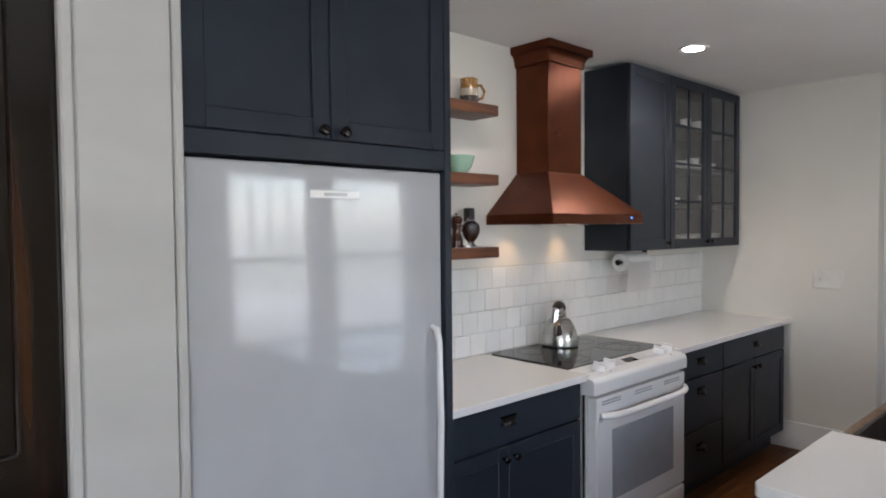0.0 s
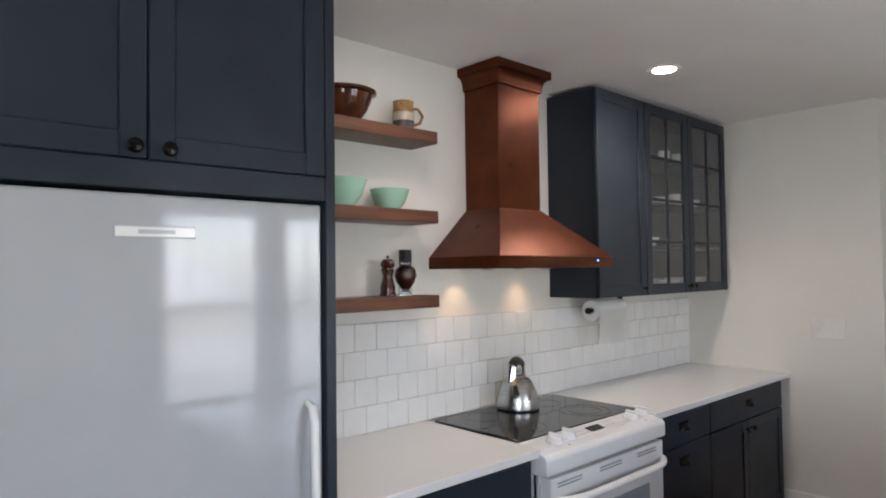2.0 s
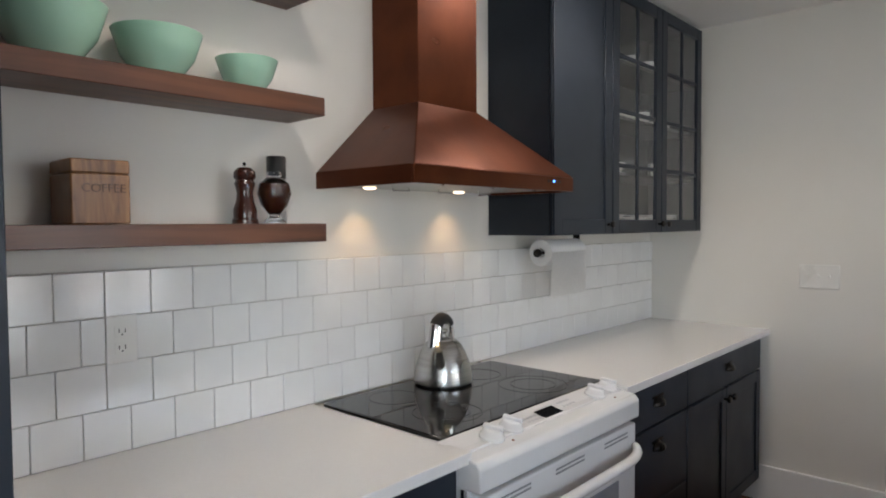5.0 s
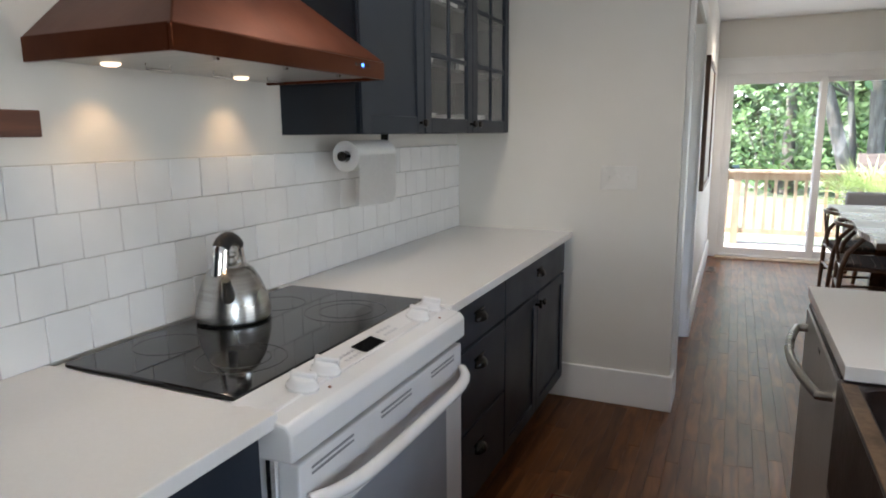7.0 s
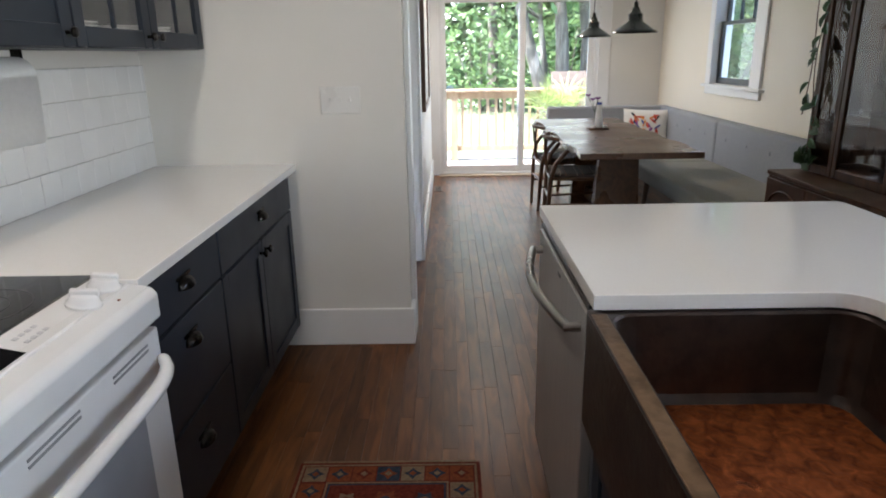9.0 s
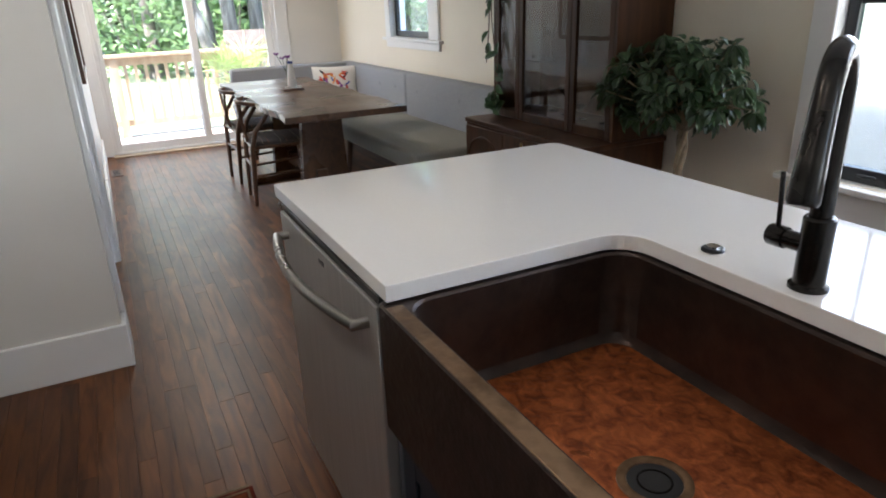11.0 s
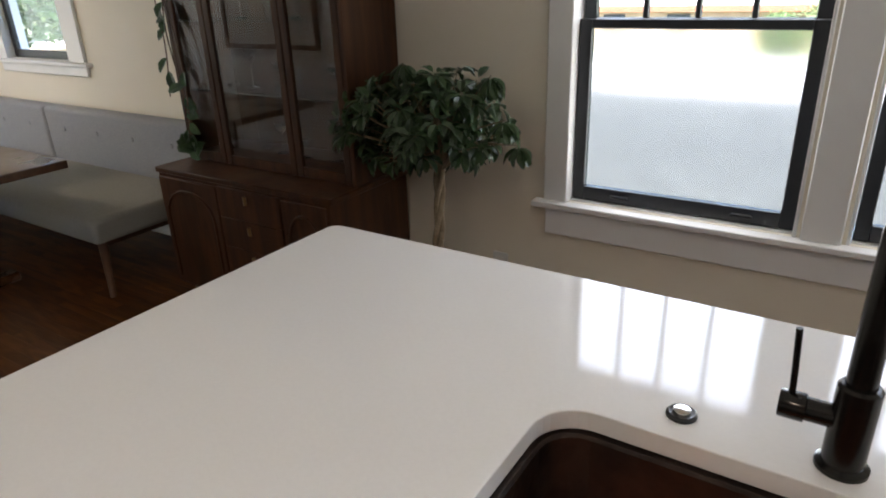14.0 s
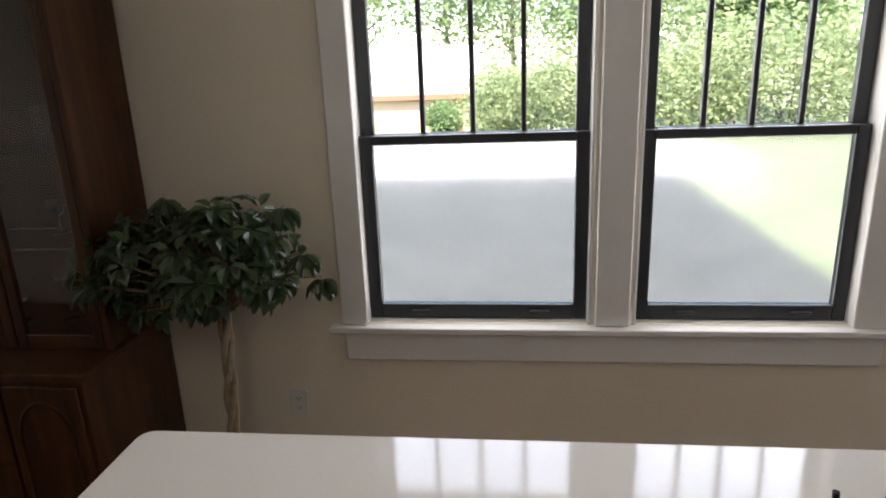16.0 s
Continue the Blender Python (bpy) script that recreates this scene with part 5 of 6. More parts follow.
# things on the shelves
def bowl_big(x, y, z, r, h, m, label):
    bm = bmesh.new()
    lathe(bm, [(0.0, 0.0), (r * 0.5, 0.0), (r * 0.53, h * 0.05), (r * 0.72, h * 0.35), (r * 0.85, h * 0.72), (r * 0.88, h * 0.86), (r * 1.0, h * 0.92), (r * 1.0, h), (r * 0.86, h * 0.97), (r * 0.80, h * 0.72), (r * 0.66, h * 0.35), (r * 0.42, h * 0.10), (0.0, h * 0.09)], (x, y, z), 36)
    return solid("mixing_bowl", bm, m, (x, y, z), label, "bowl")


bowl_big(2.195, 2.325, 2.1135, 0.132, 0.112, BROWNGLAZE, "brown glazed stoneware mixing bowl on the top shelf")
pi = thing("pitcher", (2.495, 2.325, 2.1135), "small banded stoneware pitcher on the top shelf", "pitcher")
bm = bmesh.new()
lathe(bm, [(0.0, 0.0), (0.043, 0.0), (0.046, 0.006), (0.045, 0.042)], (2.495, 2.325, 2.1135), 28)
part("base_band", bm, MUGDARK, pi)
bm = bmesh.new()
lathe(bm, [(0.045, 0.042), (0.044, 0.076), (0.042, 0.042), (0.045, 0.042)], (2.495, 2.325, 2.1135), 28)
part("middle_band", bm, MUGBAND, pi)
bm = bmesh.new()
lathe(bm, [(0.044, 0.076), (0.041, 0.100), (0.043, 0.124), (0.040, 0.124), (0.038, 0.100), (0.041, 0.05), (0.0, 0.045)], (2.495, 2.325, 2.1135), 28)
tube(bm, [(2.465, 2.31, 2.205), (2.448, 2.30, 2.222), (2.438, 2.296, 2.228)], [0.016, 0.012, 0.006], 10)
part("neck", bm, MUGGLAZE, pi)
bm = bmesh.new()
tube(bm, [(2.534, 2.318, 2.214), (2.566, 2.314, 2.216), (2.588, 2.312, 2.190), (2.576, 2.314, 2.158), (2.538, 2.318, 2.142)], 0.0065, 10)
part("handle", bm, MUGGLAZE, pi)
for x, r, h in ((2.185, 0.102, 0.105), (2.420, 0.080, 0.083), (1.955, 0.115, 0.12)):
    bowl("jade_bowl", x, 2.325, 1.7855, r, h, JADE, "jade green glass mixing bowl on the middle shelf", "jade bowls", 36)
bm = bmesh.new()
lathe(bm, [(0.0, 0.0), (0.034, 0.0), (0.034, 0.010), (0.030, 0.015), (0.031, 0.036), (0.023, 0.060), (0.021, 0.082), (0.027, 0.106), (0.023, 0.114), (0.029, 0.122), (0.028, 0.136), (0.018, 0.147), (0.0, 0.150)], (2.41, 2.33, 1.4405), 24)
pm = thing("pepper_mill", (2.41, 2.33, 1.4405), "turned dark wood pepper mill on the lowest shelf", "pepper mill")
part("body", bm, MILLWOOD, pm)
bm = bmesh.new()
lathe(bm, [(0.0, 0.152), (0.004, 0.153), (0.005, 0.160), (0.0, 0.163)], (2.41, 2.33, 1.4405), 12)
part("finial", bm, IRON, pm)
sg = thing("spice_grinder", (2.515, 2.345, 1.4405), "clear glass grinder with a tall black cap on the lowest shelf", "spice grinder")
bm = bmesh.new()
lathe(bm, [(0.0, 0.0), (0.028, 0.0), (0.026, 0.04), (0.022, 0.085), (0.025, 0.125), (0.0, 0.125)], (2.53, 2.365, 1.4405), 24)
part("bottle", bm, WATERGLASS, sg)
bm = bmesh.new()
lathe(bm, [(0.0, 0.1255), (0.027, 0.1255), (0.027, 0.185), (0.025, 0.188), (0.0, 0.188)], (2.53, 2.365, 1.4405), 24)
part("cap", bm, BLACK, sg)
ol = thing("sauce_cruet", (2.49, 2.315, 1.4405), "round glass cruet of dark red sauce on the lowest shelf", "cruet")
bm = bmesh.new()
lathe(bm, [(0.0, 0.0), (0.031, 0.0), (0.031, 0.004), (0.016, 0.018), (0.015, 0.024), (0.036, 0.050), (0.046, 0.080), (0.040, 0.108), (0.021, 0.124), (0.018, 0.140), (0.0, 0.140)], (2.49, 2.315, 1.4405), 30)
part("glass", bm, WATERGLASS, ol)
bm = bmesh.new()
lathe(bm, [(0.0, 0.028), (0.013, 0.030), (0.033, 0.053), (0.0425, 0.080), (0.037, 0.107), (0.0, 0.116)], (2.49, 2.315, 1.4405), 26)
part("sauce", bm, SPICE, ol, "dark red sauce")
bx = thing("coffee_box", (2.03, 2.30, 1.4405), "square acacia wood box with carved lettering on the lowest shelf", "box")
part("body", B(1.965, 2.084, 2.25, 2.38, 1.4408, 1.548, bev=0.003), BOXWOOD, bx)
part("lid", B(1.965, 2.084, 2.25, 2.38, 1.5485, 1.578, bev=0.003), BOXWOOD, bx)
cu = bpy.data.curves.new("lettering", 'FONT')
cu.body, cu.size, cu.extrude, cu.align_x = "COFFEE", 0.026, 0.0006, 'CENTER'
to = new("lettering", cu)
me = bpy.data.meshes.new_from_object(to.evaluated_get(bpy.context.evaluated_depsgraph_get()))
bpy.data.objects.remove(to)
me.materials.append(LETTER)
me.transform(pose(0.0, -0.0508, 0.068, 90, 0, 0))
lt = new("lettering", me)
lt.parent = bx

# switches, outlets, picture, vent
def outlet(x, y, z, face, label):
    o = thing("outlet", (x, y, z), label, "outlet", "wall outlets")
    s = -1 if face < 0 else 1
    y1 = y + s * 0.006
    part("plate", B(x - 0.036, x + 0.036, min(y, y1), max(y, y1), z - 0.058, z + 0.058, bev=0.002), PLATE, o)
    for dz in (-0.02, 0.02):
        p = part("socket", B(x - 0.017, x + 0.017, min(y1, y1 + s * 0.0015), max(y1, y1 + s * 0.0015), z + dz - 0.014, z + dz + 0.014, bev=0.0005), PLATE, o)
        for dx in (-0.007, 0.007):
            part("slot", B(x + dx - 0.0012, x + dx + 0.0012, min(y1 + s * 0.0014, y1 + s * 0.002), max(y1 + s * 0.0014, y1 + s * 0.002), z + dz - 0.004, z + dz + 0.006), SLOT, p)
        part("slot", B(x - 0.002, x + 0.002, min(y1 + s * 0.0014, y1 + s * 0.002), max(y1 + s * 0.0014, y1 + s * 0.002), z + dz - 0.010, z + dz - 0.006), SLOT, p)


outlet(2.115, YN - 0.0125, 1.165, -1, "white duplex outlet set in the tile backsplash")
outlet(4.255, YS, 0.31, 1, "white duplex outlet low on the cream wall")
sp = thing("light_switch", (XE, 1.553, 1.168), "ivory three-gang toggle switch plate on the end wall", "light switch")
part("plate", B(XE - 0.008, XE, 1.463, 1.638, 1.110, 1.227, bev=0.003), PLATE, sp)
for k in range(3):
    y = 1.507 + k * 0.046
    bm = bmesh.new()
    box(bm, XE - 0.022, XE - 0.007, y - 0.005, y + 0.005, 1.163, 1.180, 0.002)
    part("toggle", bm, PLATE, sp)
    for z in (1.139, 1.199):
        part("screw", B(XE - 0.0090, XE - 0.0075, y - 0.003, y + 0.003, z - 0.003, z + 0.003, bev=0.0005), PLATE, sp)
pf = thing("picture_frame", (7.5, YH, 1.42), "tall picture in a brown wooden frame on the passage wall", "picture")
FX0, FX1, FZ0, FZ1 = 6.95, 8.1, 0.95, 1.93
part("frame", B(FX0, FX1, YH - 0.032, YH, FZ0, FZ0 + 0.04, bev=0.003), CHAIRWOOD, pf)
part("frame", B(FX0, FX1, YH - 0.032, YH, FZ1 - 0.04, FZ1, bev=0.003), CHAIRWOOD, pf)
part("frame", B(FX0, FX0 + 0.04, YH - 0.0315, YH, FZ0 + 0.04, FZ1 - 0.04, bev=0.003), CHAIRWOOD, pf)
part("frame", B(FX1 - 0.04, FX1, YH - 0.0315, YH, FZ0 + 0.04, FZ1 - 0.04, bev=0.003), CHAIRWOOD, pf)
part("print", B(FX0 + 0.04, FX1 - 0.04, YH - 0.018, YH - 0.002, FZ0 + 0.04, FZ1 - 0.04), ARTPAPER, pf)
fv = thing("floor_vent", (8.8, 1.18, 0), "small dark metal floor vent by the baseboard", "floor vent")
part("plate", B(8.66, 8.94, 1.14, 1.24, 0.0, 0.005, bev=0.001), CHAIRWOOD, fv)
for k in range(10):
    part("slot", B(8.685 + k * 0.024, 8.697 + k * 0.024, 1.16, 1.22, 0.0048, 0.006), SLOT, fv)

# runner rug
rug = thing("rug", (3.2, 1.3, 0), "red oriental runner rug with a patterned border", "rug")
GX0, GX1, GY0r, GY1r = 2.25, 4.06, 0.985, 1.605
part("ground_weave", B(GX0, GX1, GY0r, GY1r, 0.0, 0.006, bev=0.002), RUG_RED, rug)
for x in (GX1, GX0 - 0.014):
    part("fringe", B(x, x + 0.014, GY0r + 0.01, GY1r - 0.01, 0.0, 0.003), RUG_CREAM, rug)
def frame_strip(o, w, z, m):
    bm = bmesh.new()
    x0, x1, y0, y1 = GX0 + o, GX1 - o, GY0r + o, GY1r - o
    box(bm, x0, x1, y0, y0 + w, 0.004, z)
    box(bm, x0, x1, y1 - w, y1, 0.004, z)
    box(bm, x0, x0 + w, y0 + w, y1 - w, 0.004, z)
    box(bm, x1 - w, x1, y0 + w, y1 - w, 0.004, z)
    part("border", bm, m, rug, smooth=False)


frame_strip(0.012, 0.008, 0.0066, RUG_CREAM)
frame_strip(0.108, 0.006, 0.0066, RUG_CREAM)
frame_strip(0.116, 0.007, 0.0066, RUG_BLUE)


def motif(cx, cy, s, kind, cols):
    bm = bmesh.new()
    bx0 = s * 0.46
    box(bm, cx - bx0, cx + bx0, cy - bx0, cy + bx0, 0.004, 0.0066)
    part("medallion", bm, cols[0], rug, smooth=False)
    bm = bmesh.new()
    o = [(cx + s * 0.36 * math.cos(i * math.pi / 4) * (1 if i % 2 == 0 else 0.55), cy + s * 0.36 * math.sin(i * math.pi / 4) * (1 if i % 2 == 0 else 0.55)) for i in range(8)]
    part("medallion", prism(bm, o, 0.004, 0.0071), cols[1], rug, smooth=False)
    bm = bmesh.new()
    o = [(cx + s * 0.15 * math.cos(i * math.pi / 2), cy + s * 0.15 * math.sin(i * math.pi / 2)) for i in range(4)]
    part("medallion", prism(bm, o, 0.004, 0.0076), cols[2], rug, smooth=False)


RC = [(RUG_RUST, RUG_RED, RUG_CREAM), (RUG_BLUE, RUG_RUST, RUG_CREAM), (RUG_CREAM, RUG_BLUE, RUG_RUST), (RUG_RUST, RUG_BLUE, RUG_CREAM)]
ny, nx = 7, 20
for k in range(ny):
    for x in (GX1 - 0.064, GX0 + 0.064):
        motif(x, GY0r + 0.064 + (GY1r - GY0r - 0.128) * k / (ny - 1), 0.084, 0, RC[(k * 3) % 4])
for k in range(1, nx - 1):
    for y in (GY0r + 0.064, GY1r - 0.064):
        motif(GX0 + 0.064 + (GX1 - GX0 - 0.128) * k / (nx - 1), y, 0.084, 0, RC[(k * 3 + (1 if y > 1.3 else 0)) % 4])
for k in range(8):
    for j in range(3):
        x, y = GX1 - 0.20 - k * 0.185, 1.295 + (j - 1) * 0.125
        bm = bmesh.new()
        s = 0.052 if j == 1 else 0.042
        o = [(x + s * math.cos(i * math.pi / 6) * (1 if i % 2 else 0.62), y + s * math.sin(i * math.pi / 6) * (1 if i % 2 else 0.62)) for i in range(12)]
        part("medallion", prism(bm, o, 0.004, 0.0068), (RUG_BLUE, RUG_RUST, RUG_CREAM)[(k + j) % 3], rug, smooth=False)
        bm = bmesh.new()
        o = [(x + s * 0.4 * math.cos(i * math.pi / 3), y + s * 0.4 * math.sin(i * math.pi / 3)) for i in range(6)]
        part("medallion", prism(bm, o, 0.004, 0.0074), (RUG_CREAM, RUG_BLUE, RUG_RUST)[(k + j) % 3], rug, smooth=False)

# ---- dining corner ----
tb = thing("dining_table", (7.2, -0.12, 0), "live-edge walnut trestle dining table", "table")
er = random.Random(12)
o = []
n = 26
for i in range(n + 1):
    o.append((6.12 + 2.20 * i / n, -0.50 + 0.012 * math.sin(i * 0.9) + er.uniform(-0.006, 0.006)))
for i in range(n + 1):
    o.append((8.32 - 2.20 * i / n, 0.26 + 0.012 * math.sin(i * 0.7 + 1) + er.uniform(-0.006, 0.006)))
part("tabletop", prism(bmesh.new(), o, 0.712, 0.752, 0.005), WALNUT, tb)
for x in (6.86, 7.72):
    bm = bmesh.new()
    vs = []
    for z, h0, h1 in ((0.05, -0.33, 0.02), (0.66, -0.30, -0.02)):
        vs.append([bm.verts.new(p) for p in ((x - 0.035, h0, z), (x + 0.035, h0, z), (x + 0.035, h1, z), (x - 0.035, h1, z))])
    for i in range(4):
        bm.faces.new((vs[0][i], vs[0][(i + 1) % 4], vs[1][(i + 1) % 4], vs[1][i]))
    bm.faces.new(vs[0])
    bm.faces.new(vs[1])
    bmesh.ops.recalc_face_normals(bm, faces=bm.faces)
    part("leg", bm, WALNUT, tb, smooth=False)
    part("foot", B(x - 0.045, x + 0.045, -0.44, 0.20, 0.0, 0.05, bev=0.008), WALNUT, tb)
    part("bearer", B(x - 0.05, x + 0.05, -0.42, 0.18, 0.66, 0.7115, bev=0.006), WALNUT, tb)
part("stretcher", B(6.80, 7.80, -0.14, -0.10, 0.14, 0.24, bev=0.005), WALNUT, tb)
part("wedge", B(6.79, 6.82, -0.16, -0.08, 0.20, 0.26, bev=0.004), CHAIRWOOD, tb)


def wishbone_chair(m, first=None):
    if first is not None:
        return copy_thing(first, m)
    c = thing("dining_chair", (0, 0, 0), "dark wooden wishbone chair with a striped woven seat", "chair", "chairs at the table")
    for x in (-0.20, 0.20):
        bm = bmesh.new()
        tube(bm, [(x, -0.21, 0), (x, -0.21, 0.22), (x * 1.0, -0.21, 0.44)], [0.013, 0.017, 0.016], 10)
        part("front_leg", bm, CHAIRWOOD, c)
        bm = bmesh.new()
        s = 1 if x > 0 else -1
        tube(bm, [(s * 0.165, 0.21, 0), (s * 0.18, 0.20, 0.22), (s * 0.205, 0.19, 0.43), (s * 0.235, 0.16, 0.55), (s * 0.262, 0.09, 0.64), (s * 0.265, 0.03, 0.705)], [0.013, 0.017, 0.018, 0.017, 0.015, 0.013], 10)
        part("back_leg", bm, CHAIRWOOD, c)
        bm = bmesh.new()
        tube(bm, [(x, -0.21, 0.24), (s * 0.18, 0.20, 0.22)], 0.010, 8)
        part("stretcher", bm, CHAIRWOOD, c)
    for y, z, w in ((-0.21, 0.30, 0.20), (0.20, 0.28, 0.178)):
        bm = bmesh.new()
        tube(bm, [(-w, y, z), (w, y, z)], 0.010, 8)
        part("stretcher", bm, CHAIRWOOD, c)
    bm = bmesh.new()
    tube(bm, [(0.27 * math.cos(radians(a)) , -0.03 + 0.27 * math.sin(radians(a)), 0.715 + 0.020 * math.sin(radians(a))) for a in range(-15, 196, 10)], 0.0165, 10, 0.8)
    part("top_rail", bm, CHAIRWOOD, c)
    bm = bmesh.new()
    tube(bm, [(0, 0.195, 0.44), (0, 0.215, 0.54), (-0.03, 0.222, 0.62), (-0.075, 0.225, 0.725)], [0.014, 0.015, 0.012, 0.011], 8, 0.6)
    tube(bm, [(0, 0.215, 0.54), (0.03, 0.222, 0.62), (0.075, 0.225, 0.725)], [0.013, 0.012, 0.011], 8, 0.6)
    part("splat", bm, CHAIRWOOD, c)
    bm = bmesh.new()
    tube(bm, [(-0.20, -0.21, 0.43), (0.20, -0.21, 0.43), ], 0.013, 8)
    tube(bm, [(-0.205, 0.19, 0.43), (0.205, 0.19, 0.43)], 0.013, 8)
    tube(bm, [(-0.20, -0.21, 0.43), (-0.205, 0.19, 0.43)], 0.013, 8)
    tube(bm, [(0.20, -0.21, 0.43), (0.205, 0.19, 0.43)], 0.013, 8)
    part("seat_frame", bm, CHAIRWOOD, c)
    st = part("seat", B(-0.205, 0.205, -0.215, 0.195, 0.435, 0.472, bev=0.016, seg=3), STRIPE_A, c, "striped woven seat pad")
    for k in range(9):
        y = -0.185 + k * 0.042
        part("stripe", B(-0.2065, 0.2065, y, y + 0.018, 0.4445, 0.4735, bev=0.010), (STRIPE_B, STRIPE_C, STRIPE_A)[k % 3], st)
    c.matrix_basis = m
    return c


ch = wishbone_chair(pose(7.19, 0.10, 0, 0, 0, -4))
wishbone_chair(pose(7.93, 0.09, 0, 0, 0, 3), ch)

# banquette
bq = thing("banquette", (7.5, -0.9, 0), "grey upholstered corner banquette with button-tufted backs", "bench")


def cushion(x0, x1, y0, y1, z0, z1, name, m, b=0.028):
    return part(name, B(x0, x1, y0, y1, z0, z1, bev=b, seg=4), m, bq)


for x0, x1 in ((6.05, 7.60), (7.606, 9.12)):
    cushion(x0, x1, -1.15, -0.50, 0.325, 0.452, "seat", SEATFAB)
    bk = cushion(x0, x1, -1.268, -1.152, 0.33, 0.79, "backrest", FABRIC)
    for k in range(4):
        for zz in (0.655,):
            x = x0 + 0.22 + (x1 - x0 - 0.44) * k / 3
            bm = bmesh.new()
            lathe(bm, [(0.0, 0.0), (0.016, -0.001), (0.014, 0.006), (0.0, 0.009)], (x, -1.153, zz), 14, 'y')
            part("button", bm, FABRIC, bk)
bk = cushion(9.122, 9.235, -1.268, 0.02, 0.33, 0.795, "backrest", FABRIC)
cushion(8.52, 9.12, -0.495, 0.02, 0.325, 0.452, "seat", SEATFAB)
part("rail", B(6.12, 9.10, -1.20, -0.60, 0.285, 0.326), CHAIRWOOD, bq)
for x, y in ((6.18, -0.60), (6.18, -1.18), (7.55, -0.60), (7.70, -1.18), (8.60, -0.05), (9.08, -0.05), (9.08, -1.15)):
    bm = bmesh.new()
    tube(bm, [(x, y, 0.29), (x - 0.03 if x < 7 else x, y + (0.03 if y > -1 else 0), 0.0)], [0.026, 0.016], 12)
    part("leg", bm, CHAIRWOOD, bq)

pl = thing("throw_pillow", (8.72, -1.0, 0.46), "white linen pillow embroidered with bright flowers", "pillow")
bm = bmesh.new()
G = 12
for side in (1, -1):
    g = []
    for i in range(G + 1):
        row = []
        for j in range(G + 1):
            u, v = i / G * 2 - 1, j / G * 2 - 1
            th = 0.062 * ((1 - u * u) * (1 - v * v)) ** 0.45
            k = 1 - 0.06 * (1 - abs(u * v)) * 0.5
            row.append(bm.verts.new((0.205 * u * (1 - 0.07 * (1 - v * v)), side * th, 0.155 + 0.155 * v * (1 - 0.07 * (1 - u * u)))))
        g.append(row)
    for i in range(G):
        for j in range(G):
            bm.faces.new((g[i][j], g[i + 1][j], g[i + 1][j + 1], g[i][j + 1]))
bmesh.ops.remove_doubles(bm, verts=bm.verts, dist=0.0005)
bmesh.ops.recalc_face_normals(bm, faces=bm.faces)
pl.location = (0, 0, 0)
cover = part("cover", bm, LINEN, pl)
er = random.Random(21)
for k in range(26):
    u, v = er.uniform(-0.62, 0.62), er.uniform(-0.6, 0.6)
    L, W, a = er.uniform(0.02, 0.05), er.uniform(0.008, 0.014), er.uniform(0, 3.14)
    bm = bmesh.new()
    top, bot = [], []
    for i in range(10):
        t = 2 * math.pi * i / 10
        pu = 0.205 * u + L * math.cos(t) * math.cos(a) - W * math.sin(t) * math.sin(a)
        pv = 0.155 * v + L * math.cos(t) * math.sin(a) + W * math.sin(t) * math.cos(a)
        uu, vv = max(-0.97, min(0.97, pu / 0.205)), max(-0.97, min(0.97, pv / 0.155))
        th = 0.062 * ((1 - uu * uu) * (1 - vv * vv)) ** 0.45
        top.append(bm.verts.new((0.205 * uu * (1 - 0.07 * (1 - vv * vv)), th + 0.0025, 0.155 + 0.155 * vv * (1 - 0.07 * (1 - uu * uu)))))
    bm.faces.new(top)
    part("motif", bm, (TEXT_RED, TEXT_ORANGE, TEXT_BLUE, TEXT_PURPLE, TEXT_BLACK, TEXT_RED)[k % 6], cover)
pl.matrix_basis = pose(8.86, -0.93, 0.462, 14, 0, 66) @ Matrix.Diagonal((1.12, 1.0, 1.05, 1))

# vase on the table
vs_ = thing("flower_vase", (7.45, -0.13, 0.753), "white bottle vase with purple flowers on a wood coaster", "vase")
part("coaster", B(7.37, 7.50, -0.21, -0.05, 0.753, 0.766, bev=0.004), CHAIRWOOD, vs_)
bm = bmesh.new()
lathe(bm, [(0.0, 0.766), (0.034, 0.766), (0.036, 0.775), (0.030, 0.85), (0.022, 0.925), (0.018, 0.955), (0.016, 0.955), (0.016, 0.94), (0.0, 0.94)], (7.45, -0.14, 0), 24)
part("bottle", bm, CHINA, vs_)
bm = bmesh.new()
lathe(bm, [(0.019, 0.945), (0.020, 0.945), (0.020, 0.962), (0.0, 0.964)], (7.45, -0.14, 0), 18)
part("stopper", bm, TEXT_BLUE, vs_)
bm = bmesh.new()
fr_ = random.Random(4)
heads = []
for k in range(4):
    e = Vector((7.47 + fr_.uniform(-0.05, 0.05), -0.10 + fr_.uniform(-0.03, 0.06), 0.98 + fr_.uniform(-0.01, 0.045)))
    tube(bm, [(7.47, -0.11, 0.766), (7.47, -0.11, 0.88), e], 0.0022, 5)
    heads.append(e)
part("flower_stem", bm, VINELEAF, vs_)
for e in heads:
    bm = bmesh.new()
    for q in range(7):
        a = q * 0.9
        lathe(bm, [(0.0, -0.006), (0.008, -0.002), (0.007, 0.004), (0.0, 0.007)], e + Vector((0.012 * math.cos(a), 0.012 * math.sin(a), 0.004 * (q % 3))), 8)
    part("flower", bm, TEXT_PURPLE, vs_)
for k in range(2):
    solid("tea_light", lathe(bmesh.new(), [(0.0, 0.0), (0.018, 0.0), (0.019, 0.016), (0.016, 0.017), (0.015, 0.012), (0.0, 0.012)], (7.40, -0.18 + 0.09 * k, 0.7665), 16), CHINA, (7.40, -0.18 + 0.09 * k, 0.7665), "small white tea light beside the vase", "tea light", "tea lights")

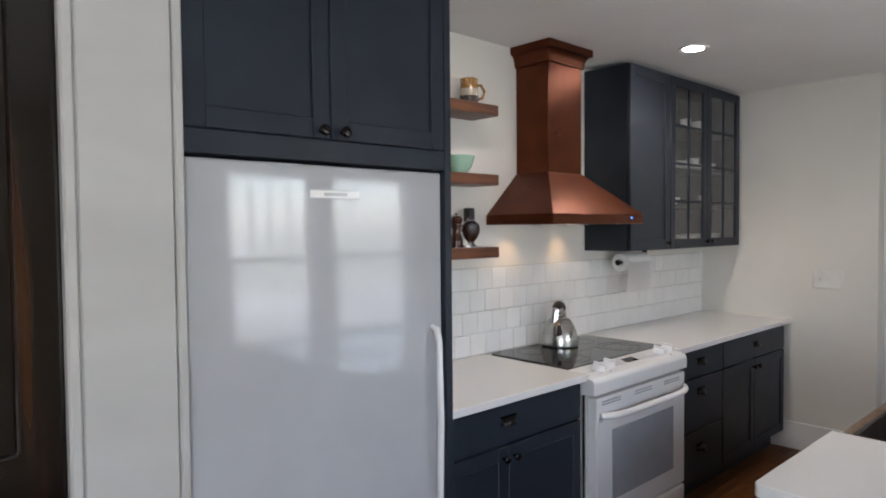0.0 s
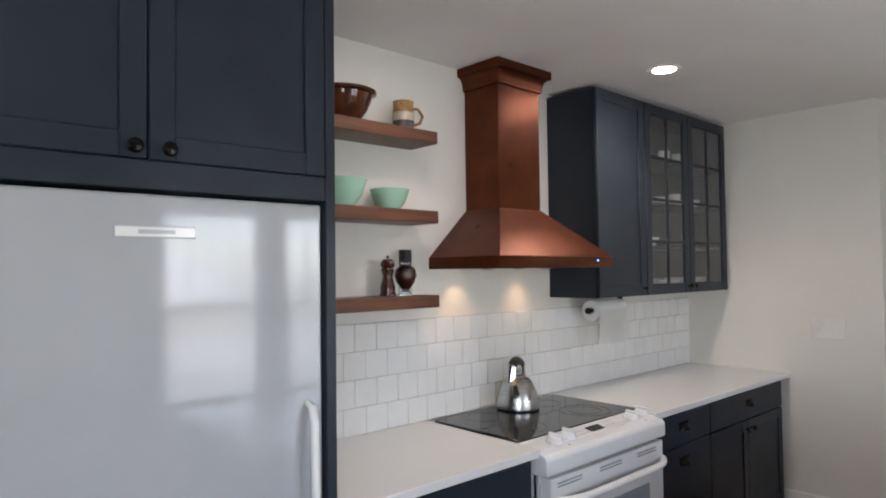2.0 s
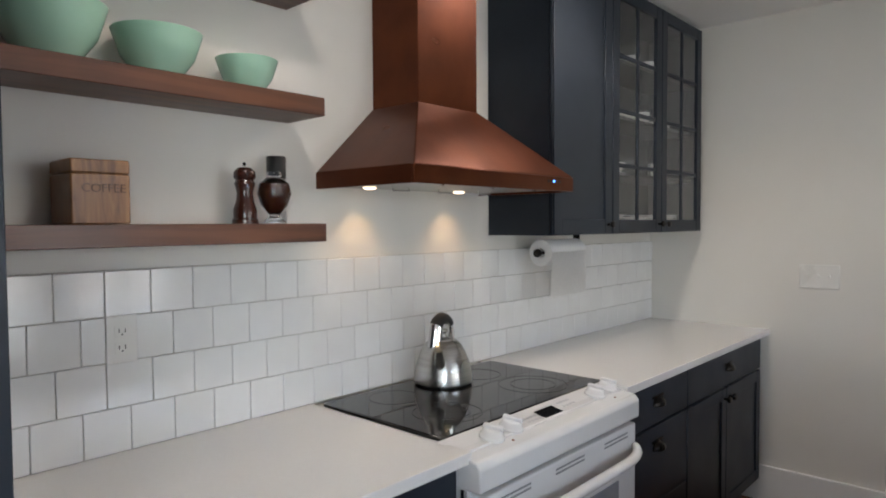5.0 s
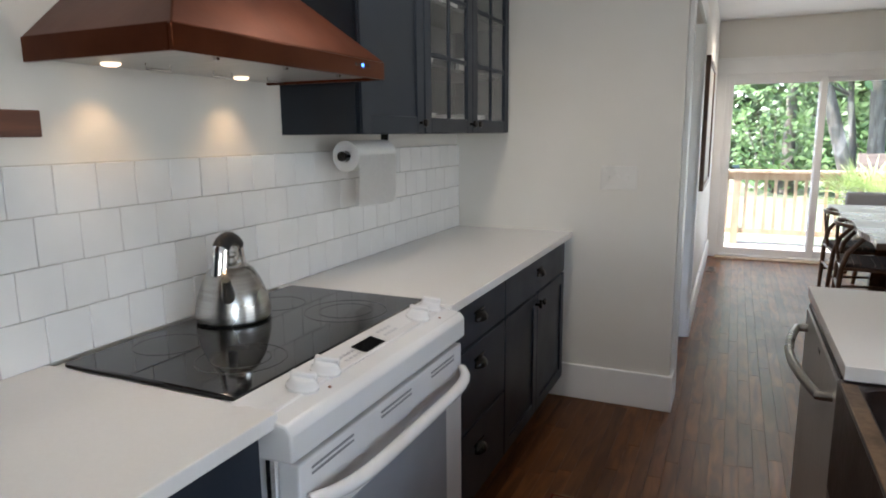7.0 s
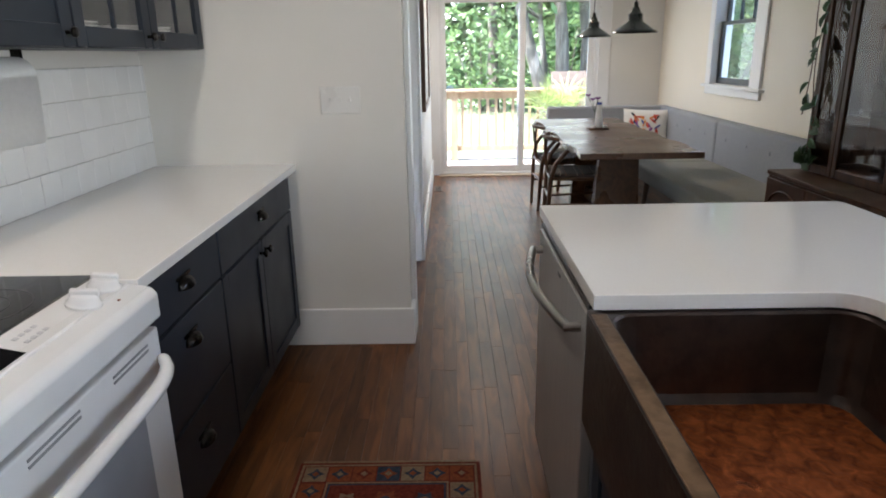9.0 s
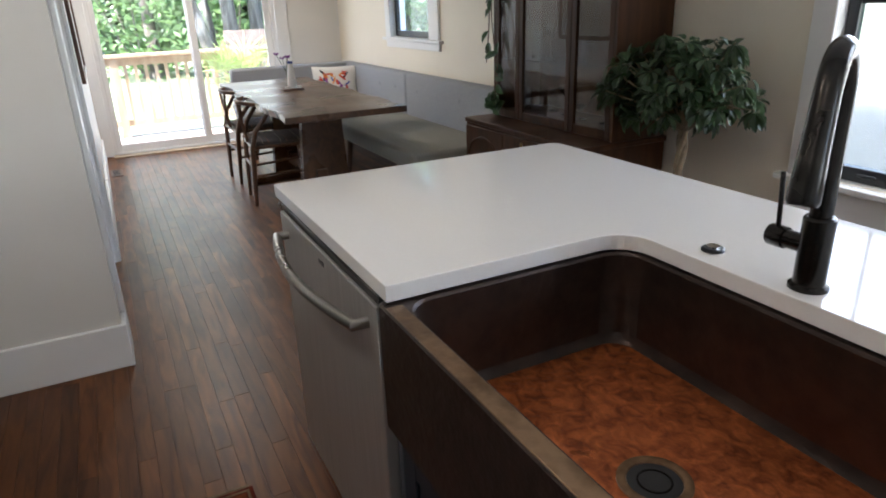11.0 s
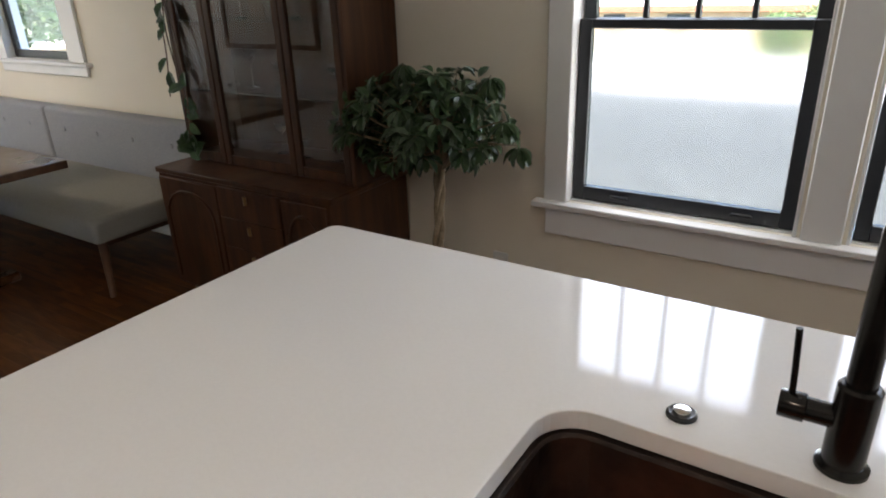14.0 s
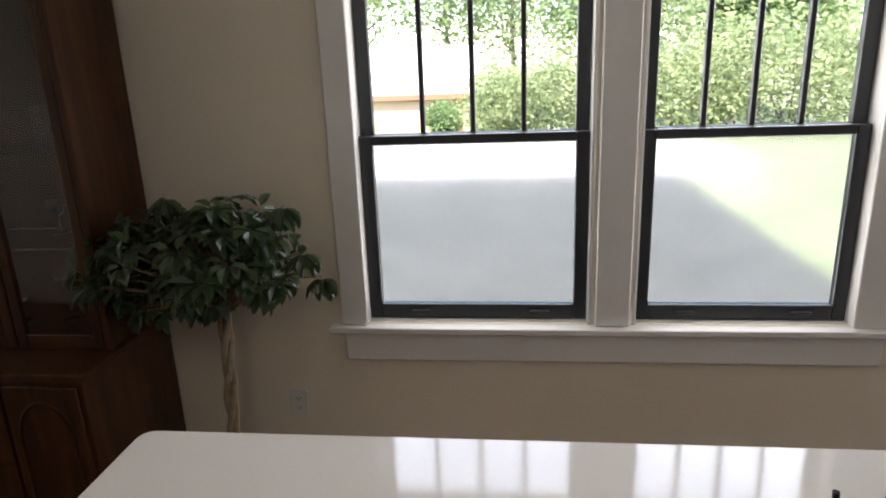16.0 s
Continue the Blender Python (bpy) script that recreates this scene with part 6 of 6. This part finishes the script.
# pendants
def pendant(x, y, z):
    p = thing("pendant_lamp", (x, y, CEIL_D), "dark green enamel barn pendant lamp on a black cord", "pendant lamp", "pendants over the table")
    bm = bmesh.new()
    lathe(bm, [(0.140, 0.0), (0.141, 0.004), (0.135, 0.012), (0.120, 0.020), (0.085, 0.046), (0.052, 0.066), (0.044, 0.078), (0.044, 0.112), (0.030, 0.124), (0.022, 0.150), (0.0, 0.151), (0.0, 0.118), (0.038, 0.108), (0.038, 0.075), (0.080, 0.042), (0.118, 0.015), (0.138, 0.001), (0.140, 0.0)], (x, y, z), 36)
    part("shade", bm, ENAMEL, p)
    bm = bmesh.new()
    lathe(bm, [(0.0, 0.15), (0.014, 0.15), (0.013, 0.178), (0.005, 0.19), (0.0, 0.19)], (x, y, z), 16)
    part("socket", bm, IRON, p)
    bm = bmesh.new()
    tube(bm, [(x, y, z + 0.185), (x, y, CEIL_D - 0.02)], 0.0035, 8)
    part("cord", bm, BLACK, p)
    bm = bmesh.new()
    lathe(bm, [(0.0, -0.025), (0.03, -0.022), (0.055, -0.004), (0.055, 0.0), (0.0, 0.0)], (x, y, CEIL_D), 24)
    part("canopy", bm, IRON, p)


pendant(6.42, -0.10, 1.462)
pendant(7.62, -0.10, 1.465)

# ---- hutch ----
hu = thing("china_hutch", (5.27, -1.03, 0), "mid-century walnut china hutch with glazed upper doors", "hutch")
HB0, HB1, HF = 4.72, 5.83, -0.78
part("base", B(HB0 + 0.01, HB1 - 0.01, -1.27, HF + 0.02, 0.09, 0.665), HUTCHWOOD, hu)
part("base_top", B(HB0 - 0.004, HB1 + 0.004, -1.272, HF + 0.028, 0.6655, 0.692, bev=0.004), HUTCHWOOD, hu)
part("plinth", B(HB0 + 0.03, HB1 - 0.03, -1.26, HF - 0.04, 0.0, 0.0895), HUTCHWOOD, hu)
for k in range(4):
    z0 = 0.092 + k * 0.142
    dr_ = part("drawer_front", B(5.005, 5.395, HF + 0.02, HF + 0.035, z0, z0 + 0.1395, bev=0.0015), HUTCHWOOD, hu)
    bm = bmesh.new()
    prism(bm, [(5.200, HF + 0.035), (5.188, HF + 0.046), (5.200, HF + 0.052), (5.212, HF + 0.046)], z0 + 0.082, z0 + 0.120, 0.002)
    part("pull", bm, mat("brass_pull", (0.30, 0.21, 0.10), (0.38, 0.27, 0.13), 0.4, 1.0) if k == 0 else bpy.data.materials["brass_pull"], dr_, "small brass pull")
for x0, x1 in ((4.745, 4.995), (5.405, 5.81)):
    dr_ = part("door", B(x0, x1, HF + 0.02, HF + 0.034, 0.105, 0.652, bev=0.003), HUTCHWOOD, hu)
    bm = bmesh.new()
    cx = (x0 + x1) / 2
    w = (x1 - x0) / 2 - 0.035
    pts = [(cx - w, 0.14), (cx - w, 0.47)] + [(cx - w * math.cos(radians(a)), 0.47 + 0.13 * math.sin(radians(a))) for a in range(15, 180, 15)] + [(cx + w, 0.47), (cx + w, 0.14)]
    tube(bm, [(x, HF + 0.034, z) for x, z in pts], 0.007, 8)
    part("carved_arch", bm, HUTCHWOOD, dr_)
UF, UB, UZ0, UZ1 = -0.935, -1.268, 0.6925, 1.98
part("upper_side", B(4.735, 4.757, UB, UF, UZ0, UZ1, bev=0.002), HUTCHWOOD, hu)
part("upper_side", B(5.773, 5.795, UB, UF, UZ0, UZ1, bev=0.002), HUTCHWOOD, hu)
part("upper_back", B(4.758, 5.772, UB, UB + 0.012, UZ0, UZ1), HUTCHWOOD, hu)
part("upper_floor", B(4.758, 5.772, UB + 0.0125, UF - 0.025, UZ0, UZ0 + 0.035), HUTCHWOOD, hu)
part("upper_top", B(4.72, 5.81, UB, UF + 0.015, UZ1, UZ1 + 0.03, bev=0.004), HUTCHWOOD, hu)
for z in (1.02, 1.33, 1.64):
    s_ = part("glass_shelf", B(4.76, 5.77, UB + 0.015, UF - 0.05, z, z + 0.006), WATERGLASS, hu, smooth=False)
for x0, x1 in ((4.758, 5.068), (5.072, 5.528), (5.532, 5.772)):
    bm = bmesh.new()
    s = 0.036
    box(bm, x0, x0 + s, UF - 0.022, UF, UZ0 + 0.002, UZ1 - 0.001, 0.003)
    box(bm, x1 - s, x1, UF - 0.022, UF, UZ0 + 0.002, UZ1 - 0.001, 0.003)
    box(bm, x0 + s, x1 - s, UF - 0.021, UF - 0.001, UZ0 + 0.002, UZ0 + 0.05, 0.003)
    box(bm, x0 + s, x1 - s, UF - 0.021, UF - 0.001, UZ1 - 0.05, UZ1 - 0.001, 0.003)
    d = part("glazed_door", bm, HUTCHWOOD, hu)
    g = part("pane", B(x0 + s - 0.004, x1 - s + 0.004, UF - 0.013, UF - 0.009, UZ0 + 0.046, UZ1 - 0.046), CABGLASS, d, smooth=False)
    g.visible_shadow = False
gr = random.Random(9)
for z in (UZ0 + 0.0355, 1.0265, 1.3365):
    for k in range(6):
        x = 4.84 + k * 0.165 + gr.uniform(-0.01, 0.01)
        y = -1.12 + gr.uniform(-0.05, 0.06)
        h = gr.uniform(0.10, 0.20)
        bm = bmesh.new()
        if gr.random() < 0.5:
            lathe(bm, [(0.0, 0.0), (0.030, 0.0), (0.028, 0.004), (0.005, 0.010), (0.004, h * 0.5), (0.024, h * 0.65), (0.032, h * 0.85), (0.028, h), (0.026, h), (0.030, h * 0.85), (0.0, h * 0.62)], (x, y, z), 16)
            solid("wine_glass", bm, WATERGLASS, (x, y, z), "clear stemmed glass inside the hutch", "glass", "glassware in the hutch")
        else:
            lathe(bm, [(0.0, 0.0), (0.030, 0.0), (0.033, h * 0.9), (0.031, h * 0.9), (0.028, 0.008), (0.0, 0.008)], (x, y, z), 16)
            solid("tumbler", bm, WATERGLASS, (x, y, z), "tumbler inside the hutch", "glass", "glassware in the hutch")


def leaf_at(bm, p, d, up, L, W):
    """A pointed oval leaf, folded along its midrib."""
    side = d.cross(up).normalized()
    nrm = side.cross(d).normalized()
    mid = [p, p + d * L * 0.35 - nrm * 0.006, p + d * L * 0.7 - nrm * 0.010, p + d * L - nrm * 0.020]
    m = [bm.verts.new(q) for q in mid]
    for s in (1, -1):
        e = [bm.verts.new(p + d * L * 0.28 + side * s * W * 0.42 + nrm * 0.004), bm.verts.new(p + d * L * 0.62 + side * s * W * 0.5 + nrm * 0.002), bm.verts.new(p + d * L * 0.88 + side * s * W * 0.26 - nrm * 0.010)]
        fs = [(m[0], m[1], e[0]), (m[1], m[2], e[1], e[0]), (m[2], m[3], e[2], e[1])]
        for f in fs:
            bm.faces.new(f if s > 0 else tuple(reversed(f)))


# indoor tree
it = thing("indoor_tree", (4.42, -1.0, 0), "potted indoor tree with a braided trunk and glossy leaves", "plant")
bm = bmesh.new()
lathe(bm, [(0.0, 0.0), (0.115, 0.0), (0.145, 0.19), (0.15, 0.225), (0.135, 0.225), (0.13, 0.19), (0.0, 0.188)], (4.42, -1.0, 0), 32)
part("pot", bm, POT, it)
bm = bmesh.new()
lathe(bm, [(0.0, 0.189), (0.129, 0.189), (0.10, 0.198), (0.0, 0.202)], (4.42, -1.0, 0), 24)
part("soil", bm, SOIL, it)
bm = bmesh.new()
for s in range(3):
    pts = []
    for i in range(25):
        f = i / 24
        a = s * 2.094 + f * 9.5
        r = 0.015 * (0.65 + 0.35 * abs(math.sin(f * 9)))
        pts.append((4.40 - 0.035 * f + r * math.cos(a), -1.0 + r * math.sin(a), 0.19 + f * 0.61))
    tube(bm, pts, 0.0115, 8)
part("trunk", bm, STEM, it)
bm, br = bmesh.new(), bmesh.new()
pr = random.Random(17)
hub = Vector((4.365, -1.0, 0.79))
for k in range(150):
    while True:
        q = Vector((pr.uniform(-1, 1), pr.uniform(-1, 1), pr.uniform(-1, 1)))
        if 0.35 < q.length < 1.0:
            break
    c = Vector((4.44 + q.x * 0.40, -1.0 + q.y * 0.235, 0.985 + q.z * 0.180 + (0.05 if q.x < -0.2 else 0) - 0.05 * abs(q.x)))
    mid = (hub + c) / 2 + Vector((0, 0, 0.03))
    tube(br, [hub, mid, c], [0.006, 0.004, 0.002], 5)
    outd = ((c - Vector((4.42, -1.0, 0.86))).normalized() + Vector((pr.uniform(-0.5, 0.5), pr.uniform(-0.5, 0.5), pr.uniform(-0.4, 0.5)))).normalized()
    for j in range(7):
        a = j * 0.898 + pr.uniform(-0.2, 0.2)
        u = outd.orthogonal().normalized()
        w = outd.cross(u)
        d = (u * math.cos(a) + w * math.sin(a) + outd * 0.55 + Vector((0, 0, -0.45))).normalized()
        if c.y + d.y * 0.08 < YS + 0.03:
            d.y = abs(d.y)
        leaf_at(bm, c + d * 0.012, d, Vector((0, 0, 1)) + outd * 0.4, pr.uniform(0.045, 0.074), pr.uniform(0.027, 0.037))
for c0 in (Vector((4.14, -0.98, 1.15)), Vector((4.20, -1.02, 1.13)), Vector((4.50, -0.98, 1.19)), Vector((4.34, -0.97, 1.16)), Vector((4.10, -0.93, 1.17)), Vector((4.58, -1.0, 1.12)), Vector((4.02, -0.98, 0.93)), Vector((4.06, -0.95, 1.02)), Vector((4.80, -0.96, 0.90))):
    tube(br, [hub, (hub + c0) / 2 + Vector((0, 0, 0.06)), c0], [0.006, 0.004, 0.002], 5)
    for j in range(9):
        a = j * 0.7
        d = Vector((math.cos(a) * 0.7, math.sin(a) * 0.4, -0.7 + 0.2 * math.sin(a * 2))).normalized()
        leaf_at(bm, c0 + d * 0.01, d, Vector((0.2, 0.3, 1)), pr.uniform(0.06, 0.085), pr.uniform(0.028, 0.036))
part("branchwork", br, STEM, it)
part("foliage", bm, LEAF, it, "glossy dark green oval leaves", smooth=False)

# trailing vine on the hutch
vi = thing("trailing_vine", (5.72, -1.05, 2.011), "trailing vine in a small pot on top of the hutch", "plant")
bm = bmesh.new()
lathe(bm, [(0.0, 0.0), (0.06, 0.0), (0.075, 0.12), (0.07, 0.12), (0.058, 0.10), (0.0, 0.10)], (5.72, -1.05, 2.011), 24)
part("pot", bm, POT, vi)
bm, lf = bmesh.new(), bmesh.new()
vr = random.Random(31)
for s, (x, y) in enumerate(((5.80, -0.90), (5.70, -0.90), (5.74, -0.905))):
    pts = [Vector((5.72, -1.05, 2.11)), Vector((x, y - 0.05, 2.13)), Vector((x, y, 2.02))]
    z = 2.02
    end = (1.0, 0.86, 0.78)[s]
    while z > end:
        z -= 0.06
        pts.append(Vector((x + 0.025 * math.sin(z * 9 + s), y + 0.010 * math.sin(z * 7), z)))
    tube(bm, pts, 0.003, 6)
    for p in pts[3:]:
        if vr.random() < 0.42:
            d = Vector((vr.uniform(-1, 1), vr.uniform(0.0, 0.5), vr.uniform(-0.9, -0.1))).normalized()
            leaf_at(lf, p, d, Vector((0, 1, 0.4)), vr.uniform(0.07, 0.10), vr.uniform(0.045, 0.06))
for k in range(14):
    d = Vector((vr.uniform(-1, 1), vr.uniform(-0.2, 0.6), vr.uniform(0.1, 0.6))).normalized()
    leaf_at(lf, Vector((5.74 + vr.uniform(-0.05, 0.05), -0.91, 0.72 + vr.uniform(0, 0.06))), d, Vector((0, 1, 0.5)), 0.07, 0.045)
part("vine_stem", bm, CHAIRWOOD, vi)
part("foliage", lf, VINELEAF, vi, smooth=False)

# scrap on the floor
bm = B(-0.030, 0.030, -0.021, 0.021, 0.0, 0.030, bev=0.005)
bm.transform(pose(6.490, 0.148, 0.0, 0, 0, 35))
solid("paper_scrap", bm, LINEN, (6.490, 0.148, 0.0), "small folded white paper scrap lying on the dark floor", "paper")

# ---- backsplash tiles ----
TP, TH = 0.1085, 0.11
tiles = thing("backsplash", (3.37, YN, CT), "white square glazed tiles laid in running bond", "backsplash", kind="structure")
part("grout", B(1.6935, XE - 0.0005, YN - 0.007, YN - 0.0005, CT + 0.0005, CT + 4 * TH + 0.002), GROUT, tiles)


def tile_mesh(w):
    bm = B(-w / 2 + 0.0008, w / 2 - 0.0008, -0.013, -0.0065, -TH / 2 + 0.0008, TH / 2 - 0.0008, bev=0.0018)
    return finish("tile", bm, TILE, Vector((0, 0, 0)), True)


full = tile_mesh(TP)
tr = random.Random(2)
for r in range(4):
    start = 2.08 if r % 2 else 2.08 - TP / 2
    x = start - 4 * TP
    while x < XE:
        a, b = max(x, 1.694), min(x + TP, XE - 0.001)
        if b - a > 0.02:
            ob = new("tile", full if b - a > TP - 1e-4 else tile_mesh(b - a))
            ob.parent = tiles
            ob.matrix_basis = Matrix.Translation(Vector(((a + b) / 2, YN, CT + (r + 0.5) * TH + 0.0005)) - origin(tiles)) @ pose(0, tr.uniform(-0.0006, 0.0), 0, tr.uniform(-0.2, 0.2), 0, tr.uniform(-0.2, 0.2))
        x += TP

# ---- floor planks ----
PW = 0.0572
fl = thing("floor_boards", (3.0, 0.5, -0.006), "dark stained oak strip floorboards", "floor", kind="structure")
rest_v, rest_f = [], []
pr = random.Random(8)
cache = {}
row, y = 0, YS + 0.001
while y < 4.0:
    x = X0 - pr.uniform(0, 0.8)
    while x < XD:
        L = pr.choice((0.45, 0.6, 0.75, 0.9, 1.05, 1.2))
        a, b = max(x, X0), min(x + L, XD - 0.03)
        if b - a > 0.02:
            near = 0.72 < y < 1.87 and b > 3.0
            if near:
                key = round(b - a, 3)
                if key not in cache:
                    cache[key] = finish("floorboard", B(0.0004, b - a - 0.0004, 0.0003, PW - 0.0003, -0.006, 0.0, bev=0.0005), PLANK, Vector((0, 0, 0)), False)
                ob = new("floorboard", cache[key])
                ob.parent = fl
                ob.location = Vector((a, y, 0)) - fl.location
            else:
                k = len(rest_v)
                x0, x1, y0, y1 = a + 0.0004, b - 0.0004, y + 0.0003, y + PW - 0.0003
                rest_v += [(x0, y0, 0), (x1, y0, 0), (x1, y1, 0), (x0, y1, 0), (x0, y0, -0.006), (x1, y0, -0.006), (x1, y1, -0.006), (x0, y1, -0.006)]
                rest_f += [(k, k + 1, k + 2, k + 3), (k + 4, k + 5, k + 1, k), (k + 5, k + 6, k + 2, k + 1), (k + 6, k + 7, k + 3, k + 2), (k + 7, k + 4, k, k + 3)]
        x += L
    y += PW
me = bpy.data.meshes.new("more_floorboards")
me.from_pydata(rest_v, [], rest_f)
me.materials.append(PLANK_REST)
ob = tagged(new("more_floorboards", me), "dark stained oak floorboards of the rest of the floor", "floorboards", kind="stuff")
